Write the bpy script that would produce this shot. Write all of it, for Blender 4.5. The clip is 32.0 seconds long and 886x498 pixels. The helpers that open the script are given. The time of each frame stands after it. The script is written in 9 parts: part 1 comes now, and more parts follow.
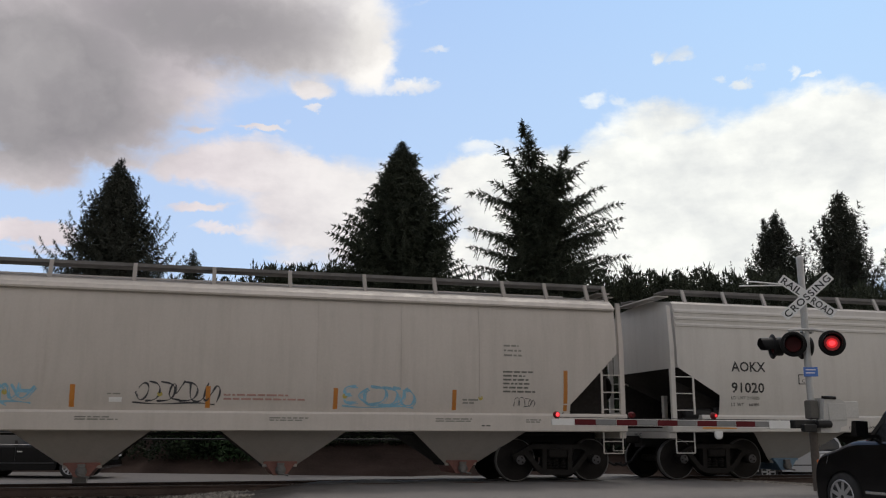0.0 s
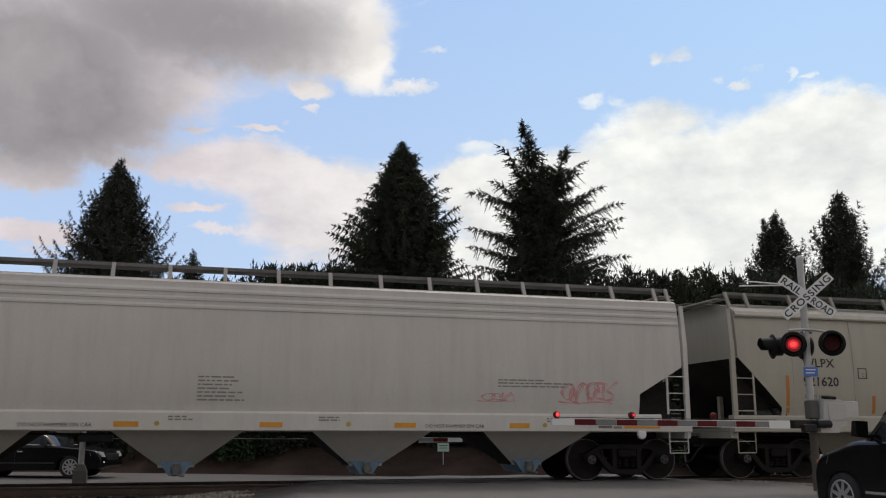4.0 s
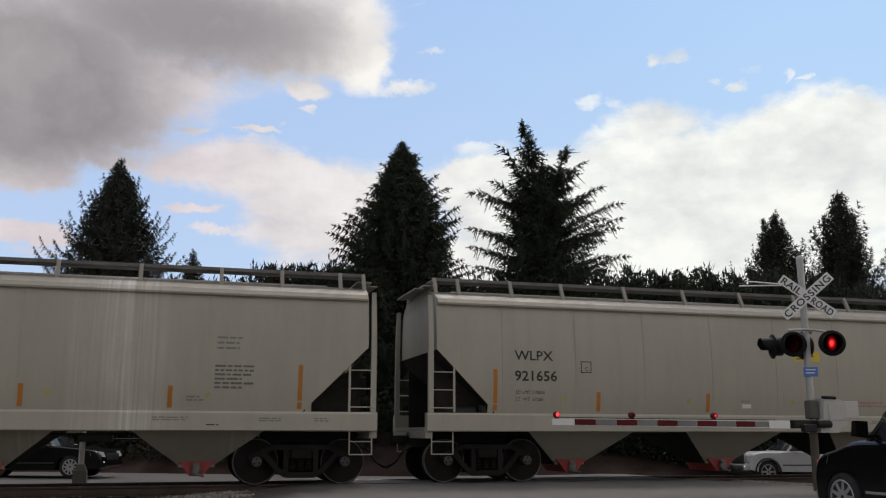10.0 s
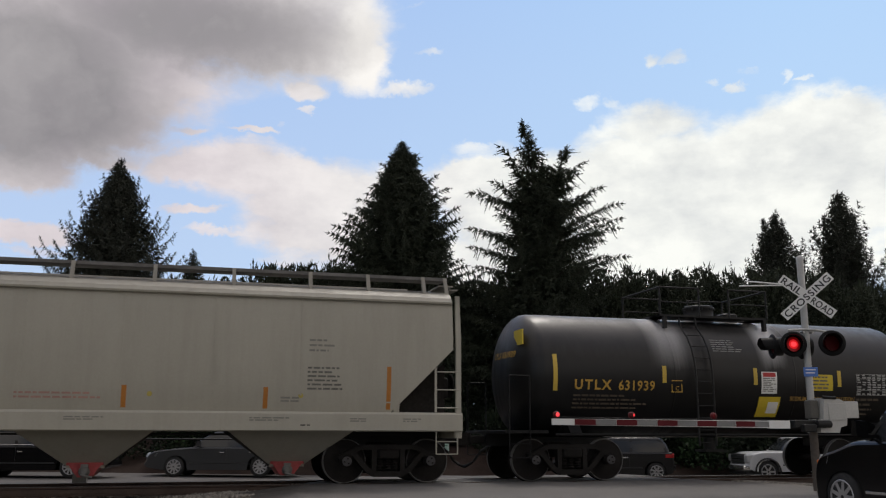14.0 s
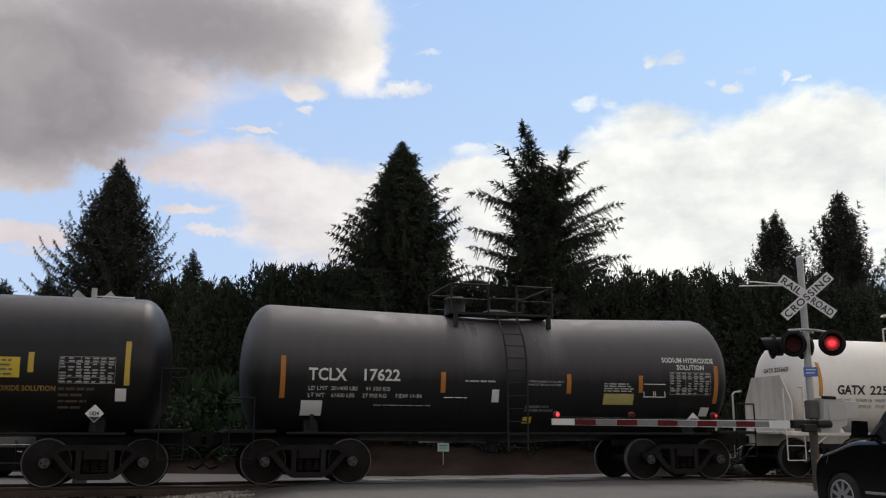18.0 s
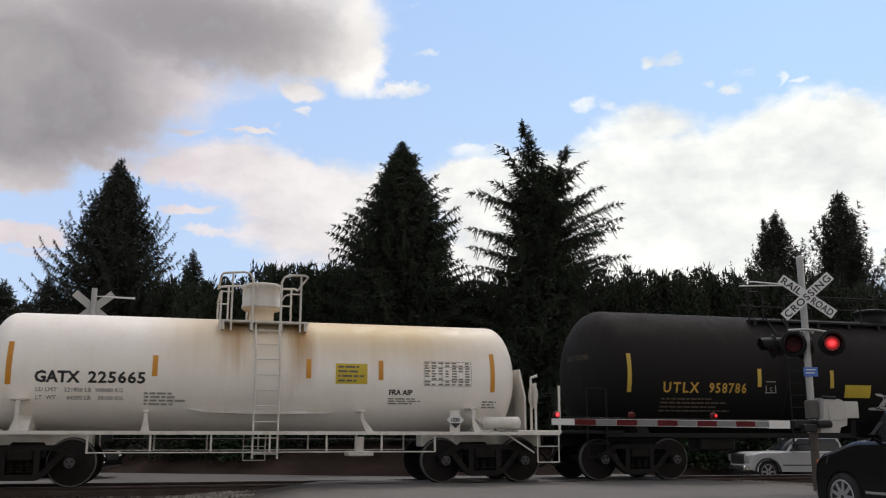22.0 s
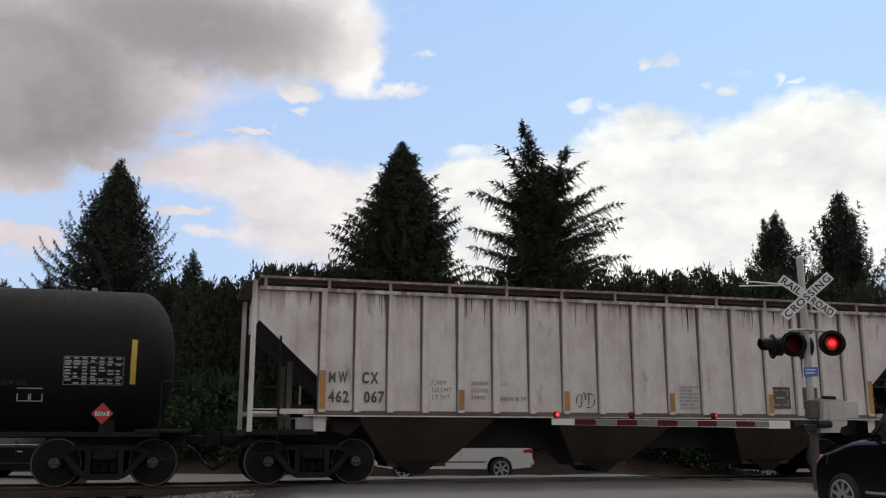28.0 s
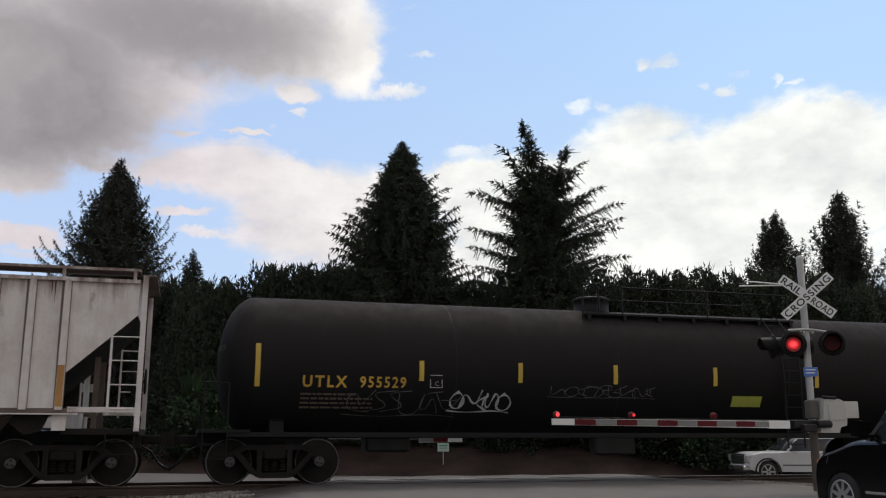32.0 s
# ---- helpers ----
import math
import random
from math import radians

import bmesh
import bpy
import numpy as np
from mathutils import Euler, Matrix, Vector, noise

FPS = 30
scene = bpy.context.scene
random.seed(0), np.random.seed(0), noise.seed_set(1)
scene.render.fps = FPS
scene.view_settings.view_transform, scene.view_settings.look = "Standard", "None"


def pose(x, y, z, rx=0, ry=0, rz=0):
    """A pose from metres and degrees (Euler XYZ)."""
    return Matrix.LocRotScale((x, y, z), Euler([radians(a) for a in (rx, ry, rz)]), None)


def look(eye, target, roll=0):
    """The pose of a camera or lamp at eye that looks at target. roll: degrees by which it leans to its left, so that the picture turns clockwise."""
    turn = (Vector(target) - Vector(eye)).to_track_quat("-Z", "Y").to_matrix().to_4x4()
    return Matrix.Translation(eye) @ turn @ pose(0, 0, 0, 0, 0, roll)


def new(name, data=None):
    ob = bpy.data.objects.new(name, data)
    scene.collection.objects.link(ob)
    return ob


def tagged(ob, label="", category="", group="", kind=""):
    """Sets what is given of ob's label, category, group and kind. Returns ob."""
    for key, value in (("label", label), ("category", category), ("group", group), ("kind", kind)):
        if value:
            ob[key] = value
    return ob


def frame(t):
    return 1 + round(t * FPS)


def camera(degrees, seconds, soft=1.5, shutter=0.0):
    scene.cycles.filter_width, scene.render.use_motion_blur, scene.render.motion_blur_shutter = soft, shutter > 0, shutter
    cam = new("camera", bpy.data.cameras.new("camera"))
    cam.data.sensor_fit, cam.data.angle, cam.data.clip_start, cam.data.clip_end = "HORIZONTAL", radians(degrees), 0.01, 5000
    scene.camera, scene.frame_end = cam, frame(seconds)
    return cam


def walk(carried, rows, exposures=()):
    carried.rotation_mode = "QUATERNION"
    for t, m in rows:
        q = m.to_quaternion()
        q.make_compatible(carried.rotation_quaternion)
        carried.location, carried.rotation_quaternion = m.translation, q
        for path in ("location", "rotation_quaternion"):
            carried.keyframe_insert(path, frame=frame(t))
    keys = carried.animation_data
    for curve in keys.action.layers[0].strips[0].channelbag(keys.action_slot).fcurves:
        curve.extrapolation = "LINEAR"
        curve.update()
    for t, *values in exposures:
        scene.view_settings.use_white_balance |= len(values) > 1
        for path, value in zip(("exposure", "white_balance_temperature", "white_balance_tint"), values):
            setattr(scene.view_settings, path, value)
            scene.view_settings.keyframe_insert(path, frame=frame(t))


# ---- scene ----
# ---- camera ----
EYE = Vector((0, -20.12, 0.986))
YAW, PITCH, FOCAL = 15.77, 11.57, 1609.0
cam = camera(51.95, 32.0, soft=1.15, shutter=0.1)
POSE = pose(*EYE, 90 + PITCH, 0, -YAW) @ pose(0, 0, 0, 0, 0, 0.07)
walk(cam, [(0, POSE), (32, POSE)], exposures=[(0, 0.03), (3, -0.02), (9, -0.04), (14, -0.03), (17, 0.0), (19, 0.05), (22, 0.07), (25, 0.06), (32, 0.05)])

# ---- light ----
SUN_EL, SUN_AZ = 58.0, 28.0     # degrees; azimuth clockwise from +Y, over the far side of the tracks
world = bpy.data.worlds.new("sky_light")
scene.world = world
world.use_nodes = True
wt = world.node_tree
sky = wt.nodes.new("ShaderNodeTexSky")
sky.sky_type, sky.sun_disc = "NISHITA", False
sky.sun_elevation, sky.sun_rotation = radians(SUN_EL), radians(SUN_AZ)
sky.air_density, sky.dust_density = 1.0, 3.0
# broken cloud over the rest of the sky
wc = wt.nodes.new("ShaderNodeTexNoise")
wc.inputs["Scale"].default_value, wc.inputs["Detail"].default_value = 1.6, 6
wr = wt.nodes.new("ShaderNodeMapRange")
wr.inputs[1].default_value, wr.inputs[2].default_value = 0.35, 0.60
wm = wt.nodes.new("ShaderNodeMix")
wm.data_type = "RGBA"
wm.inputs[7].default_value = (6.5, 5.85, 5.3, 1)
wt.links.new(wt.nodes.new("ShaderNodeTexCoord").outputs["Generated"], wc.inputs["Vector"])
wt.links.new(wc.outputs["Fac"], wr.inputs[0])
wt.links.new(wr.outputs[0], wm.inputs[0])
wt.links.new(sky.outputs[0], wm.inputs[6])
wt.links.new(wm.outputs[2], wt.nodes["Background"].inputs[0])
wt.nodes["Background"].inputs[1].default_value = 0.128
sun = new("sun", bpy.data.lights.new("sun", "SUN"))
sun.data.energy, sun.data.angle, sun.data.color = 0.8, radians(12), (1.0, 0.95, 0.88)
_d = Vector((math.sin(radians(SUN_AZ)) * math.cos(radians(SUN_EL)), math.cos(radians(SUN_AZ)) * math.cos(radians(SUN_EL)), math.sin(radians(SUN_EL))))
sun.matrix_world = look(_d * 200, (0, 0, 0))


# ---- materials ----
class Nodes:
    """Short hand for a material's node tree."""

    def __init__(self, name):
        self.mat = bpy.data.materials.new(name)
        self.mat.use_nodes = True
        self.t = self.mat.node_tree
        self.bsdf = self.t.nodes["Principled BSDF"]
        self.out = self.t.nodes["Material Output"]

    def n(self, kind, **kw):
        node = self.t.nodes.new("ShaderNode" + kind)
        for k, v in kw.items():
            node.inputs[k].default_value = v
        return node

    def link(self, a, b):
        self.t.links.new(a, b)

    def coords(self, scale=(1, 1, 1), shift=True):
        tc, mp = self.n("TexCoord"), self.n("Mapping")
        mp.inputs["Scale"].default_value = scale
        self.link(tc.outputs["Object"], mp.inputs["Vector"])
        return mp.outputs[0]

    def noise(self, vec, scale, detail=4, rough=0.55):
        nz = self.n("TexNoise", Scale=scale, Detail=detail, Roughness=rough)
        self.link(vec, nz.inputs["Vector"])
        return nz.outputs["Fac"]

    def ramp(self, fac, stops):
        r = self.n("ValToRGB")
        e = r.color_ramp.elements
        while len(e) < len(stops):
            e.new(0.5)
        for el, (p, c) in zip(e, stops):
            el.position = p
            el.color = (*c, 1) if len(c) == 3 else c
        self.link(fac, r.inputs[0])
        return r.outputs[0]

    def remap(self, fac, a, b, c=0.0, d=1.0):
        m = self.n("MapRange")
        for i, v in enumerate((a, b, c, d)):
            m.inputs[i + 1].default_value = v
        self.link(fac, m.inputs[0])
        return m.outputs[0]

    def mix(self, fac, a, b, mode="MIX"):
        m = self.n("Mix")
        m.data_type, m.blend_type = "RGBA", mode
        for sock, val in ((m.inputs[0], fac), (m.inputs[6], a), (m.inputs[7], b)):
            if isinstance(val, (int, float)):
                sock.default_value = val
            elif isinstance(val, tuple):
                sock.default_value = (*val, 1)
            else:
                self.link(val, sock)
        return m.outputs[2]

    def math(self, op, a, b=0.0):
        m = self.n("Math")
        m.operation = op
        for sock, val in zip(m.inputs, (a, b)):
            if isinstance(val, (int, float)):
                sock.default_value = val
            else:
                self.link(val, sock)
        return m.outputs[0]

    def bump(self, fac, strength, dist=0.01):
        b = self.n("Bump", Strength=strength, Distance=dist)
        self.link(fac, b.inputs["Height"])
        self.link(b.outputs[0], self.bsdf.inputs["Normal"])

    def finish(self, color=None, rough=0.5, metal=0.0):
        if color is not None:
            if isinstance(color, tuple):
                self.bsdf.inputs["Base Color"].default_value = (*color, 1)
            else:
                self.link(color, self.bsdf.inputs["Base Color"])
        if isinstance(rough, (int, float)):
            self.bsdf.inputs["Roughness"].default_value = rough
        else:
            self.link(rough, self.bsdf.inputs["Roughness"])
        self.bsdf.inputs["Metallic"].default_value = metal
        return self.mat


def plain(name, color, rough=0.5, metal=0.0, var=0.25, scale=6.0, bump=0.15, sheen=0.5):
    """A surface with mottling at two scales and fine relief."""
    m = Nodes(name)
    m.bsdf.inputs["Specular IOR Level"].default_value = sheen
    v = m.coords()
    a, b = m.noise(v, scale * 0.2, 5), m.noise(v, scale * 4, 4)
    f = m.math("ADD", m.math("MULTIPLY", a, 0.65), m.math("MULTIPLY", b, 0.35))
    lo, hi = tuple(c * (1 - var) for c in color), tuple(min(1, c * (1 + var)) for c in color)
    col = m.ramp(f, [(0.3, lo), (0.7, hi)])
    if bump:
        m.bump(b, bump, 0.004)
    return m.finish(col, m.remap(f, 0.3, 0.7, min(1, rough * 1.1), rough * 0.85), metal)


def painted_steel(name, color, dirt, dirt_amount=0.45, rough=0.45, streak=(0, 0, 0), streaks=0.0, rust=0.0, top_dust_light=None, spill=(), washes=(), sheen=0.5, blotch=0.0):
    """Paint on a wagon: large mottling, thin streaks that run down, grime and a little rust."""
    m = Nodes(name)
    m.bsdf.inputs["Specular IOR Level"].default_value = sheen
    big = m.noise(m.coords(), 0.35, 5, 0.6)
    grime = m.noise(m.coords((3.0, 3.0, 0.25)), 1.6, 6, 0.65)
    fine = m.noise(m.coords(), 22, 4)
    c = m.mix(m.remap(big, 0.3, 0.75), tuple(x * 0.92 for x in color), tuple(min(1, x * 1.06) for x in color))
    c = m.mix(m.remap(grime, 0.45, 0.8, 0, dirt_amount), c, dirt)
    if blotch:
        c = m.mix(m.remap(m.noise(m.coords((1.0, 1.0, 0.7)), 1.7, 7, 0.68), 0.42, 0.72, 0, blotch), c, dirt)
    if streaks:
        run = m.noise(m.coords((2.2, 0.3, 0.05)), 1.3, 7, 0.7)
        c = m.mix(m.remap(run, 0.60, 0.74, 0, streaks), c, streak)
    if rust:
        spot = m.noise(m.coords((1.2, 1.2, 0.35)), 2.1, 8, 0.72)
        c = m.mix(m.remap(spot, 0.60, 0.72, 0, rust), c, (0.10, 0.045, 0.022))
    if top_dust_light:
        # top tone by height: dust on some paints, painted highlight or dimming on others
        lo, hi, tint, amount, wild = top_dust_light
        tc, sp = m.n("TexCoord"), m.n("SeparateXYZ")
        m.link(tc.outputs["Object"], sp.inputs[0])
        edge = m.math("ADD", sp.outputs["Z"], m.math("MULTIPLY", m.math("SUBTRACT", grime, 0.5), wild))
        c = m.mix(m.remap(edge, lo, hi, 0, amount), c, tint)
    for mid, wide, lo, hi, tint, amount, wild in spill:
        # what ran down from the fittings on top, about a place along the length
        tc, sp = m.n("TexCoord"), m.n("SeparateXYZ")
        m.link(tc.outputs["Object"], sp.inputs[0])
        run = m.noise(m.coords((2.6, 0.0, 0.12)), 1.5, 6, 0.7)
        far = m.math("ABSOLUTE", m.math("SUBTRACT", sp.outputs["X"], mid))
        near = m.remap(far, wide, wide * 0.25)
        edge = m.math("ADD", sp.outputs["Z"], m.math("MULTIPLY", m.math("SUBTRACT", run, 0.5), wild))
        c = m.mix(m.math("MULTIPLY", m.remap(edge, lo, hi, 0, amount), near), c, tint)
    if washes:
        # pale runs of spilt lading, each about a place along the length
        tc, sp = m.n("TexCoord"), m.n("SeparateXYZ")
        m.link(tc.outputs["Object"], sp.inputs[0])
        run = m.noise(m.coords((3.4, 0.0, 0.06)), 2.6, 5, 0.65)
        patch = m.noise(m.coords((1.0, 0.0, 0.6)), 1.4, 4)
        for mid, wide, amount in washes:
            lean = m.math("MULTIPLY", m.math("SUBTRACT", 3.0, sp.outputs["Z"]), 0.10)
            off = m.math("SUBTRACT", m.math("SUBTRACT", sp.outputs["X"], mid), lean)
            near = m.remap(m.math("ABSOLUTE", off), wide, wide * 0.15)
            c = m.mix(m.math("MULTIPLY", m.math("MULTIPLY", near, m.remap(run, 0.38, 0.62)), m.remap(patch, 0.25, 0.6, 0.35 * amount, amount)), c, (0.62, 0.60, 0.55))
    c = m.mix(m.remap(fine, 0.35, 0.75, 0, 0.12), c, dirt)
    m.bump(m.math("ADD", m.noise(m.coords(), 1.1, 2), m.math("MULTIPLY", fine, 0.08)), 0.12, 0.03)
    return m.finish(c, m.remap(grime, 0.3, 0.8, rough, min(1, rough + 0.3)))


def leaf_mat(name, dark, light):
    m = Nodes(name)
    geo = m.n("NewGeometry")
    c = m.mix(geo.outputs["Random Per Island"], dark, light)
    c = m.mix(m.remap(m.noise(m.coords(), 0.5, 3), 0.35, 0.7, 0, 0.5), c, tuple(x * 0.6 for x in dark))
    m.bsdf.inputs["Specular IOR Level"].default_value = 0.25
    return m.finish(c, 0.75)


def glow(name, color, strength):
    m = Nodes(name)
    m.bsdf.inputs["Emission Color"].default_value = (*color, 1)
    m.bsdf.inputs["Emission Strength"].default_value = strength
    v = m.noise(m.coords(), 30, 2)
    return m.finish(m.mix(v, tuple(c * 0.8 for c in color), color), 0.3)


def glass_mat(name, color=(0.02, 0.022, 0.024), rough=0.06):
    m = Nodes(name)
    m.bsdf.inputs["Specular IOR Level"].default_value = 0.35
    return m.finish(m.mix(m.noise(m.coords(), 2, 2), color, tuple(c * 1.6 for c in color)), rough)


# beige and grey hoppers: colour darkened above the eave to offset skylight
BEIGE = painted_steel("hopper_beige_paint", (0.380, 0.360, 0.300), (0.225, 0.207, 0.165), 0.22, 0.42, (0.48, 0.46, 0.41), 0.18, top_dust_light=(3.74, 3.92, (0.24, 0.225, 0.19), 0.8, 0.12))
BEIGEWASHED = painted_steel("hopper_beige_paint_with_washes", (0.380, 0.360, 0.300), (0.225, 0.207, 0.165), 0.22, 0.42, (0.48, 0.46, 0.41), 0.18, top_dust_light=(3.74, 3.92, (0.24, 0.225, 0.19), 0.8, 0.12), washes=((0.55, 0.45, 0.65), (4.5, 0.8, 1.0), (3.6, 0.5, 0.45), (-2.9, 0.3, 0.25)))
LIGHTGREY = painted_steel("hopper_light_grey_paint", (0.555, 0.535, 0.497), (0.33, 0.30, 0.27), 0.28, 0.42, top_dust_light=(3.86, 4.02, (0.34, 0.32, 0.30), 0.8, 0.12))
GRATING = plain("galvanised_grating", (0.15, 0.145, 0.14), 0.8, 0.0, 0.35, 12, 0.5, 0.3)
WARMGREY = painted_steel("hopper_warm_grey_paint", (0.51, 0.468, 0.422), (0.265, 0.25, 0.21), 0.28, 0.45, top_dust_light=(3.74, 3.92, (0.28, 0.26, 0.235), 0.8, 0.12))
OLDWHITE = painted_steel("hopper_weathered_white_paint", (0.72, 0.69, 0.67), (0.36, 0.29, 0.26), 0.32, 0.6, (0.20, 0.12, 0.09), 0.24, 0.85, blotch=0.52, top_dust_light=(3.60, 4.15, (0.14, 0.08, 0.06), 0.86, 1.7))
TANKBLACK = painted_steel("tank_black_paint", (0.006, 0.006, 0.0065), (0.014, 0.0135, 0.013), 0.5, 0.5, sheen=0.25)
TANKGREY = painted_steel("tank_dusty_black_paint", (0.007, 0.007, 0.0075), (0.020, 0.019, 0.018), 0.5, 0.45, top_dust_light=(2.1, 3.7, (0.20, 0.19, 0.19), 0.9, 0.3), spill=((-0.75, 0.45, 2.3, 3.5, (0.27, 0.26, 0.26), 0.6, 0.5), (1.05, 0.35, 2.4, 3.4, (0.27, 0.26, 0.26), 0.5, 0.5), (0.15, 0.5, 2.6, 3.6, (0.02, 0.02, 0.02), 0.7, 0.8)), sheen=0.3)
# the paler tone starts low on the side to offset the top-lit falloff
TANKSOOT = painted_steel("tank_sooty_black_paint", (0.006, 0.006, 0.0065), (0.016, 0.015, 0.014), 0.5, 0.7, top_dust_light=(1.7, 3.2, (0.0225, 0.0195, 0.0185), 0.85, 0.4), sheen=0.16)
# top highlight band put into the colour, along with dust
TANKGLOSS = painted_steel("tank_gloss_black_paint", (0.006, 0.006, 0.0065), (0.014, 0.0135, 0.013), 0.5, 0.30, top_dust_light=(2.7, 3.7, (0.085, 0.080, 0.079), 0.85, 0.35), spill=((-1.60, 0.62, 2.45, 3.3, (0.44, 0.43, 0.43), 0.8, 0.6), (1.05, 0.42, 2.5, 3.2, (0.55, 0.54, 0.54), 0.95, 0.5), (0.1, 0.75, 2.8, 3.3, (0.03, 0.028, 0.027), 0.8, 0.9)), sheen=0.35)
TANKWHITE = painted_steel("tank_white_paint", (0.94, 0.90, 0.835), (0.62, 0.54, 0.42), 0.16, 0.4, spill=((2.2, 3.6, 2.25, 3.15, (0.60, 0.44, 0.20), 0.95, 0.5), (-1.1, 1.5, 2.0, 3.2, (0.60, 0.46, 0.27), 0.8, 0.9), (-0.75, 0.35, 2.3, 3.2, (0.42, 0.25, 0.11), 0.9, 1.5), (0.62, 0.34, 1.9, 3.0, (0.42, 0.25, 0.10), 1.0, 1.3)))
WHITEPAINT = painted_steel("white_railing_paint", (0.74, 0.72, 0.67), (0.36, 0.29, 0.21), 0.55, 0.5, blotch=0.4)
TRUCKSTEEL = plain("truck_grimy_steel", (0.013, 0.0115, 0.0105), 0.8, 0.0, 0.5, 8, 0.4, 0.2)
DARKSTEEL = plain("dark_steel", (0.014, 0.014, 0.014), 0.6, 0.0, 0.4, 6, 0.3, 0.3)
WHEELSTEEL = plain("wheel_steel", (0.013, 0.011, 0.010), 0.75, 0.0, 0.4, 10, 0.3, 0.2)
BEARING = plain("bearing_cap_steel", (0.055, 0.053, 0.055), 0.6, 0.1, 0.3, 10, 0.2)
RIMSTEEL = plain("polished_tread_steel", (0.14, 0.136, 0.132), 0.5, 0.3, 0.2, 10, 0.1)
RAILSTEEL = plain("rail_rusty_steel", (0.055, 0.035, 0.027), 0.7, 0.2, 0.4, 8, 0.3)
RAILTOP = plain("rail_head_steel", (0.20, 0.195, 0.19), 0.5, 0.6, 0.2, 10, 0.1)
ORANGE = plain("orange_reflective_tape", (0.42, 0.16, 0.022), 0.5, 0, 0.2, 5, 0)
AMBER = plain("amber_reflective_tape", (0.60, 0.26, 0.02), 0.45, 0, 0.15, 5, 0)
YELLOWTAPE = plain("yellow_reflective_tape", (0.52, 0.36, 0.05), 0.5, 0, 0.2, 5, 0)
YELLOW = plain("yellow_sign_paint", (0.60, 0.45, 0.03), 0.5, 0, 0.12, 5, 0)
BLACKPAINT = plain("black_lettering", (0.02, 0.02, 0.02), 0.6, 0, 0.2, 9, 0)
GREYPAINT = plain("faded_grey_lettering", (0.20, 0.195, 0.17), 0.6, 0, 0.2, 9, 0)
WHITELETTER = plain("white_lettering", (0.66, 0.66, 0.64), 0.6, 0, 0.15, 9, 0)
FADEDWHITE = plain("faded_white_lettering", (0.30, 0.30, 0.29), 0.6, 0, 0.3, 9, 0)
GOLDLETTER = plain("gold_lettering", (0.50, 0.30, 0.05), 0.6, 0, 0.25, 9, 0)
DULLGOLD = plain("dull_gold_lettering", (0.040, 0.027, 0.014), 0.7, 0, 0.25, 9, 0)
REDPAINT = plain("red_paint", (0.42, 0.03, 0.03), 0.5, 0, 0.15, 6, 0)
FADEDRED = plain("faded_red_lettering", (0.34, 0.19, 0.16), 0.6, 0, 0.2, 9, 0)
SPRAYBLACK = plain("black_spray_paint", (0.035, 0.035, 0.04), 0.6, 0, 0.3, 9, 0)
SPRAYBLUE = plain("pale_blue_spray_paint", (0.20, 0.40, 0.52), 0.6, 0, 0.3, 9, 0)
SPRAYPINK = plain("pink_spray_paint", (0.55, 0.26, 0.26), 0.6, 0, 0.3, 9, 0)
SPRAYWHITE = plain("white_spray_paint", (0.42, 0.43, 0.44), 0.6, 0, 0.3, 9, 0)
GALV = plain("galvanised_steel", (0.40, 0.40, 0.39), 0.5, 0.4, 0.2, 12, 0.2)
ALU = plain("grey_aluminium_housing", (0.42, 0.415, 0.395), 0.6, 0.0, 0.15, 6, 0.1)
SIGNWHITE = plain("white_sign_sheeting", (0.72, 0.72, 0.70), 0.5, 0, 0.1, 7, 0)
SIGNBLUE = plain("blue_sign_sheeting", (0.07, 0.17, 0.50), 0.5, 0, 0.15, 7, 0)
RED_LIT = glow("lit_red_lamp", (0.45, 0.006, 0.010), 0.10)
RED_MID = glow("lit_red_lamp_inner", (0.9, 0.016, 0.022), 0.55)
RED_HOT = glow("lamp_bright_core", (1.0, 0.05, 0.06), 1.3)
RED_DIM = plain("unlit_red_lens", (0.06, 0.003, 0.004), 0.5, 0, 0.3, 20, 0, 0.2)
BLACKMETAL = plain("black_painted_metal", (0.008, 0.008, 0.008), 0.6, 0, 0.3, 7, 0.2, 0.2)
BARK = plain("conifer_bark", (0.03, 0.024, 0.02), 0.9, 0, 0.4, 3, 0.6)
NEEDLE = leaf_mat("dark_conifer_needles", (0.032, 0.041, 0.027), (0.074, 0.086, 0.058))
SPRUCE = leaf_mat("grey_green_spruce_needles", (0.034, 0.040, 0.030), (0.078, 0.082, 0.064))
HEDGE = leaf_mat("hedge_leaves", (0.029, 0.037, 0.023), (0.062, 0.073, 0.046))
SHRUB = leaf_mat("shrub_leaves", (0.014, 0.032, 0.011), (0.036, 0.070, 0.026))
# shrub leaves with the canopy's shade over the bank put into their colour
SHRUB_SHADE = leaf_mat("canopy_shade_shrub_leaves", (0.008, 0.015, 0.008), (0.024, 0.036, 0.016))
MULCH = plain("brown_earth_bank", (0.030, 0.020, 0.016), 0.95, 0, 0.5, 3, 0.8, 0.1)


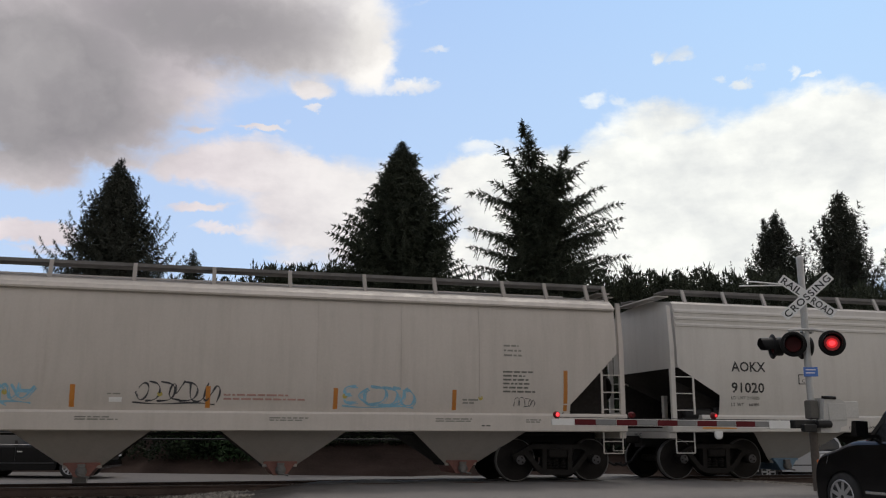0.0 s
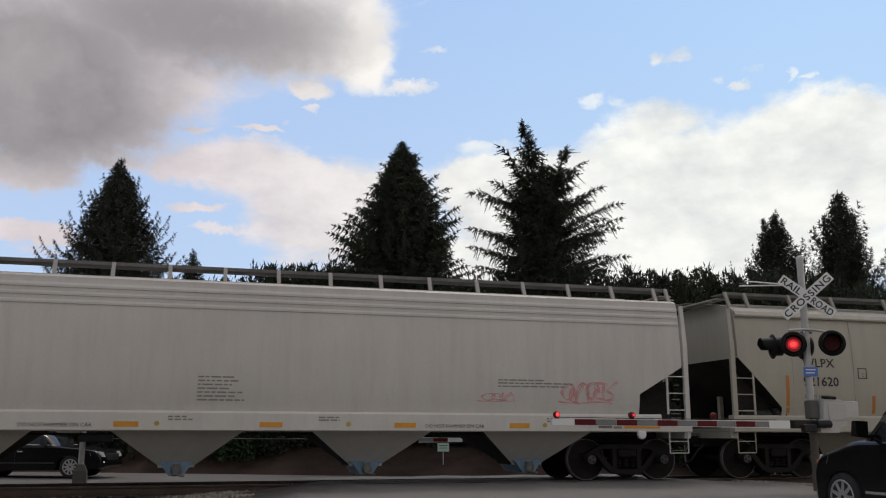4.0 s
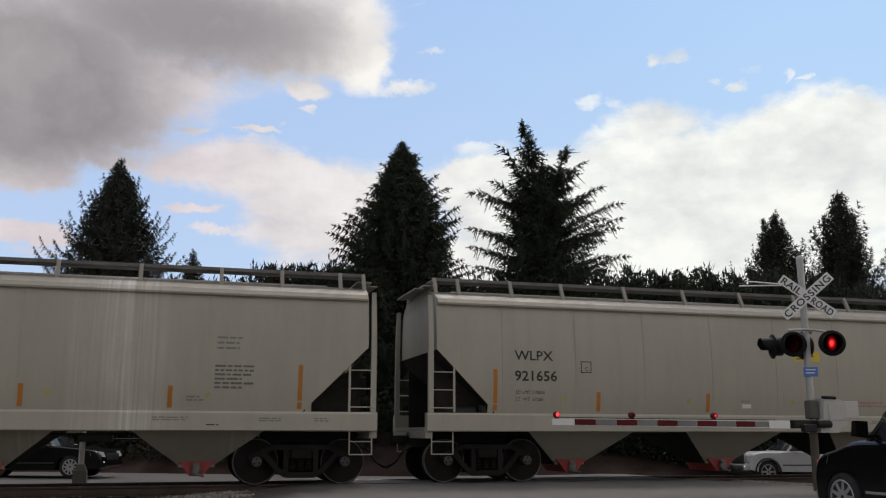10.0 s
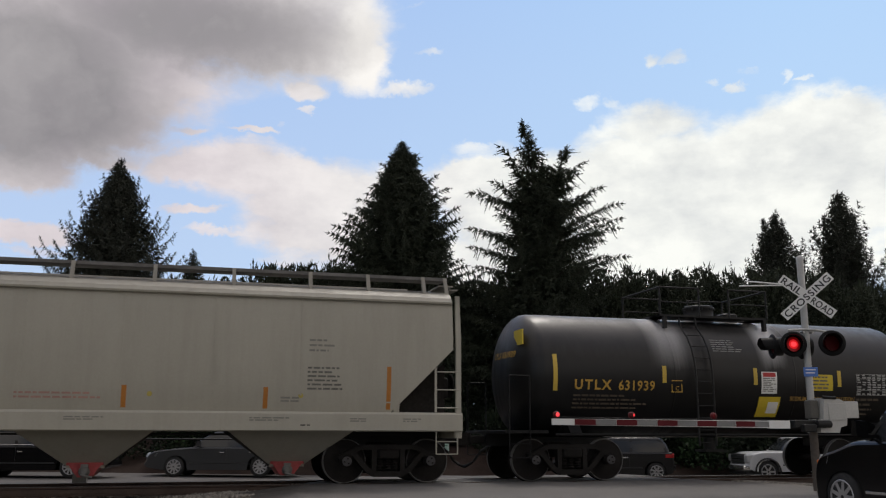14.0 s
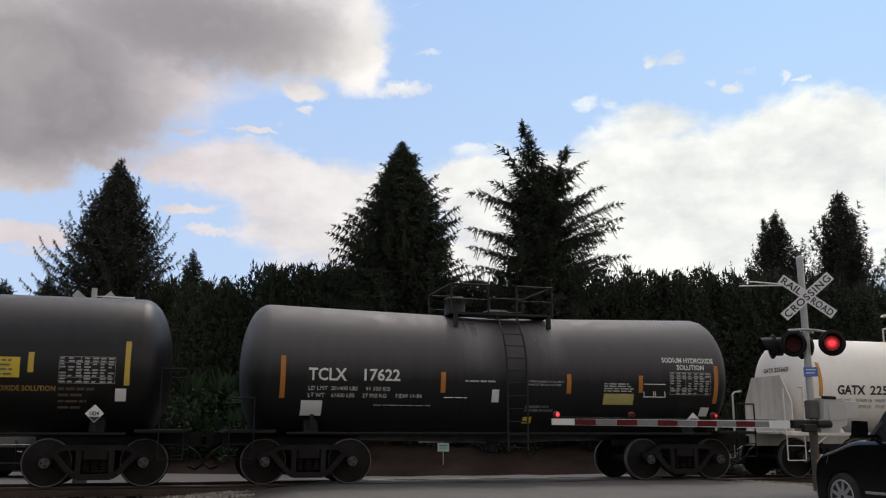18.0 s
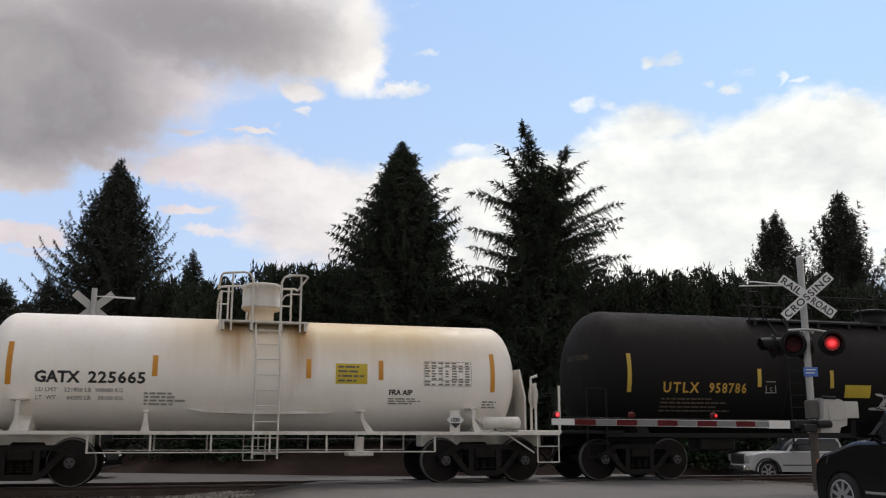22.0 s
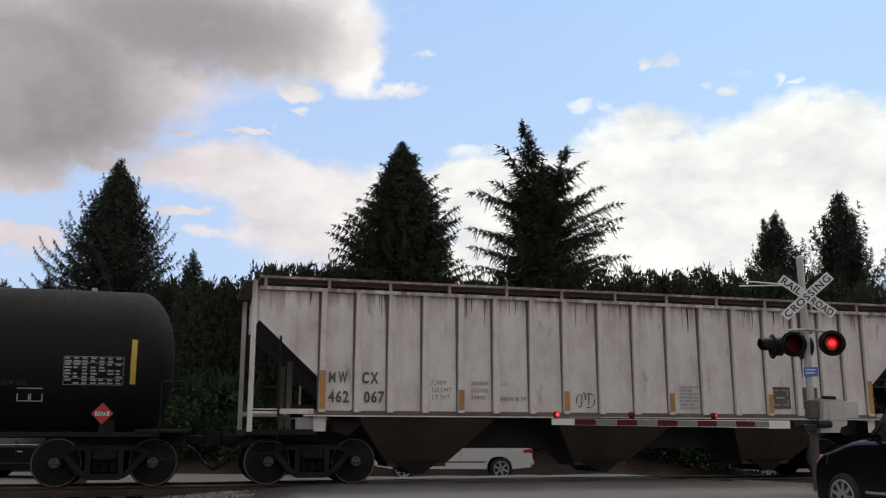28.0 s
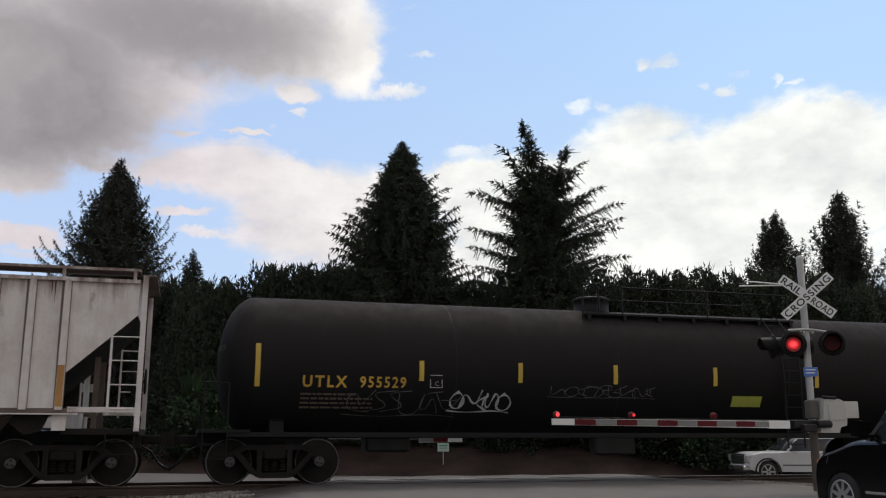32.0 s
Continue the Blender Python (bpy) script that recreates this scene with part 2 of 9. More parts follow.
# ---- building helpers ----
class Shape:
    """Collects vertices and faces for one mesh."""

    def __init__(self):
        self.v, self.f, self.s = [], [], []

    def add(self, verts, faces, smooth=False):
        k = len(self.v)
        self.v += [tuple(p) for p in verts]
        self.f += [tuple(i + k for i in f) for f in faces]
        self.s += [smooth] * len(faces)
        return self

    def box(self, x0, x1, y0, y1, z0, z1, c=0.0):
        """A box; c chamfers its edges along z and at its top and bottom."""
        if c <= 0:
            v = [(x, y, z) for z in (z0, z1) for x, y in ((x0, y0), (x1, y0), (x1, y1), (x0, y1))]
            return self.add(v, [(3, 2, 1, 0), (4, 5, 6, 7), (0, 1, 5, 4), (1, 2, 6, 5), (2, 3, 7, 6), (3, 0, 4, 7)])
        def ring(z, i):
            a0, a1, b0, b1 = x0 + i, x1 - i, y0 + i, y1 - i
            return [(a0 + c, b0, z), (a1 - c, b0, z), (a1, b0 + c, z), (a1, b1 - c, z), (a1 - c, b1, z), (a0 + c, b1, z), (a0, b1 - c, z), (a0, b0 + c, z)]
        return self.loft([ring(z0, c), ring(z0 + c, 0), ring(z1 - c, 0), ring(z1, c)], False)

    def loft(self, rings, smooth=True, caps=True):
        n = len(rings[0])
        v = [p for r in rings for p in r]
        f = [(i * n + j, i * n + (j + 1) % n, (i + 1) * n + (j + 1) % n, (i + 1) * n + j) for i in range(len(rings) - 1) for j in range(n)]
        self.add(v, f, smooth)
        if caps:
            self.add(rings[0], [tuple(range(n))[::-1]])
            self.add(rings[-1], [tuple(range(n))])
        return self

    def tube(self, p0, p1, r, n=8, r1=None, smooth=True):
        p0, p1 = Vector(p0), Vector(p1)
        d = (p1 - p0).normalized()
        a = d.cross(Vector((0, 0, 1)) if abs(d.z) < 0.9 else Vector((1, 0, 0))).normalized()
        b = d.cross(a)
        rings = []
        for p, q in ((p0, r), (p1, r if r1 is None else r1)):
            rings.append([p + (a * math.cos(2 * math.pi * i / n) + b * math.sin(2 * math.pi * i / n)) * q for i in range(n)])
        return self.loft(rings, smooth)

    def path(self, pts, r, n=6):
        for a, b in zip(pts, pts[1:]):
            self.tube(a, b, r, n)
        return self

    def prism(self, poly, a, b, axis="y", smooth=False):
        """Extrudes a polygon. axis y: polygon in (x, z); axis x: in (y, z); axis z: in (x, y)."""
        put = {"y": lambda p, h: (p[0], h, p[1]), "x": lambda p, h: (h, p[0], p[1]), "z": lambda p, h: (p[0], p[1], h)}[axis]
        return self.loft([[put(p, a) for p in poly], [put(p, b) for p in poly]], smooth)

    def revolve(self, prof, centre, axis="y", n=24, smooth=True, caps=True):
        """Turns a profile of (offset along the axis, radius) about the axis."""
        cx, cy, cz = centre
        rings = []
        for h, r in prof:
            ring = []
            for i in range(n):
                c, s = math.cos(2 * math.pi * i / n) * r, math.sin(2 * math.pi * i / n) * r
                ring.append({"y": (cx + c, cy + h, cz + s), "x": (cx + h, cy + c, cz + s), "z": (cx + c, cy + s, cz + h)}[axis])
            rings.append(ring)
        return self.loft(rings, smooth, caps)

    def mesh(self, name):
        me = bpy.data.meshes.new(name)
        me.from_pydata(self.v, [], self.f)
        me.polygons.foreach_set("use_smooth", self.s)
        bm = bmesh.new()
        bm.from_mesh(me)
        bmesh.ops.recalc_face_normals(bm, faces=bm.faces)
        bm.to_mesh(me)
        bm.free()
        return me


SMALL_PRINT = ("fine_print", "sill_print", "notice_print", "sign_print", "board_print", "warning_line", "test_data_table", "lettering")


def part(name, shape, material, parent, label="", at=None, mesh=None):
    """Links a Shape as one mesh object under a thing or a part."""
    me = mesh or (shape.mesh(name) if isinstance(shape, Shape) else shape)
    if not me.materials:
        me.materials.append(material)
    ob = new(name, me)
    ob.parent = parent
    if at is not None:
        ob.matrix_basis = at
    if label:
        ob["label"] = label
    if name in SMALL_PRINT:
        ob["kind"] = "stuff"
    return ob


def thing(name, label, category, at=None, group="", kind=""):
    ob = new(name)
    ob.empty_display_size = 0.3
    if at is not None:
        ob.matrix_basis = at
    return tagged(ob, label, category, group, kind)


def solid(name, shape, material, label, category, at=None, group="", kind=""):
    me = shape.mesh(name)
    me.materials.append(material)
    ob = new(name, me)
    if at is not None:
        ob.matrix_basis = at
    return tagged(ob, label, category, group, kind)


def spot(depth, side, z=0.0):
    """A place by its distance ahead of the viewpoint and sideways from its axis, over the ground."""
    a = radians(YAW)
    return Vector((depth * math.sin(a) + side * math.cos(a), EYE.y + depth * math.cos(a) - side * math.sin(a), z))


def bearing(u, v):
    """Degrees right of the axis and above the horizon of a direction, u and v counted from the picture's middle in
    pixels.
    """
    m = POSE.to_3x3()
    d = m @ Vector((u / FOCAL, v / FOCAL, -1))
    return math.degrees(math.atan2(d.x, d.y)) - YAW, math.degrees(math.atan2(d.z, math.hypot(d.x, d.y)))


def letters(text, size, material, parent, x, z, skin, name="lettering", label="", squeeze=1.0, bold=0.0, side=-1, align="LEFT", space=1.0):
    """Lettering that lies on a surface whose half width at height z is skin(z)."""
    cu = bpy.data.curves.new(name, "FONT")
    cu.body, cu.size, cu.align_x, cu.offset, cu.resolution_u = text, size, align, bold, 2
    cu.space_character = space
    tmp = bpy.data.objects.new(name, cu)
    me = bpy.data.meshes.new_from_object(tmp)
    bpy.data.objects.remove(tmp)
    bpy.data.curves.remove(cu)
    for w in me.vertices:
        px, pz = x + w.co.x * squeeze, z + w.co.y
        w.co = (px, side * (skin(pz) + 0.006), pz)
    if size < 0.2:
        return part(name, me, material, parent, label)
    return [part("letter", piece, material, parent, label) for piece in islands(me, "letter")]


def islands(me, name):
    """The separate pieces of a mesh, each as a mesh of its own."""
    root = list(range(len(me.vertices)))

    def top(i):
        while root[i] != i:
            root[i] = root[root[i]]
            i = root[i]
        return i

    for e in me.edges:
        root[top(e.vertices[0])] = top(e.vertices[1])
    groups = {}
    for p in me.polygons:
        groups.setdefault(top(p.vertices[0]), []).append(tuple(p.vertices))
    made = []
    for faces in groups.values():
        used = sorted({i for f in faces for i in f})
        at_ = {i: k for k, i in enumerate(used)}
        piece = bpy.data.meshes.new(name)
        piece.from_pydata([tuple(me.vertices[i].co) for i in used], [], [tuple(at_[i] for i in f) for f in faces])
        made.append(piece)
    return made


def plate(x0, x1, z0, z1, skin, t=0.006, steps=4, out=0.0):
    """A thin sheet on a curved side, near side."""
    s = Shape()
    zs = [z0 + (z1 - z0) * i / steps for i in range(steps + 1)]
    front = [(-(skin(z) + out + t), z) for z in zs]
    back = [(-(skin(z) + out), z) for z in reversed(zs)]
    return s.prism(front + back, x0, x1, "x")


def bars(x0, x1, z0, z1, rows, skin, rng, gap=0.45):
    """Rows of plain bars in place of writing too small to read."""
    s = Shape()
    h = (z1 - z0) / rows
    for i in range(rows):
        z = z1 - (i + 1) * h + h * gap / 2
        x = x0
        end = x0 + (x1 - x0) * rng.uniform(0.6, 1.0)
        while x < end - 0.02:
            w = min(end - x, rng.uniform(0.05, 0.22))
            y = -(skin(z + h * 0.3) + 0.005)
            s.box(x, x + w, y, y + 0.004, z, z + h * (1 - gap))
            x += w + 0.03
    return s


STROKES = (((0.9, 0.85), (0.3, 1.0), (0.0, 0.72), (0.5, 0.5), (0.95, 0.3), (0.6, 0.0), (0.0, 0.12)), ((0.5, 1.0), (0.0, 0.6), (0.2, 0.05), (0.8, 0.0), (1.0, 0.5), (0.55, 0.95), (0.2, 0.8)), ((0.0, 0.0), (0.12, 1.0), (0.75, 0.05), (0.95, 1.05)),
           ((0.0, 1.0), (0.05, 0.15), (0.5, -0.05), (0.9, 0.2), (1.0, 1.0)), ((0.0, 0.0), (0.1, 1.0), (0.8, 0.95), (0.85, 0.55), (0.15, 0.5), (1.0, -0.1)), ((0.0, 0.05), (0.45, 1.05), (0.9, 0.0), (0.75, 0.4), (0.2, 0.38)), ((0.9, 0.95), (0.1, 0.9), (0.05, 0.5), (0.7, 0.52), (0.1, 0.45), (0.1, 0.02), (1.0, 0.08)))


def scrawl(x0, x1, z0, z1, skin, rng, loops=5, r=0.016, burst=False, tail=True):
    """Looping spray-can strokes that spell nothing."""
    s = Shape()
    w = (x1 - x0) / loops

    def stroke(pts, r):
        for _ in range(2):
            pts = [pts[0]] + [q for a, b in zip(pts, pts[1:]) for q in ((a[0] * 0.75 + b[0] * 0.25, a[1] * 0.75 + b[1] * 0.25), (a[0] * 0.25 + b[0] * 0.75, a[1] * 0.25 + b[1] * 0.75))] + [pts[-1]]
        line(pts, r)

    def line(pts, r):
        left, right = [], []
        for i, p in enumerate(pts):
            a, b = pts[max(0, i - 1)], pts[min(len(pts) - 1, i + 1)]
            d = Vector((b[0] - a[0], b[1] - a[1]))
            d = d.normalized() if d.length > 1e-5 else Vector((1, 0))
            q = r * (0.75 + 0.35 * math.sin(i * 0.9))
            left.append((p[0] - d.y * q, p[1] + d.x * q))
            right.append((p[0] + d.y * q, p[1] - d.x * q))
        v = [(px, -(skin(pz) + 0.005), pz) for px, pz in left + right]
        n = len(pts)
        s.add(v, [(i, i + 1, n + i + 1, n + i) for i in range(n - 1)])

    h = z1 - z0
    for i in range(loops):
        form = rng.choice(STROKES)
        cx, lift, lean = x0 + i * w, rng.uniform(-0.06, 0.08) * h, rng.uniform(0.05, 0.35) * w
        k = rng.uniform(1.2, 1.8)
        if rng.random() < 0.6:
            form = tuple((1 - pz * 0.9, px) for px, pz in form)
        if rng.random() < 0.5:
            form = tuple((px, 1 - pz) for px, pz in form)
        stroke([(cx + px * w * k + pz * lean, z0 + h * (0.12 + 0.74 * pz) + lift) for px, pz in form], r)
        if burst or r > 0.02:
            stroke([(cx + px * w * k + pz * lean + 0.035, z0 + h * (0.12 + 0.74 * pz) + lift - 0.03) for px, pz in form], r * 0.45)
    if tail:
        stroke([(x0 - 0.02 * w, z0 + h * 0.1), (x0 + (x1 - x0) * 0.35, z0 + h * 0.02), (x0 + (x1 - x0) * 0.8, z0 + h * 0.12), (x1 + 0.4 * w, z0 + h * 0.03)], r * 0.8)
    if burst:
        cx, cz, n = (x0 + x1) / 2, (z0 + z1) / 2, 22
        ring = [(cx + math.cos(6.2832 * i / n) * (x1 - x0) * (0.68 if i % 2 else 0.54), cz + math.sin(6.2832 * i / n) * h * (0.78 if i % 2 else 0.55)) for i in range(n + 1)]
        line(ring, r * 0.55)
    return s


# ---- sky backdrop ----
def sky_material():
    m = Nodes("sky_with_clouds")
    uv = m.n("UVMap")
    def warp(source, scale, detail, amount, stretch):
        st = m.n("VectorMath")
        st.operation = "MULTIPLY"
        m.link(source, st.inputs[0])
        st.inputs[1].default_value = (stretch, 1, 1)
        wob = m.n("TexNoise", Scale=scale, Detail=detail, Roughness=0.62)
        m.link(st.outputs[0], wob.inputs["Vector"])
        off = m.n("VectorMath")
        off.operation = "SUBTRACT"
        m.link(wob.outputs["Color"], off.inputs[0])
        off.inputs[1].default_value = (0.5, 0.5, 0.5)
        sc = m.n("VectorMath")
        sc.operation = "SCALE"
        sc.inputs["Scale"].default_value = amount
        m.link(off.outputs[0], sc.inputs[0])
        ad = m.n("VectorMath")
        ad.operation = "ADD"
        m.link(source, ad.inputs[0])
        m.link(sc.outputs[0], ad.inputs[1])
        return ad

    pos = warp(warp(uv.outputs[0], 0.22, 3, 1.0, 1.0).outputs[0], 0.8, 9, 1.7, 0.8)

    def blob(px, py, rx, ry, weight=1.0):
        """A soft ellipse of cloud, by its middle and half widths."""
        a, e = bearing(px - 784, 441 - py)
        s = m.n("VectorMath")
        s.operation = "SUBTRACT"
        m.link(pos.outputs[0], s.inputs[0])
        s.inputs[1].default_value = (a, e, 0)
        k = m.n("VectorMath")
        k.operation = "MULTIPLY"
        m.link(s.outputs[0], k.inputs[0])
        k.inputs[1].default_value = (28.1 / rx, 28.1 / ry, 0)
        ln = m.n("VectorMath")
        ln.operation = "DOT_PRODUCT"
        m.link(k.outputs[0], ln.inputs[0])
        m.link(k.outputs[0], ln.inputs[1])
        return m.math("MULTIPLY", m.math("EXPONENT", m.math("MULTIPLY", m.math("POWER", ln.outputs["Value"], 1.7), -0.69)), weight)

    def union(*fs):
        out = fs[0]
        for f in fs[1:]:
            out = m.math("MAXIMUM", m.math("ADD", m.math("MULTIPLY", out, 0.85), m.math("MULTIPLY", f, 0.32)), m.math("MAXIMUM", out, f))
        return out

    grey = union(blob(60, 60, 330, 150, 1.1), blob(480, 30, 215, 105, 1.0), blob(630, 105, 62, 62, 0.85), blob(80, 205, 190, 80, 0.9), blob(35, 300, 88, 36, 0.85), blob(230, 235, 75, 32, 0.7),
                 blob(330, 232, 34, 10, 0.7), blob(540, 158, 42, 22, 0.75), blob(195, 282, 70, 16, 0.6))
    white = union(blob(430, 300, 170, 42, 0.85), blob(320, 297, 66, 20, 0.75), blob(560, 300, 110, 36, 0.5), blob(600, 380, 170, 92, 0.9), blob(470, 342, 120, 40, 0.6), blob(450, 228, 48, 7, 0.75), blob(450, 254, 90, 16, 0.5), blob(335, 372, 62, 10, 0.75), blob(380, 408, 62, 9, 0.6), blob(480, 420, 80, 26, 0.6), blob(500, 462, 60, 12, 0.5), blob(45, 412, 75, 20, 0.85), blob(60, 445, 60, 9, 0.5),
                  blob(870, 320, 110, 42, 0.95), blob(960, 360, 210, 92, 0.95), blob(1130, 340, 250, 92, 0.95), blob(1150, 222, 95, 42, 0.72), blob(1035, 180, 28, 16, 0.5), blob(1085, 183, 26, 10, 0.45), blob(1060, 250, 60, 30, 0.6), blob(1400, 320, 200, 120, 0.95), blob(1455, 235, 135, 72, 0.85), blob(1100, 480, 560, 95, 0.85), blob(850, 268, 60, 12, 0.5), blob(1400, 215, 60, 55, 0.5))
    puffs = union(blob(1300, 152, 26, 9, 0.85), blob(1258, 145, 12, 9, 0.7), blob(1318, 130, 24, 5, 0.55), blob(1388, 135, 12, 13, 0.75), blob(1418, 144, 20, 6, 0.75), blob(1350, 172, 30, 14, 0.7), blob(1152, 105, 14, 14, 0.8), blob(1188, 106, 30, 13, 0.75), blob(757, 91, 28, 11, 0.75), blob(742, 155, 36, 13, 0.8),
                  blob(695, 160, 55, 11, 0.8), blob(540, 196, 20, 8, 0.85), blob(490, 215, 9, 5, 0.6), blob(1518, 157, 16, 6, 0.75), blob(1480, 180, 22, 8, 0.7), blob(730, 10, 34, 6, 0.5), blob(860, 78, 10, 5, 0.4))
    gloom = union(blob(40, 160, 230, 140, 1.15), blob(330, 45, 280, 85, 1.0), blob(180, 225, 120, 50, 0.6), blob(450, 115, 110, 22, -0.2), blob(640, 60, 60, 110, -0.5), blob(30, 305, 90, 30, -0.5))
    flat = m.n("VectorMath")
    flat.operation = "MULTIPLY"
    m.link(uv.outputs[0], flat.inputs[0])
    flat.inputs[1].default_value = (0.5, 1.0, 1.0)
    fine = m.n("TexNoise", Scale=0.42, Detail=9, Roughness=0.58)
    m.link(flat.outputs[0], fine.inputs["Vector"])
    dens = m.math("ADD", union(grey, white, m.math("MULTIPLY", puffs, 0.70)), m.math("MULTIPLY", m.math("SUBTRACT", fine.outputs["Fac"], 0.5), 0.75))
    thin = m.n("MapRange")
    thin.interpolation_type = "SMOOTHSTEP"
    m.link(dens, thin.inputs["Value"])
    thin.inputs["From Min"].default_value = 0.26
    thin.inputs["From Max"].default_value = 0.72
    cover = thin.outputs[0]
    sep = m.n("SeparateXYZ")
    m.link(uv.outputs[0], sep.inputs[0])
    blue = m.mix(m.remap(sep.outputs["X"], -20, 22), m.mix(m.remap(sep.outputs["Y"], 8, 30), (0.53, 0.68, 0.92), (0.37, 0.52, 0.86)), m.mix(m.remap(sep.outputs["Y"], 8, 30), (0.56, 0.74, 0.97), (0.44, 0.66, 0.98)))
    soft = m.n("TexNoise", Scale=0.16, Detail=7, Roughness=0.55)
    m.link(pos.outputs[0], soft.inputs["Vector"])
    wisp = m.math("ADD", m.math("MULTIPLY", soft.outputs["Fac"], 0.55), m.math("MULTIPLY", fine.outputs["Fac"], 0.45))
    sunward = m.remap(sep.outputs["X"], -17, 5)
    lit = m.mix(sunward, m.mix(m.remap(wisp, 0.38, 0.58), (0.66, 0.60, 0.63), (0.82, 0.75, 0.77)), m.mix(m.remap(wisp, 0.38, 0.58), (0.74, 0.76, 0.76), (1.0, 1.01, 0.96)))
    lit = m.mix(m.math("MINIMUM", blob(650, 95, 50, 90, 1.0), 1.0), lit, (1.0, 0.97, 0.93))
    core = m.mix(m.remap(soft.outputs["Fac"], 0.35, 0.7), (0.265, 0.25, 0.268), (0.40, 0.38, 0.39))
    shade = m.remap(m.math("ADD", gloom, m.math("MULTIPLY", m.math("SUBTRACT", soft.outputs["Fac"], 0.5), 0.9)), 0.10, 1.0)
    cloud = m.mix(shade, lit, core)
    final = m.mix(cover, blue, cloud)
    em = m.n("Emission")
    m.link(final, em.inputs[0])
    m.link(em.outputs[0], m.out.inputs["Surface"])
    return m.mat


def sky_sheet():
    """A far curved sheet, in degrees of bearing and height."""
    R, nu, nv = 2400.0, 48, 22
    verts, uvs, faces = [], [], []
    for j in range(nv + 1):
        el = -3 + 43 * j / nv
        for i in range(nu + 1):
            az = -52 + 104 * i / nu
            a, e = radians(az + YAW), radians(el)
            verts.append((R * math.sin(a) * math.cos(e), R * math.cos(a) * math.cos(e), R * math.sin(e)))
            uvs.append((az, el))
    for j in range(nv):
        for i in range(nu):
            k = j * (nu + 1) + i
            faces.append((k, k + nu + 1, k + nu + 2, k + 1))
    me = bpy.data.meshes.new("sky_backdrop")
    me.from_pydata(verts, [], faces)
    lay = me.uv_layers.new(name="UVMap")
    for lp in me.loops:
        lay.data[lp.index].uv = uvs[lp.vertex_index]
    me.materials.append(sky_material())
    ob = new("sky_backdrop", me)
    ob.location = EYE
    return tagged(ob, "blue sky with grey and white drifting clouds", "sky", kind="structure")


SKY = sky_sheet()


# ---- ground, roads, track ----
def asphalt(name, base, muddy=None):
    m = Nodes(name)
    v = m.coords()
    big, mid, grain = m.noise(v, 0.35, 5), m.noise(v, 2.2, 6, 0.65), m.noise(v, 70, 3)
    c = m.mix(m.remap(big, 0.3, 0.7), tuple(x * 0.82 for x in base), tuple(x * 1.15 for x in base))
    c = m.mix(m.remap(mid, 0.5, 0.75, 0, 0.45), c, tuple(x * 0.6 for x in base))
    c = m.mix(m.remap(grain, 0.3, 0.75, 0, 0.35), c, tuple(min(1, x * 1.5) for x in base))
    if muddy:
        # soil dragged over the ragged edge of the paving
        tc, sp = m.n("TexCoord"), m.n("SeparateXYZ")
        m.link(tc.outputs["Object"], sp.inputs[0])
        edge = m.math("ADD", sp.outputs["X"], m.math("MULTIPLY", m.math("SUBTRACT", mid, 0.5), 3.0))
        by_track = m.remap(sp.outputs["Y"], -4.5, -2.8)
        c = m.mix(m.math("MULTIPLY", m.remap(edge, muddy[0], muddy[1], 0.9, 0.0), by_track), c, (0.034, 0.029, 0.025))
        c = m.mix(m.math("MULTIPLY", m.remap(edge, muddy[2], muddy[3], 0.0, 0.8), by_track), c, (0.15, 0.135, 0.115))
    m.bump(grain, 0.5, 0.008)
    return m.finish(c, 0.85)


def earth(name, a, b):
    m = Nodes(name)
    v = m.coords()
    c = m.mix(m.remap(m.noise(v, 0.3, 6, 0.65), 0.35, 0.65), a, b)
    c = m.mix(m.remap(m.noise(v, 9, 5), 0.45, 0.75, 0, 0.6), c, tuple(x * 0.5 for x in a))
    m.bump(m.noise(v, 14, 5), 0.8, 0.05)
    return m.finish(c, 0.95)


ROADASPHALT = asphalt("worn_grey_asphalt", (0.124, 0.118, 0.111), (1.8, 3.6, 11.2, 12.6))
FARASPHALT = asphalt("pale_asphalt", (0.092, 0.086, 0.082))
EARTH = earth("gravelly_earth", (0.10, 0.085, 0.065), (0.17, 0.15, 0.12))
STONE = Nodes("ballast_stone")
_g = STONE.n("NewGeometry")
STONE = STONE.finish(STONE.mix(_g.outputs["Random Per Island"], (0.10, 0.09, 0.075), (0.34, 0.31, 0.27)), 0.9)


def ground_height(y):
    """The land's height across the tracks: the bed, a slope down to the far road, flat beyond."""
    pts = [(-400, -0.55), (-16, -0.42), (-9, -0.30), (-4.5, -0.27), (-2.6, -0.26), (2.6, -0.26), (4.4, -0.50), (5.5, -0.64), (900, -0.66)]
    for (a, h), (b, k) in zip(pts, pts[1:]):
        if a <= y <= b:
            return h + (k - h) * (y - a) / (b - a)
    return pts[-1][1] if y > 0 else pts[0][1]


def land():
    ys = [-2300, -400, -60, -16, -12, -9, -6, -4.5, -3.4, -2.6, 2.6, 3.4, 4.4, 5.5, 7.5, 9.5, 14, 30, 80, 300, 2300]
    xs = [-2300, -300, -80, -30, -12, 0, 14, 30, 80, 300, 2300]
    v = [(x, y, ground_height(y)) for y in ys for x in xs]
    n = len(xs)
    f = [(j * n + i, j * n + i + 1, (j + 1) * n + i + 1, (j + 1) * n + i) for j in range(len(ys) - 1) for i in range(n - 1)]
    s = Shape().add(v, f)
    return solid("ground", s, EARTH, "bare gravelly earth beside the railway tracks", "ground", kind="structure")


land()
XL, XR = 2.15, 12.6      # edges of the road over the crossing


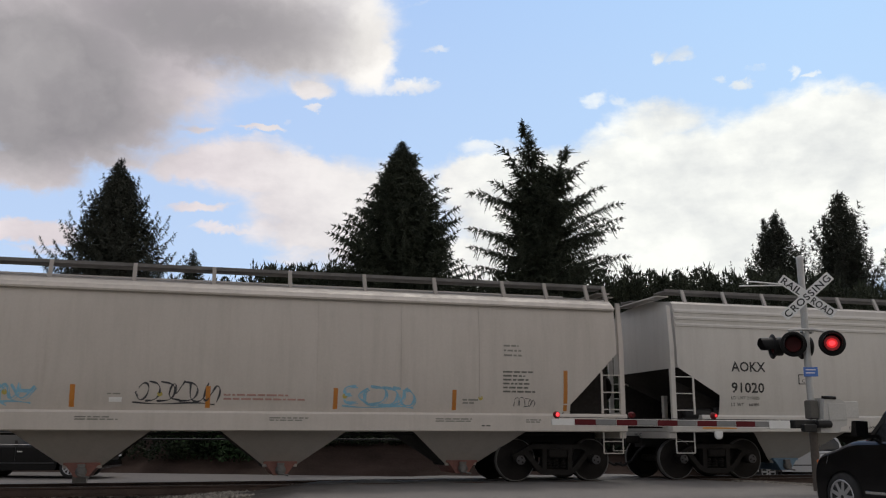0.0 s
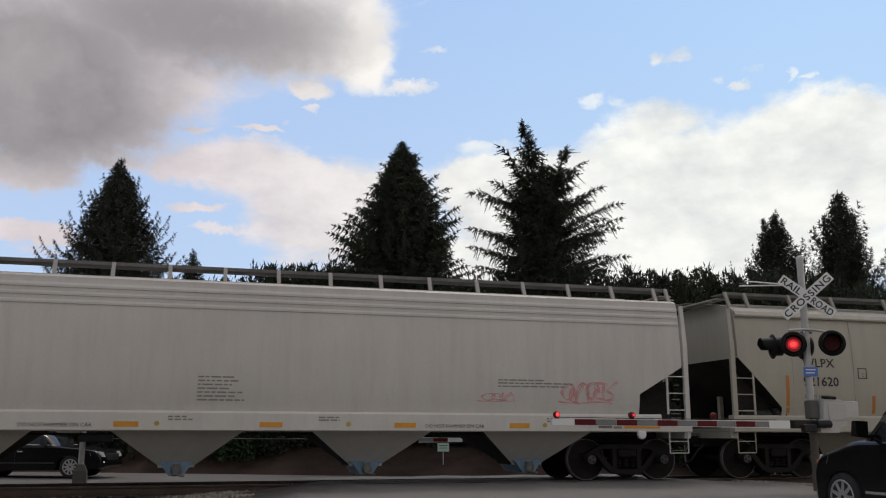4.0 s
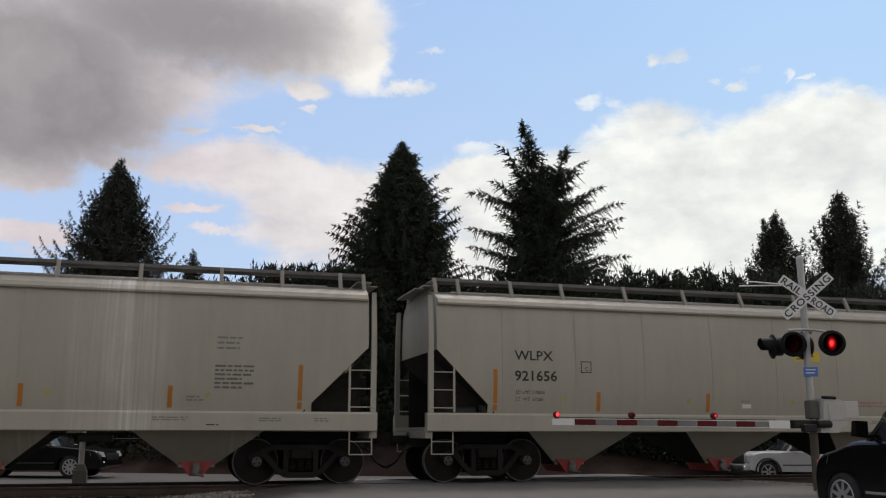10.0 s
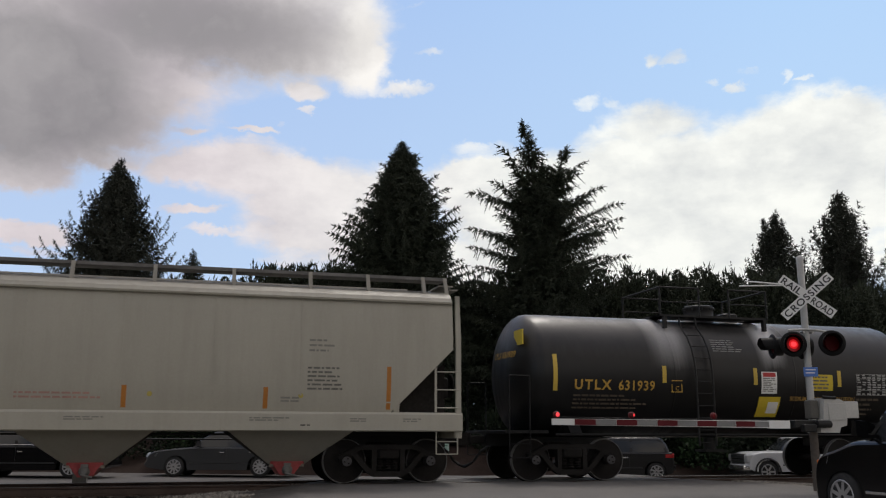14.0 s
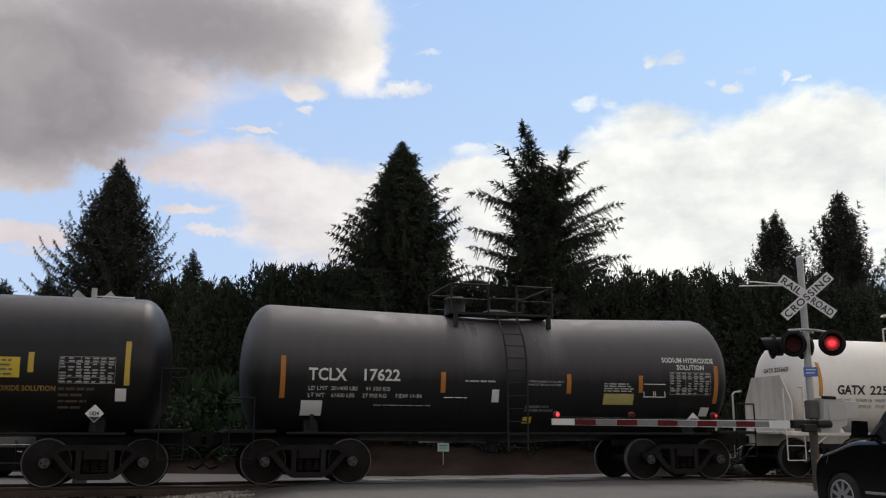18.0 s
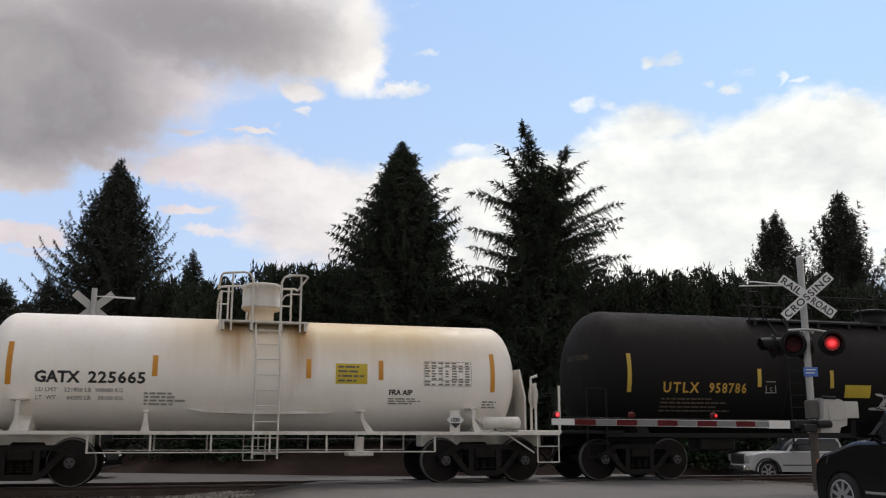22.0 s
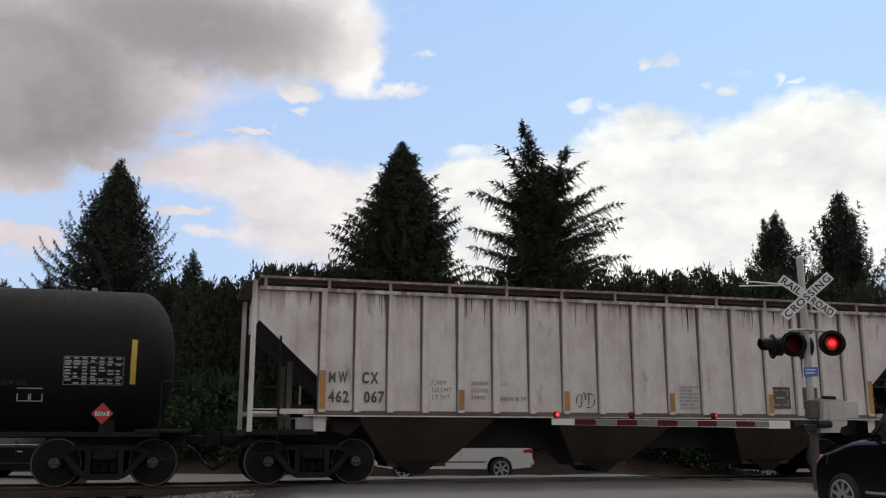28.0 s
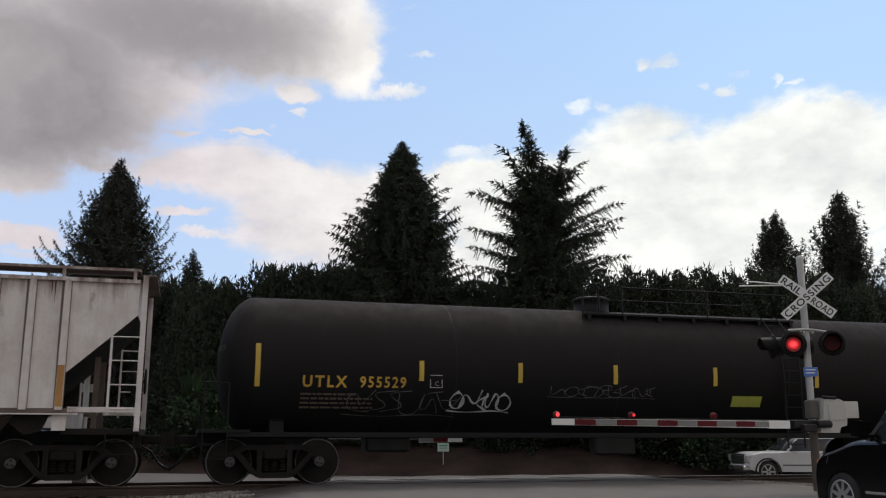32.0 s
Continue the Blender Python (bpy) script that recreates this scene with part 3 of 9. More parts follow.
def crossing_road():
    """The road up to, over and beyond the tracks, with panels flush with the rails."""
    s = Shape()
    prof = [(-60, -0.47), (-16, -0.36), (-9, -0.24), (-5, -0.06), (-2.6, -0.012), (-2.2, -0.014), (-1.9, -0.012), (-1.6, -0.016), (-1.35, -0.012), (-1.1, -0.014), (-0.80, -0.012)]
    wide = [(-60, -7, 22), (-16, -3, 15.5), (-9, 0.5, 13.6), (-5, 1.2, 13.2), (-2.6, 1.25, 13.0), (-2.2, 1.45, 12.8), (-1.9, 1.1, 12.9), (-1.6, 1.5, 12.5), (-1.35, 1.3, 12.6), (-1.1, 1.7, 12.2), (-0.80, 1.55, 12.3)]
    def strip(pr, wd):
        rows = []
        for (y, z), (_, a, b) in zip(pr, wd):
            low = min(z - 0.02, ground_height(y) + 0.03)
            rows.append([(a + (b - a) * i / 14 + 0.1 * math.sin(i * 5.1 + y * 7) * (abs(y) < 3), y, (z - 0.05 - 0.04 * (i < 1) if i in (0, 14) else z + 0.012 * math.sin(i * 2.2 + y * 3)) if abs(y) < 3 else low if i in (0, 14) else z + 0.03 * math.sin(i * 0.22)) for i in range(15)])
        k = len(rows)
        v = [p for r in rows for p in r] + [(p[0], p[1], p[2] - 0.35) for r in rows for p in r]
        n = 15
        f = [(j * n + i, j * n + i + 1, (j + 1) * n + i + 1, (j + 1) * n + i) for j in range(k - 1) for i in range(n - 1)]
        o = k * n
        for j in range(k - 1):
            for i in (0, n - 1):
                f.append((j * n + i, (j + 1) * n + i, o + (j + 1) * n + i, o + j * n + i))
        for j in (0, k - 1):
            for i in range(n - 1):
                f.append((j * n + i, j * n + i + 1, o + j * n + i + 1, o + j * n + i))
        s.add(v, f)
    strip(prof, wide)
    strip([(-0.66, -0.012), (0.66, -0.012)], [(-0.66, XL + 0.25, 11.8), (0.66, XL + 0.25, 11.8)])
    strip([(0.80, -0.012), (2.4, -0.012), (4.2, -0.25), (6.5, -0.40)], [(0, XL + 0.2, 12), (0, XL, 12), (0, 1.7, 12.8), (0, 0.0, 14.5)])
    return solid("crossing_road", s, ROADASPHALT, "worn grey asphalt road over the railway crossing", "road", kind="structure")


crossing_road()


def street_z(p):
    """The street's surface falls a little towards the crossing's far side."""
    side = (p.x - EYE.x) * math.cos(radians(YAW)) - (p.y - EYE.y) * math.sin(radians(YAW))
    return -0.43 - 0.011 * max(-14, min(14, side))


def far_road():
    s = Shape()
    pts = []
    for near, far in ((spot(24.5, -75), spot(32.4, -75)), (spot(24.5, -14), spot(32.4, -14)), (Vector((-2.0, 5.4, 0)), spot(32.4, -7)), (Vector((8.0, 5.0, 0)), spot(32.4, 0)), (Vector((16, 4.8, 0)), spot(32.4, 7)), (Vector((24, 4.6, 0)), spot(32.6, 14)), (Vector((200, 4.6, 0)), Vector((200, 9, 0)))):
        pts.append((near, far))
    v, f = [], []
    for a, c in pts:
        za, zc = street_z(a), street_z(c)
        v += [(a.x, a.y, za), (c.x, c.y, zc), (a.x, a.y, za - 0.5), (c.x, c.y, zc - 0.5)]
    for i in range(len(pts) - 1):
        k = 4 * i
        f += [(k, k + 1, k + 5, k + 4), (k, k + 4, k + 6, k + 2), (k + 1, k + 3, k + 7, k + 5)]
    s.add(v, f)
    return solid("road", s, FARASPHALT, "pale asphalt street behind the railway tracks", "road", kind="structure")


far_road()


def rail(y, name):
    """A rail with foot, web and head; the head shines on top."""
    t = thing(name, "rusty steel rail with a worn shiny head on wooden sleepers", "rail", kind="structure")
    prof = [(-0.07, -0.18), (0.07, -0.18), (0.07, -0.165), (0.012, -0.145), (0.012, -0.05), (0.036, -0.035), (0.036, -0.004), (-0.036, -0.004), (-0.036, -0.035), (-0.012, -0.05), (-0.012, -0.145), (-0.07, -0.165)]
    part("rail_section", Shape().prism([(a + y, b) for a, b in prof], -160, 160, "x"), RAILSTEEL, t)
    part("rail_head", Shape().prism([(y - 0.034, -0.004), (y + 0.034, -0.004), (y + 0.028, 0.0), (y - 0.028, 0.0)], -160, 160, "x"), RAILTOP, t, "polished running surface")


rail(-0.755, "rail_near")
rail(0.755, "rail_far")


def sleepers():
    tie = Shape().box(-0.115, 0.115, -1.3, 1.3, -0.36, -0.182, 0.012).mesh("sleeper")
    tie.materials.append(plain("creosoted_wood", (0.055, 0.042, 0.034), 0.9, 0, 0.45, 6, 0.6))
    root = thing("track_bed", "row of dark wooden sleepers in stone ballast", "track", kind="structure")
    for i in range(-40, 60):
        if not (XL < i * 0.53 < 11.9):
            part("sleeper", None, None, root, at=pose(i * 0.53, 0, 0), mesh=tie)


sleepers()


def stones(name, n, where, lo, hi, seed, label):
    """Loose stones, each a small uneven solid."""
    rng = random.Random(seed)
    v, f = [], []
    for _ in range(n):
        x, y, z = where(rng)
        r = rng.uniform(lo, hi)
        k = len(v)
        pts = [(1, 0, 0), (-1, 0, 0), (0, 1, 0), (0, -1, 0), (0, 0, 1), (0, 0, -1)]
        a = rng.uniform(0, 6.28)
        for p in pts:
            q = [c * r * rng.uniform(0.7, 1.2) for c in p]
            v.append((x + q[0] * math.cos(a) - q[1] * math.sin(a), y + q[0] * math.sin(a) + q[1] * math.cos(a), z + q[2] * 0.8))
        f += [tuple(i + k for i in t) for t in ((0, 2, 4), (2, 1, 4), (1, 3, 4), (3, 0, 4), (2, 0, 5), (1, 2, 5), (3, 1, 5), (0, 3, 5))]
    me = bpy.data.meshes.new(name)
    me.from_pydata(v, [], f)
    me.materials.append(STONE)
    return tagged(new(name, me), label, "gravel", kind="stuff")


def _bed(rng):
    x = rng.choice((rng.uniform(-14, XL - 0.1), rng.uniform(-14, XL - 0.1), rng.uniform(12.0, 30)))
    y = rng.uniform(-2.9, 2.9)
    return x, y, -0.235 - 0.03 * abs(y) + rng.uniform(-0.02, 0.03)


def _verge(rng):
    if rng.random() < 0.3:
        x = rng.gauss(0.9, 0.75)
        y = rng.uniform(-2.6, -1.0)
        return x, y, -0.16 + 0.05 * rng.random() - 0.07 * max(0, 1 - x)
    x = 12.4 + abs(rng.gauss(0, 1.6))
    y = rng.uniform(-2.8, -0.95)
    return x, y, -0.10 + 0.07 * rng.random() - 0.05 * min(3, x - 12.4)


stones("track_ballast", 16000, _bed, 0.018, 0.045, 3, "grey-brown crushed stone ballast between the sleepers")
stones("verge_gravel", 9000, _verge, 0.014, 0.045, 4, "pale loose gravel beside the road edge")


# ---- train ----
WHEEL_R = 0.457
WHEELS = []      # the wheelsets, keyed at the end
CARS = []        # (car, its place along the train)
TEXT = random.Random(7)


def wheelset_mesh():
    s = Shape()
    s.tube((0, -1.08, 0), (0, 1.08, 0), 0.075, 12)
    for sg in (-1, 1):
        prof = [(-0.07, 0.12), (-0.07, 0.36), (-0.05, 0.40), (-0.062, WHEEL_R - 0.012), (0.05, WHEEL_R + 0.0), (0.062, WHEEL_R + 0.024), (0.085, WHEEL_R + 0.02), (0.085, 0.39), (0.03, 0.36), (0.03, 0.12)]
        s.revolve([(h if sg < 0 else -h, r) for h, r in prof], (0, sg * 0.79, 0), "y", 32)
        s.revolve([(0, 0.10), (0.16 * sg, 0.11), (0.24 * sg, 0.105), (0.25 * sg, 0.07)], (0, sg * 0.93, 0), "y", 16)
        for k in range(3):
            a = k * 2.094
            s.tube((math.cos(a) * 0.055, sg * 1.17, math.sin(a) * 0.055), (math.cos(a) * 0.055, sg * 1.205, math.sin(a) * 0.055), 0.02, 6)
    steel = len(s.f)
    for sg in (-1, 1):
        s.revolve([(0.0, 0.10), (sg * 0.012, 0.10), (sg * 0.016, 0.085), (sg * 0.010, 0.05), (sg * 0.020, 0.03), (sg * 0.022, 0.005)], (0, sg * 1.178, 0), "y", 16)
    caps = len(s.f)
    for sg in (-1, 1):
        s.revolve([(0.0, WHEEL_R - 0.022), (sg * 0.010, WHEEL_R - 0.014), (sg * 0.008, WHEEL_R - 0.006), (-sg * 0.02, WHEEL_R + 0.002), (-sg * 0.10, WHEEL_R + 0.002)], (0, sg * 0.853, 0), "y", 40, True, False)
    me = s.mesh("wheelset")
    me.materials.append(WHEELSTEEL)
    me.materials.append(RIMSTEEL)
    me.materials.append(BEARING)
    for i, p in enumerate(me.polygons):
        p.material_index = 1 if i >= caps else 2 if i >= steel else 0
    return me


def side_frame_mesh():
    """A cast frame: arched top chord, dipping lower chord, two sloping columns round the springs."""
    s = Shape()
    def bar(pts, w, y0=0.93, y1=1.10):
        for (ax, az), (bx, bz) in zip(pts, pts[1:]):
            d = Vector((bx - ax, bz - az)).normalized()
            n = Vector((-d.y, d.x)) * w / 2
            s.prism([(ax + n.x, az + n.y), (bx + n.x, bz + n.y), (bx - n.x, bz - n.y), (ax - n.x, az - n.y)], y0, y1, "y")
    bar([(-1.02, 0.50), (-0.86, 0.60), (-0.58, 0.74), (0.58, 0.74), (0.86, 0.60), (1.02, 0.50)], 0.10)
    bar([(-0.74, 0.62), (-0.44, 0.28), (-0.30, 0.19), (0.30, 0.19), (0.44, 0.28), (0.74, 0.62)], 0.11)
    bar([(-0.30, 0.24), (-0.30, 0.74)], 0.10)
    bar([(0.30, 0.24), (0.30, 0.74)], 0.10)
    for sx in (-1, 1):
        s.prism([(sx * 0.889 - 0.14, 0.60), (sx * 0.889 - 0.11, 0.42), (sx * 0.889 + 0.11, 0.42), (sx * 0.889 + 0.14, 0.60)], 0.94, 1.07, "y")
    return s.mesh("side_frame")


def spring_mesh():
    s = Shape()
    for x in (-0.17, 0.0, 0.17):
        for k in range(5):
            z = 0.28 + k * 0.052
            s.revolve([(0, 0.055), (0.012, 0.072), (0.03, 0.072), (0.04, 0.055)], (x, -1.0, z), "z", 10)
    s.box(-0.27, 0.27, -1.07, -0.9, 0.53, 0.68, 0.02)
    s.box(-0.29, 0.29, -0.90, -0.82, 0.22, 0.70)
    return s.mesh("spring_nest")


WHEELSET, SIDEFRAME, SPRINGS = wheelset_mesh(), side_frame_mesh(), spring_mesh()


def truck(car, x):
    t = part("truck", Shape().box(-0.22, 0.22, -1.15, 1.15, 0.50, 0.70, 0.03), TRUCKSTEEL, car, "grimy four-wheel freight truck", at=pose(x, 0, 0))
    part("centre_bowl", Shape().box(-0.32, 0.32, -0.32, 0.32, 0.66, 0.84, 0.04), TRUCKSTEEL, t)
    for sx in (-1, 1):
        part("brake_beam", Shape().box(sx * 0.48 - 0.06, sx * 0.48 + 0.06, -0.8, 0.8, 0.30, 0.42, 0.02), TRUCKSTEEL, t)
    for turn in (0, 180):
        part("side_frame", SIDEFRAME, TRUCKSTEEL, t, "cast steel side frame", at=pose(0, 0, 0, 0, 0, turn))
        part("spring_nest", SPRINGS, TRUCKSTEEL, t, at=pose(0, 0, 0, 0, 0, turn))
    for ax in (-0.889, 0.889):
        w = part("wheelset", WHEELSET, WHEELSTEEL, t, "dark steel wheels on an axle", at=pose(ax, 0, WHEEL_R))
        WHEELS.append((w, ax))
    return t


def coupler_mesh(reach):
    s = Shape().box(-reach, 0.0, -0.09, 0.09, 0.80, 0.98, 0.02)
    s.prism([(-reach - 0.20, -0.12), (-reach + 0.05, -0.19), (-reach + 0.12, -0.1), (-reach + 0.12, 0.1), (-reach - 0.02, 0.16), (-reach - 0.12, 0.08)], 0.76, 1.04, "z")
    return s


def hose_mesh(reach, z=0.75):
    pts = [(-reach + 0.35, -0.32, z), (-reach + 0.15, -0.34, z - 0.12), (-reach, -0.3, z - 0.34), (-reach - 0.16, -0.18, z - 0.46), (-reach - 0.3, -0.06, z - 0.40)]
    return Shape().path(pts, 0.028, 8)


def ladder(car, x0, x1, z0, z1, y, rungs, mat, stiles=(True, True), name="ladder", r=0.014):
    """Flat stiles and round rungs; each rung is a piece of its own."""
    at = [x for x, on in ((x0, stiles[0]), (x1, stiles[1])) if on]
    bar_ = lambda x: Shape().box(x - 0.022, x + 0.022, y - 0.012, y + 0.012, z0, z1)
    lad = part(name, bar_(at[0]), mat, car)
    for x in at[1:]:
        part("stile", bar_(x), mat, lad)
    me = Shape().tube((x0, y, 0), (x1, y, 0), r, 6).mesh("rung")
    for i in range(rungs):
        z = z0 + (z1 - z0) * (i + 0.25) / (rungs - 0.5)
        part("rung", me, mat, lad, at=pose(0, 0, z))
    return lad


def step_mesh(x0, x1, z0, z1, y):
    s = Shape().path([(x0, y, z1), (x0, y, z0), (x1, y, z0), (x1, y, z1)], 0.014, 6)
    return s.tube((x0, y, (z0 + z1) / 2 + 0.02), (x1, y, (z0 + z1) / 2 + 0.02), 0.012, 6)


def interp(pts):
    def f(z):
        for (y0, a), (y1, b) in zip(pts, pts[1:]):
            if a <= z <= b:
                return y0 + (y1 - y0) * (z - a) / (b - a)
        return pts[0][0] if z < pts[0][1] else pts[-1][0]
    return f


def cut_ends(shape, half, z_top, x_in, z_low):
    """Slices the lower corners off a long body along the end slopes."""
    bm = bmesh.new()
    me = shape.mesh("body")
    bm.from_mesh(me)
    bmesh.ops.remove_doubles(bm, verts=bm.verts, dist=0.0005)
    for sg in (-1, 1):
        a, b = Vector((sg * half, 0, z_top)), Vector((sg * (half - x_in), 0, z_low))
        d = (b - a).normalized()
        n = Vector((d.z, 0, -d.x))
        if n.z > 0:
            n = -n
        g = bm.verts[:] + bm.edges[:] + bm.faces[:]
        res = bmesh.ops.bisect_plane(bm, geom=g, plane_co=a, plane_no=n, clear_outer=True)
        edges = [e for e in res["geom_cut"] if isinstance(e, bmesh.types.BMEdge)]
        # the cut end slopes take the second slot, a painted-shade black
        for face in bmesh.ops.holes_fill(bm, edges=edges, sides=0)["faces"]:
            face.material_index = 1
    bmesh.ops.recalc_face_normals(bm, faces=bm.faces)
    for e in bm.edges:
        if len(e.link_faces) == 2 and e.calc_face_angle() > 0.55:
            e.smooth = False
    bm.to_mesh(me)
    bm.free()
    return me


# near-black that stands in for shade on end slopes and in open ends
END_SHADE = plain("painted_shade_on_end_slope", (0.022, 0.019, 0.017), 0.9, 0, 0.5, 4, 0.4, 0.2)
CURVED = [(1.50, 1.44), (1.555, 1.65), (1.595, 2.0), (1.61, 2.5), (1.60, 3.0), (1.57, 3.4), (1.525, 3.75)]


def bay_mesh(w_top, w_bot, z0=0.36, z1=1.30, y_top=1.36, y_bot=0.42):
    """One discharge hopper: four sloping sheets down to an outlet."""
    ring = lambda w, y, z: [(-w, -y, z), (w, -y, z), (w, y, z), (-w, y, z)]
    s = Shape().loft([ring(w_top, y_top, z1), ring(w_top * 0.97, y_top, z1 - 0.12), ring(w_bot, y_bot, z0)], False)
    return s.box(-w_bot - 0.03, w_bot + 0.03, -y_bot - 0.06, y_bot + 0.06, z0 - 0.02, z0 + 0.05)


def shade_slopes(me, mat):
    """Puts the shade of a discharge hopper's fore and aft sheets into their colour."""
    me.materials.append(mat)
    me.materials.append(END_SHADE)
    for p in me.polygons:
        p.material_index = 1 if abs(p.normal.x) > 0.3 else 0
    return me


def gate_mesh(w):
    s = Shape().prism([(-w - 0.10, 0.43), (-0.13, 0.17), (0.13, 0.17), (w + 0.10, 0.43)], -0.60, 0.60, "y")
    return s.prism([(-w - 0.12, 0.40), (-w - 0.12, 0.45), (w + 0.12, 0.45), (w + 0.12, 0.40)], -0.62, 0.62, "y")


def gate_knob_mesh():
    s = Shape().revolve([(0.1, 0.05), (-0.04, 0.11), (-0.08, 0.10), (-0.10, 0.04)], (0, -0.62, 0.28), "y", 12)
    return s.tube((-0.05, -0.72, 0.22), (0.16, -0.72, 0.17), 0.022, 6).box(-0.07, 0.07, -0.70, -0.60, 0.37, 0.42)


def roof_walk(car, half, mat, z=4.20, y=0.98, posts=None, rail_y=1.12):
    """Running boards on brackets along both roof edges, joined across the ends."""
    for sg in (-1, 1):
        lo, hi = sorted((sg * 0.60, sg * (rail_y - 0.01)))
        walk_ = part("running_board", Shape().box(-half, half, lo, hi, z + 0.115, z + 0.14), GRATING, car, "dark steel grating walkway")
        part("edge_rail", Shape().box(-half, half, sg * rail_y - 0.012, sg * rail_y + 0.012, z + 0.10, z + 0.17), GRATING, walk_, "dark edge angle")
        me = Shape().prism([(sg * 1.36, z - 0.26), (sg * 1.29, z - 0.26), (sg * (rail_y - 0.02), z + 0.165), (sg * (rail_y + 0.04), z + 0.165)], -0.038, 0.038, "x").mesh("bracket")
        for x in posts:
            part("bracket", me, mat, walk_, at=pose(x, 0, 0))
    for sg in (-1, 1):
        e = part("end_walkway", Shape().box(sg * (half + 0.02) - 0.16, sg * (half + 0.02) + 0.16, -1.05, 1.05, z - 0.01, z + 0.02), mat, car)
        a, c = sorted((sg * (half + 0.15), sg * (half + 0.34)))
        part("end_step", Shape().box(a, c, -0.9, 0.9, z - 0.06, z - 0.035), mat, e)


def hatch_cover(car, half, mat):
    s = Shape()
    s.loft([[(-half + 0.7, -0.36, 4.12), (half - 0.7, -0.36, 4.12), (half - 0.7, 0.36, 4.12), (-half + 0.7, 0.36, 4.12)],
            [(-half + 0.7, -0.30, 4.22), (half - 0.7, -0.30, 4.22), (half - 0.7, 0.30, 4.22), (-half + 0.7, 0.30, 4.22)]], False)
    part("hatch_cover", s, mat, car, "long trough hatch cover")


def end_gear(car, half, mat, post_half, brake=True):
    """Couplers, hoses, buffers and, on one end, the brake wheel."""
    for turn in (0, 180):
        part("coupler", coupler_mesh(0.5).mesh("coupler"), TRUCKSTEEL, car, "rusty steel knuckle coupler", at=pose(half if turn else -half, 0, 0, 0, 0, turn))
        part("air_hose", hose_mesh(0.35).mesh("air_hose"), DARKSTEEL, car, "black rubber brake hose", at=pose(half if turn else -half, 0, 0, 0, 0, turn))
    if brake:
        s = Shape().revolve([(-0.02, 0.24), (0.0, 0.27), (0.02, 0.24)], (half + 0.02, -0.55, 2.05), "x", 20)
        for k in range(5):
            a = k * 1.2566
            s.tube((half + 0.02, -0.55, 2.05), (half + 0.02, -0.55 + math.cos(a) * 0.25, 2.05 + math.sin(a) * 0.25), 0.014, 6)
        s.tube((half - 0.22, -0.55, 2.05), (half + 0.04, -0.55, 2.05), 0.03, 8)
        w = part("brake_wheel", s, TRUCKSTEEL, car, "hand brake wheel")
        part("brake_gear_box", Shape().box(half - 0.24, half - 0.08, -0.75, -0.36, 1.78, 2.22, 0.03), TRUCKSTEEL, w)


def reservoirs(car, x, mat):
    s = Shape().revolve([(-0.36, 0.04), (-0.32, 0.13), (0.32, 0.13), (0.36, 0.04)], (x, -1.36, 1.46), "x", 14)
    part("air_reservoir", s, mat, car, "cylindrical brake air tank")
    part("brake_valve", Shape().box(x + 0.40, x + 0.58, -1.46, -1.26, 1.40, 1.62, 0.03).tube((x + 0.49, -1.46, 1.5), (x + 0.49, -1.50, 1.5), 0.06, 10), mat, car)


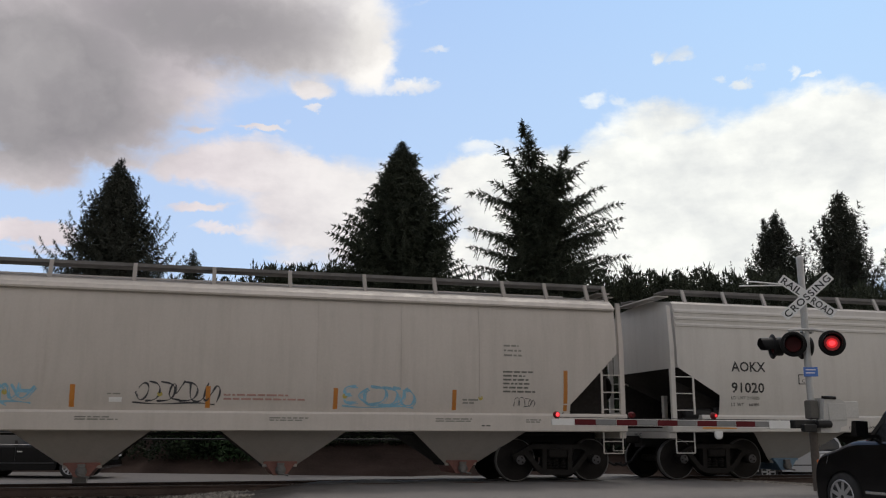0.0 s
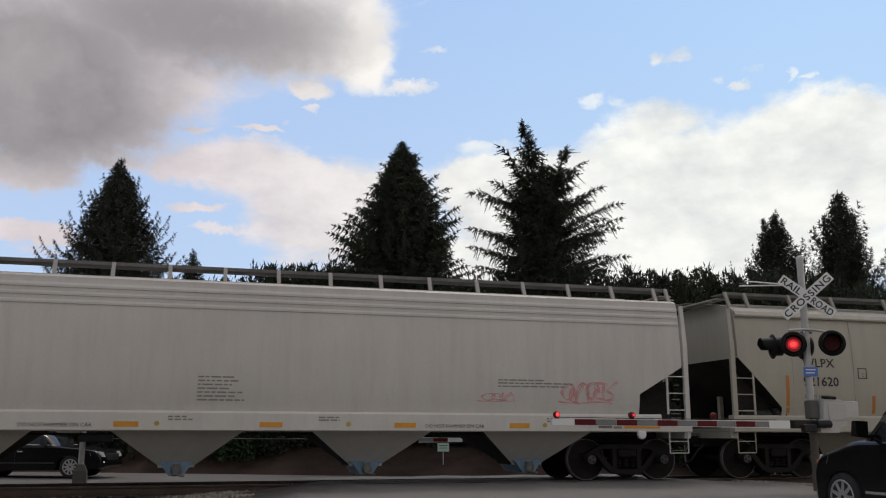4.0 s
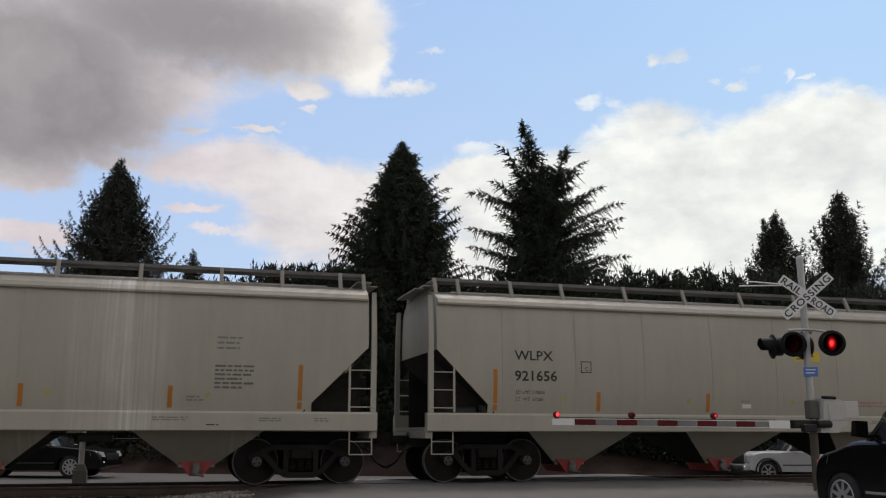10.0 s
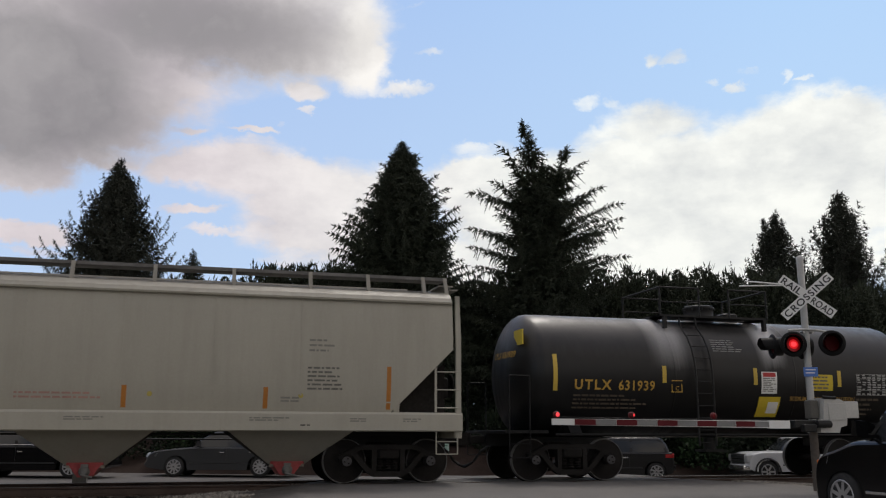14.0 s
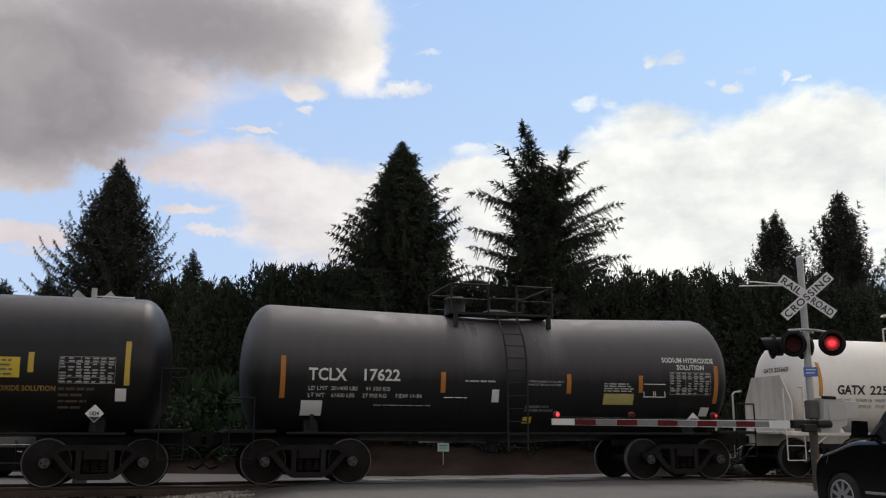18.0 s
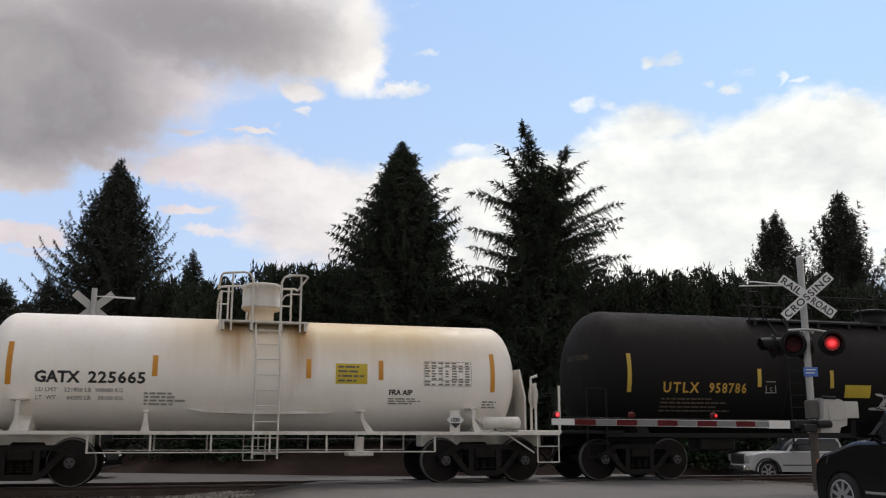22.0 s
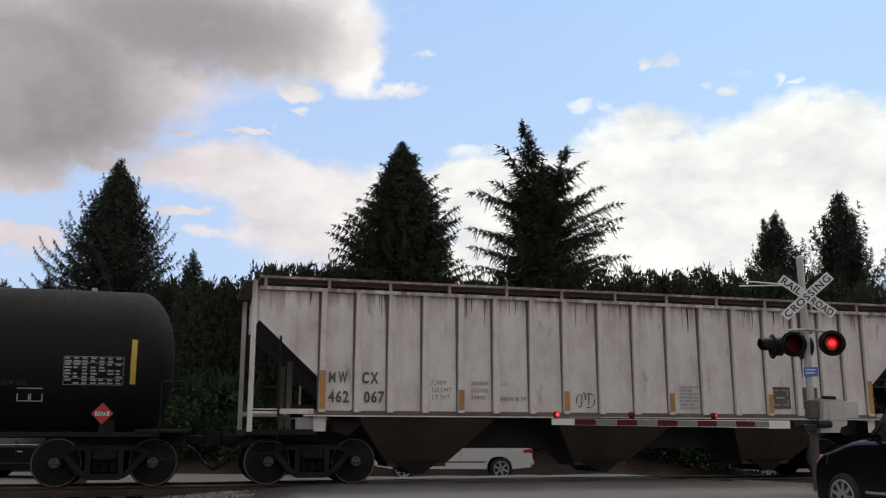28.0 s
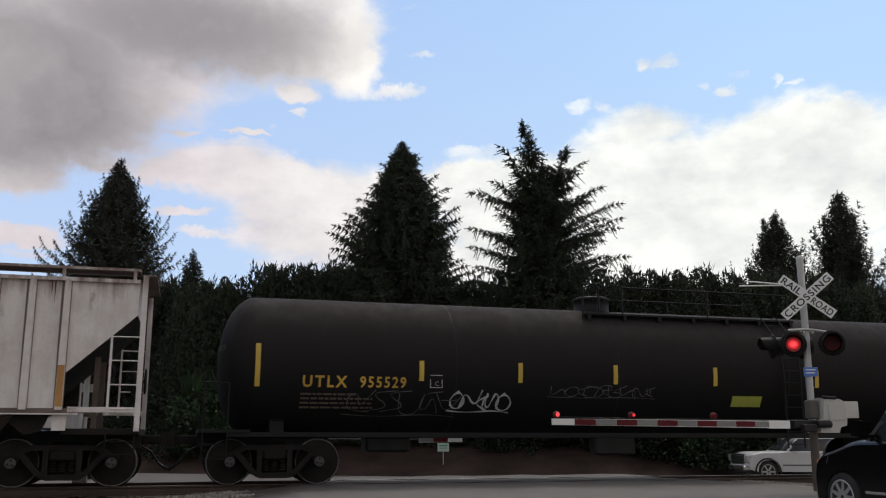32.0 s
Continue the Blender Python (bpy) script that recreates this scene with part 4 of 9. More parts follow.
def pellet_hopper(label, place, half, mat, seams, posts, slope=(2.76, 1.26, 1.50), bands=False, truck_x=7.92, fill=None, bays=(-5.75, -1.90, 1.95, 5.88)):
    """A covered hopper of four bays with curved sides, seen from its sill up to the roof walk."""
    car = thing("covered_hopper_wagon", label, "railway wagon", at=pose(place, 0, 0), group="freight train")
    CARS.append((car, place))
    skin = interp(CURVED)
    side = [(-y, z) for y, z in CURVED]
    roof = [(-1.46, 3.86), (-1.34, 3.97), (-0.9, 4.09), (-0.4, 4.13), (0, 4.14)]
    if bands:
        roof = [(-1.50, 3.90), (-1.47, 3.98), (-1.38, 4.03), (-0.9, 4.10), (-0.4, 4.13), (0, 4.14)]
    prof = side + roof + [(-y, z) for y, z in reversed(roof[:-1])] + [(-y, z) for y, z in reversed(side)]
    b = half - 0.22
    s = Shape()
    stations = [-b + 2 * b * i / 24 for i in range(25)]
    s.loft([[(x, y, z) for y, z in prof] for x in stations], True)
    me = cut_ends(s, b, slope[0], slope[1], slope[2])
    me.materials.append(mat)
    me.materials.append(END_SHADE)
    body = part("body", me, mat, car, "curved steel hopper body")
    if fill:
        # side sheets that reach down below the end slope
        for sx in (-1, 1):
            for sg in (-1, 1):
                v, f = [], []
                for i in range(7):
                    x = b - fill[0] - (slope[1] - fill[0]) * i / 6
                    top = slope[0] - (slope[0] - slope[2]) * (b - x) / slope[1] + 0.03
                    zs = [1.44 + (top - 1.44) * k / 4 for k in range(5)]
                    v += [(sx * x, sg * (skin(z) + 0.001), z) for z in zs] + [(sx * x, sg * (skin(z) - 0.012), z) for z in reversed(zs)]
                for i in range(6):
                    f += [(i * 10 + k, i * 10 + (k + 1) % 10, i * 10 + 10 + (k + 1) % 10, i * 10 + 10 + k) for k in range(10)]
                f += [tuple(range(10)), tuple(range(60, 70))[::-1]]
                part("side_sheet", Shape().add(v, f), mat, body)
    for x in seams:
        part("seam", plate(x - 0.02, x + 0.02, 1.46, 3.74, skin, 0.012, 6, -0.001), mat, body)
    for sg in (-1, 1):
        ch = [(sg * 1.48, 3.73), (sg * 1.595, 3.73), (sg * 1.605, 3.77), (sg * 1.53, 3.86), (sg * 1.36, 3.97)]
        if bands:
            for z in (3.44, 3.60, 3.76):
                part("corrugation", Shape().prism([(sg * (skin(z) - 0.01), z), (sg * (skin(z) + 0.022), z + 0.006), (sg * (skin(z) + 0.020), z + 0.05), (sg * (skin(z + 0.1) - 0.01), z + 0.10)], -b + 0.02, b - 0.02, "x"), mat, body)
        else:
            part("top_chord", Shape().prism(ch, -b + 0.02, b - 0.02, "x"), mat, car)
        sill = [(sg * 1.40, 1.06), (sg * 1.60, 1.06), (sg * 1.62, 1.08), (sg * 1.62, 1.40), (sg * 1.585, 1.445), (sg * 1.40, 1.445)]
        cutback = 0.78 if bands else 0.02
        part("side_sill", Shape().prism(sill, -half + cutback, half - cutback, "x"), mat, car, "deep steel side sill")
        if bands:
            low = [(sg * 1.42, 1.06), (sg * 1.60, 1.06), (sg * 1.61, 1.08), (sg * 1.61, 1.23), (sg * 1.42, 1.23)]
            for xa in (-half + 0.02, half - cutback + 0.003):
                part("end_sill", Shape().prism(low, xa, xa + cutback - 0.023, "x"), mat, car, "shallow steel sill at the end")
    for sx in (-1, 1):
        end = sx * half
        fl = Shape().box(min(end, end - sx * 1.5), max(end, end - sx * 1.5), -1.36, 1.36, 1.08, 1.15)
        part("end_platform", fl, mat, car)
        part("end_beam", Shape().box(min(end - sx * 0.16, end), max(end - sx * 0.16, end), -1.5, 1.5, 0.92, 1.07, 0.01), mat, car)
        for y in (-0.45, 0.45):
            x0 = end - sx * 1.0
            part("slope_support", Shape().box(x0 - 0.05, x0 + 0.05, y - 0.06, y + 0.06, 1.15, 1.95), mat, car)
        part("stub_sill", Shape().box(min(end, end - sx * 2.2), max(end, end - sx * 2.2), -0.2, 0.2, 0.72, 1.06, 0.01), DARKSTEEL, car)
        # dark plates added to fill the open end with shade
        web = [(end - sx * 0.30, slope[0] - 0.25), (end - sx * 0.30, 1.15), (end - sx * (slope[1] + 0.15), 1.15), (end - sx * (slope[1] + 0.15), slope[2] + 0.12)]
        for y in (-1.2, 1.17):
            part("shear_web", Shape().prism(web, y, y + 0.03, "y"), END_SHADE, car, "added dark plate that fills the open end with shade")
        for sg in (-1, 1):
            px = end - sx * 0.10
            leg = Shape().box(px - 0.055, px + 0.055, sg * 1.56 - 0.04, sg * 1.56 + 0.04, 1.06, 3.0)
            leg.loft([[(px - 0.055, sg * 1.56 - 0.04, 3.0), (px + 0.055, sg * 1.56 - 0.04, 3.0), (px + 0.055, sg * 1.56 + 0.04, 3.0), (px - 0.055, sg * 1.56 + 0.04, 3.0)],
                      [(px - 0.045, sg * 1.48 - 0.03, 3.92), (px + 0.045, sg * 1.48 - 0.03, 3.92), (px + 0.045, sg * 1.48 + 0.03, 3.92), (px - 0.045, sg * 1.48 + 0.03, 3.92)]], False)
            part("corner_post", leg, mat, car)
            a, c = sorted((px, px - sx * 0.50))
            ladder(car, a, c, 1.45, 2.38, sg * 1.60, 3, mat, (sx > 0, sx < 0))
            part("sill_step", step_mesh(a + 0.02, c - 0.02, 0.60, 1.07, sg * 1.57), mat, car)
    wt, xs = 1.46, bays
    bay = shade_slopes(bay_mesh(wt, 0.33).mesh("hopper_bay"), mat)
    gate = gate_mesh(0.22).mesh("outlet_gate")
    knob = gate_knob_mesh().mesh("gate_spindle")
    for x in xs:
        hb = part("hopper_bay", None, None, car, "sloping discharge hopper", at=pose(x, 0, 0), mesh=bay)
        part("outlet_gate", gate, GATES[mat.name], hb, "sliding outlet gate")
        part("gate_spindle", knob, SPINDLE, hb, "grey steel spindle")
    part("centre_sill", Shape().box(-half + 2, half - 2, -0.18, 0.18, 1.06, 1.30), DARKSTEEL, car)
    part("brake_pipe", Shape().tube((-half + 1, -0.9, 1.0), (half - 1, -0.9, 1.0), 0.022, 6), DARKSTEEL, car)
    roof_walk(car, b - 0.03, mat, 4.20, 0.98, posts)
    hatch_cover(car, b, mat)
    end_gear(car, half, mat, half - 0.1)
    reservoirs(car, -half + 0.80, DARKSTEEL)
    for sx in (-1, 1):
        truck(car, sx * truck_x)
    return car, skin


DARKPRINT = plain("dark_grey_lettering", (0.12, 0.115, 0.10), 0.6, 0, 0.2, 9, 0)
SPINDLE = plain("dull_spindle_steel", (0.16, 0.155, 0.15), 0.6, 0.2, 0.3, 8, 0.2)
DULLDOT = plain("faded_yellow_dot", (0.38, 0.31, 0.07), 0.7, 0, 0.3, 9, 0)
REDGATE = plain("red_outlet_gate_paint", (0.36, 0.05, 0.05), 0.6, 0, 0.3, 6, 0.2)
BLUEGATE = plain("pale_blue_outlet_gate_paint", (0.16, 0.26, 0.36), 0.6, 0, 0.3, 6, 0.2)
GREYGATE = plain("dull_red_outlet_gate_paint", (0.22, 0.09, 0.07), 0.6, 0, 0.3, 6, 0.2)
GATES = {BEIGE.name: REDGATE, BEIGEWASHED.name: REDGATE, LIGHTGREY.name: BLUEGATE, WARMGREY.name: GREYGATE}
POSTS = (-9.12, -8.6, -7.37, -6.15, -4.58, -3.05, -1.52, 0.0, 1.5, 3.05, 4.6, 6.17, 7.4, 8.62, 9.12)
POSTS_WARM = (-9.12, -8.5, -7.4, -5.78, -4.24, -2.69, -1.13, 0.41, 1.95, 3.53, 5.08, 6.65, 7.66, 8.66, 9.12)
SEAMS = (-7.7, -6.0, -4.33, -2.61, -0.91, 0.77, 2.54, 4.28, 5.99)
STRIPES = ((-7.88, 2.37), (-5.48, 1.92), (-2.76, 1.92), (-0.07, 1.92), (2.63, 1.92), (5.30, 1.92), (7.80, 2.37))
STRIPES_WARM = ((-7.90, 2.37), (-4.60, 1.92), (-2.08, 1.92), (0.40, 1.92), (2.91, 1.92), (5.42, 1.92), (7.94, 2.37))


def hopper_marks(car, skin, dots=True, text_at=6.12, stripes_at=STRIPES, card=-1.87):
    for x, top in stripes_at:
        part("reflective_stripe", plate(x - 0.045, x + 0.045, 1.50, top, skin), ORANGE, car, "dull orange reflective stripe")
    if dots:
        for x in (-6.3, -3.25, -0.5, 3.1, 6.0):
            part("spot_mark", Shape().revolve([(0, 0.05), (0.004, 0.05)], (x, -(skin(1.76) + 0.006), 1.76), "y", 12), DULLDOT, car, "small dull yellow dot")
    part("maker_plate", plate(card, card + 0.23, 1.60, 1.69, skin), SIGNWHITE, car, "small white plate")
    part("fine_print", bars(card - 0.04, card + 0.28, 1.73, 1.78, 1, skin, TEXT), GREYPAINT, car, "row of tiny lettering")
    part("fine_print", bars(text_at + 0.02, text_at + 0.56, 2.62, 2.93, 3, skin, TEXT, 0.62), GREYPAINT, car, "rows of small grey lettering")
    part("fine_print", bars(text_at, text_at + 0.80, 1.86, 2.36, 6, skin, TEXT, 0.55), DARKPRINT, car, "block of small dark lettering")
    part("fine_print", bars(5.6, 6.0, 1.62, 1.75, 2, skin, TEXT), GREYPAINT, car)
    part("warning_line", bars(0.70, 2.60, 1.64, 1.80, 2, skin, TEXT, 0.55), FADEDRED, car, "line of faded red lettering")
    flat = lambda z: 1.62
    for x in (-5.4, -2.0, 1.6, 5.0):
        part("sill_print", bars(x, x + 0.8, 1.25, 1.34, 2, flat, TEXT), GREYPAINT, car)
    part("sill_print", bars(7.0, 7.5, 1.24, 1.33, 2, flat, TEXT), GREYPAINT, car)
    part("sill_print", bars(8.1, 8.5, 1.24, 1.33, 2, flat, TEXT), GREYPAINT, car)
    part("sill_print", bars(6.0, 6.25, 1.16, 1.20, 1, flat, TEXT), BLACKPAINT, car)


def build_hoppers():
    # leading wagon, warm grey with spray paint
    car, skin = pellet_hopper("warm grey covered hopper wagon with spray-painted scrawls", -72.12, 9.4, WARMGREY, SEAMS, POSTS_WARM, fill=(1.12, 0))
    hopper_marks(car, skin, text_at=6.50, stripes_at=STRIPES_WARM, card=-1.42)
    part("spray_scrawl", scrawl(-1.0, 0.45, 1.55, 2.05, skin, random.Random(1), 7, 0.019), SPRAYBLACK, car, "black spray-painted scrawl")
    part("spray_scrawl", scrawl(3.05, 4.45, 1.52, 2.02, skin, random.Random(2), 6, 0.024), SPRAYBLUE, car, "pale blue spray-painted scrawl")
    part("spray_scrawl", scrawl(-4.0, -2.9, 1.55, 2.0, skin, random.Random(5), 4, 0.024), SPRAYBLUE, car, "pale blue spray-painted scrawl")
    part("spray_scrawl", scrawl(6.75, 7.15, 1.56, 1.80, skin, random.Random(9), 4, 0.008, False, False), SPRAYBLACK, car, "small black marker scrawl")
    # light grey wagon with bands along the top
    car, skin = pellet_hopper("light grey covered hopper wagon with amber sill stripes", -52.32, 9.33, LIGHTGREY, (), [-8.64 + 1.085 * i for i in range(17)] + [9.05], (2.50, 1.90, 1.40), True, 7.92, fill=(1.06, 0), bays=(-5.72, -1.80, 2.08, 5.75))
    letters("AOKX", 0.32, BLACKPAINT, car, -7.72, 2.44, skin, squeeze=0.98, bold=0.005)
    letters("91020", 0.32, BLACKPAINT, car, -7.75, 1.96, skin, squeeze=1.10, bold=0.006)
    letters("LD LMT 219600", 0.105, BLACKPAINT, car, -7.76, 1.80, skin, squeeze=1.08)
    letters("LT WT    66400", 0.105, BLACKPAINT, car, -7.76, 1.65, skin, squeeze=1.08)
    box_mark(car, skin, -5.93, 2.17, 0.23, BLACKPAINT, "C")
    part("fine_print", bars(-1.48, -0.5, 1.62, 2.14, 7, skin, TEXT, 0.6), GREYPAINT, car, "block of small grey lettering")
    part("fine_print", bars(4.71, 6.44, 1.98, 2.18, 3, skin, TEXT, 0.6), GREYPAINT, car)
    part("spray_scrawl", scrawl(6.10, 7.30, 1.65, 2.17, skin, random.Random(3), 6, 0.021), SPRAYPINK, car, "pink spray-painted scrawl")
    part("spray_scrawl", scrawl(4.25, 5.0, 1.68, 1.90, skin, random.Random(4), 3, 0.014), SPRAYPINK, car)
    flat = lambda z: 1.622
    for x in (-4.65, 3.10):
        letters("DO NOT HAMMER ON CAR", 0.105, BLACKPAINT, car, x, 1.135, flat, squeeze=0.98)
    for x, w in ((-8.56, 0.87), (-5.44, 0.45), (-2.98, 0.45), (-0.27, 0.45), (2.45, 0.45), (4.95, 0.45), (7.62, 0.88)):
        part("reflective_stripe", plate(x, x + w, 1.135, 1.235, flat), AMBER, car, "amber reflective sill stripe")
    for x in (-8.5, -6.85, -6.45, -2.0, 0.9, 5.8, 7.9):
        part("sill_print", bars(x, x + 0.55, 1.25, 1.36, 2, flat, TEXT), GREYPAINT, car)
    part("dark_label", plate(7.0, 7.32, 1.14, 1.19, flat, 0.004, 1), DARKPRINT, car, "small dark stencil bar")
    part("grey_label", plate(7.36, 7.56, 1.13, 1.18, flat, 0.004, 1), GREYPAINT, car, "small grey stencil bar")
    for x in (-5.9, -2.2, 1.5, 5.75):
        part("spot_mark", Shape().revolve([(0, 0.05), (0.004, 0.05)], (x, -1.628, 1.20), "y", 12), DULLDOT, car, "small dull yellow dot")
    for x in (-8.15, 8.05):
        part("jacking_eye", Shape().revolve([(0, 0.05), (0.0, 0.10), (0.05, 0.10), (0.05, 0.05)], (x, -1.62, 1.00), "y", 14).box(x - 0.1, x + 0.1, -1.62, -1.58, 1.02, 1.10), SIGNWHITE, car, "white jacking eye")
    # two beige wagons of one kind
    for place, number, label in ((-32.55, "921620", "beige covered hopper wagon streaked with pale washes"), (-12.73, "921656", "beige covered hopper wagon with a yellow notice")):
        car, skin = pellet_hopper(label, place, 9.4, BEIGEWASHED if number == "921620" else BEIGE, SEAMS, POSTS, fill=(1.14, 0))
        hopper_marks(car, skin)
        letters("WLPX", 0.29, BLACKPAINT, car, -7.44, 2.58, skin, bold=0.004, squeeze=1.10)
        letters(number, 0.30, BLACKPAINT, car, -7.45, 2.14, skin, bold=0.006, squeeze=1.10)
        letters("LD LMT 218800", 0.10, BLACKPAINT, car, -7.42, 1.86, skin)
        letters("LT  WT  67200", 0.10, BLACKPAINT, car, -7.42, 1.71, skin)
        box_mark(car, skin, -5.9, 2.33, 0.25, BLACKPAINT, "C")
        notice(car, skin, -0.43, 2.71, 0.72, 0.24)




def box_mark(car, skin, x, z, w, mat, text=""):
    """A small outlined square with a letter."""
    s = Shape()
    t = 0.018
    for a, b, c, d in ((x, x + w, z, z + t), (x, x + w, z + w - t, z + w), (x, x + t, z, z + w), (x + w - t, x + w, z, z + w)):
        y = -(skin((c + d) / 2) + 0.006)
        s.box(a, b, y, y + 0.004, c, d)
    part("clearance_mark", s, mat, car, "small outlined square")
    if text:
        letters(text, w * 0.5, mat, car, x + w * 0.38, z + w * 0.16, skin)


def notice(car, skin, x, z, w, h, rows=3):
    p = part("emergency_notice", plate(x, x + w, z, z + h, skin), YELLOW, car, "yellow notice with black bars of writing")
    s = bars(x + 0.05, x + w - 0.04, z + 0.02, z + h - 0.02, rows, lambda q: skin(q) + 0.008, random.Random(int(abs(x) * 100)), 0.58)
    part("notice_print", s, DARKPRINT, p)


build_hoppers()


DARKLETTER = plain("worn_black_lettering", (0.09, 0.085, 0.075), 0.7, 0, 0.35, 9, 0)
RUST_AND_SHADE = painted_steel("rust_and_rib_shade_paint", (0.20, 0.15, 0.125), (0.07, 0.04, 0.03), 1.0, 0.75, (0.07, 0.04, 0.03), 0.8, 0.9)
DULLAMBER = plain("faded_amber_tape", (0.40, 0.20, 0.06), 0.6, 0, 0.3, 5, 0)
RUSTYTOP = plain("rust_brown_walkway_steel", (0.13, 0.10, 0.085), 0.85, 0, 0.4, 5, 0.4)


def ribbed_hopper():
    """An older straight-sided hopper with vertical ribs, three bays and open ends."""
    half, mat, place = 8.06, OLDWHITE, 63.6
    car = thing("covered_hopper_wagon", "weathered white ribbed hopper wagon with rust streaks", "railway wagon", at=pose(place, 0, 0), group="freight train")
    CARS.append((car, place))
    skin = lambda z: 1.56
    prof = [(-1.56, 1.46), (-1.56, 3.92), (-1.2, 4.02), (0, 4.10), (1.2, 4.02), (1.56, 3.92), (1.56, 1.46)]
    b = half - 0.16
    me = cut_ends(Shape().loft([[(x, y, z) for y, z in prof] for x in (-b, b)], False), b, 3.26, 1.95, 1.46)
    me.materials.append(mat)
    me.materials.append(END_SHADE)
    body = part("body", me, mat, car, "flat weathered steel hopper sides")
    xs = (-6.60, -5.88, -5.19, -4.45, -3.67, -2.89, -2.06, -1.28, -0.43, 0.42, 1.27, 2.12, 2.97, 3.82, 4.62, 5.35, 5.98, 6.60)
    rib = Shape().prism([(-0.066, 1.44), (0.066, 1.44), (0.055, 3.90), (-0.055, 3.90)], -1.65, -1.55, "y").mesh("rib")
    # strip beside each rib: rust, plus its shadow line put into the colour
    foot = Shape().prism([(-0.095, 1.47), (0.078, 1.47), (0.07, 3.88), (-0.115, 3.88)], -1.5655, -1.557, "y").mesh("rib_foot")
    for x in xs:
        part("rib", rib, mat, body, at=pose(x, 0, 0))
        part("rib", rib, mat, body, at=pose(x, 0, 0, 0, 0, 180))
        part("rib_foot", foot, RUST_AND_SHADE, body, "strip of rust and painted shade along a rib", at=pose(x, 0, 0))
    for sg in (-1, 1):
        for sx in (-1, 1):
            # the far sheet is coloured shade-black so the open end reads dark
            tri = [(sx * (b - 1.27), 2.24), (sx * (b - 1.27), 1.44), (sx * 6.0, 1.44), (sx * 6.0, 2.24)]
            part("side_sheet", Shape().prism(tri, sg * 1.55 - 0.012, sg * 1.55 + 0.012, "y"), mat if sg < 0 else END_SHADE, body)
        part("side_sill", Shape().prism([(sg * 1.45, 1.38), (sg * 1.60, 1.38), (sg * 1.60, 1.47), (sg * 1.45, 1.47)], -half + 1.1, half - 1.1, "x"), RUSTYTOP, car, "rust-brown sill under the panels")
        part("sill_lip", Shape().box(-half + 1.1, half - 1.1, min(sg * 1.52, sg * 1.63), max(sg * 1.52, sg * 1.63), 1.352, 1.378), mat, car, "pale lower lip of the sill")
        for xa in (-half, half - 1.3):
            part("end_sill", Shape().prism([(sg * 1.50, 1.40), (sg * 1.60, 1.40), (sg * 1.60, 1.50), (sg * 1.50, 1.50)], xa, xa + 1.3, "x"), mat, car)
        part("top_chord", Shape().prism([(sg * 1.50, 3.88), (sg * 1.64, 3.88), (sg * 1.64, 3.95), (sg * 1.50, 3.97)], -b, b, "x"), mat, car)
        w = part("running_board", Shape().box(-b, b, min(sg * 0.9, sg * 1.50), max(sg * 0.9, sg * 1.50), 4.13, 4.16), RUSTYTOP, car, "rust-brown steel walkway")
        br = Shape().box(-0.03, 0.03, sg * 1.54 - 0.012, sg * 1.54 + 0.012, 3.95, 4.17).mesh("bracket")
        for i in range(13):
            part("bracket", br, mat, w, at=pose(-b + 0.1 + (2 * b - 0.2) * i / 12, 0, 0))
        part("edge_rail", Shape().box(-b, b, sg * 1.51 - 0.012, sg * 1.51 + 0.012, 4.135, 4.185), mat, w)
    for sx in (-1, 1):
        end = sx * half
        part("end_walkway", Shape().box(min(end - sx * 0.15, end + sx * 0.15), max(end - sx * 0.15, end + sx * 0.15), -1.35, 1.35, 4.07, 4.10), RUSTYTOP, car)
        for sg in (-1, 1):
            part("corner_post", Shape().box(end - 0.05 - sx * 0.05, end + 0.05 - sx * 0.05, sg * 1.58 - 0.03, sg * 1.58 + 0.03, 1.05, 4.05), mat, car)
            x1 = end - sx * 0.60
            a, c = sorted((end - sx * 0.08, x1))
            ladder(car, a, c, 1.35, 2.95, sg * 1.60, 4, mat if sx > 0 else TRUCKSTEEL, (sx > 0, sx < 0))
            part("sill_step", step_mesh(a, c, 0.62, 1.05, sg * 1.55), TRUCKSTEEL, car)
        for y in (-0.7, 0.7):
            part("slope_support", Shape().box(end - sx * 0.9 - 0.05, end - sx * 0.9 + 0.05, y - 0.05, y + 0.05, 1.1, 2.5), RUSTYTOP, car)
        part("end_beam", Shape().box(min(end, end - sx * 1.4), max(end, end - sx * 1.4), -1.5, 1.5, 0.98, 1.10, 0.01), TRUCKSTEEL, car)
        part("stub_sill", Shape().box(min(end, end - sx * 2.4), max(end, end - sx * 2.4), -0.2, 0.2, 0.72, 1.06), DARKSTEEL, car)
        # plate over the truck in the same painted-shade black
        part("slope_web", Shape().prism([(sx * 6.45, 1.42), (sx * 6.3, 1.05), (sx * 6.0, 0.98), (sx * 5.45, 1.42)], -1.32, -1.29, "y"), END_SHADE, car, "dark web plate over the truck")
        part("bolster_web", Shape().prism([(sx * 6.62 - 0.14, 1.44), (sx * 6.62 + 0.14, 1.44), (sx * 6.62 + 0.12, 1.06), (sx * 6.62 - 0.12, 1.06)], -1.52, 1.52, "y"), mat, car)
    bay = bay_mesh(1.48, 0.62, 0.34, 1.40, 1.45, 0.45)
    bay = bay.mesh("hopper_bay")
    shade_slopes(bay, plain("dusty_brown_steel", (0.062, 0.05, 0.042), 0.85, 0, 0.4, 4, 0.3, 0.2))
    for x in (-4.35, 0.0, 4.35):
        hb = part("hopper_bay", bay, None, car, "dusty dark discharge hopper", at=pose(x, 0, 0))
        part("outlet_gate", gate_mesh(0.36).mesh("outlet_gate"), TRUCKSTEEL, hb)
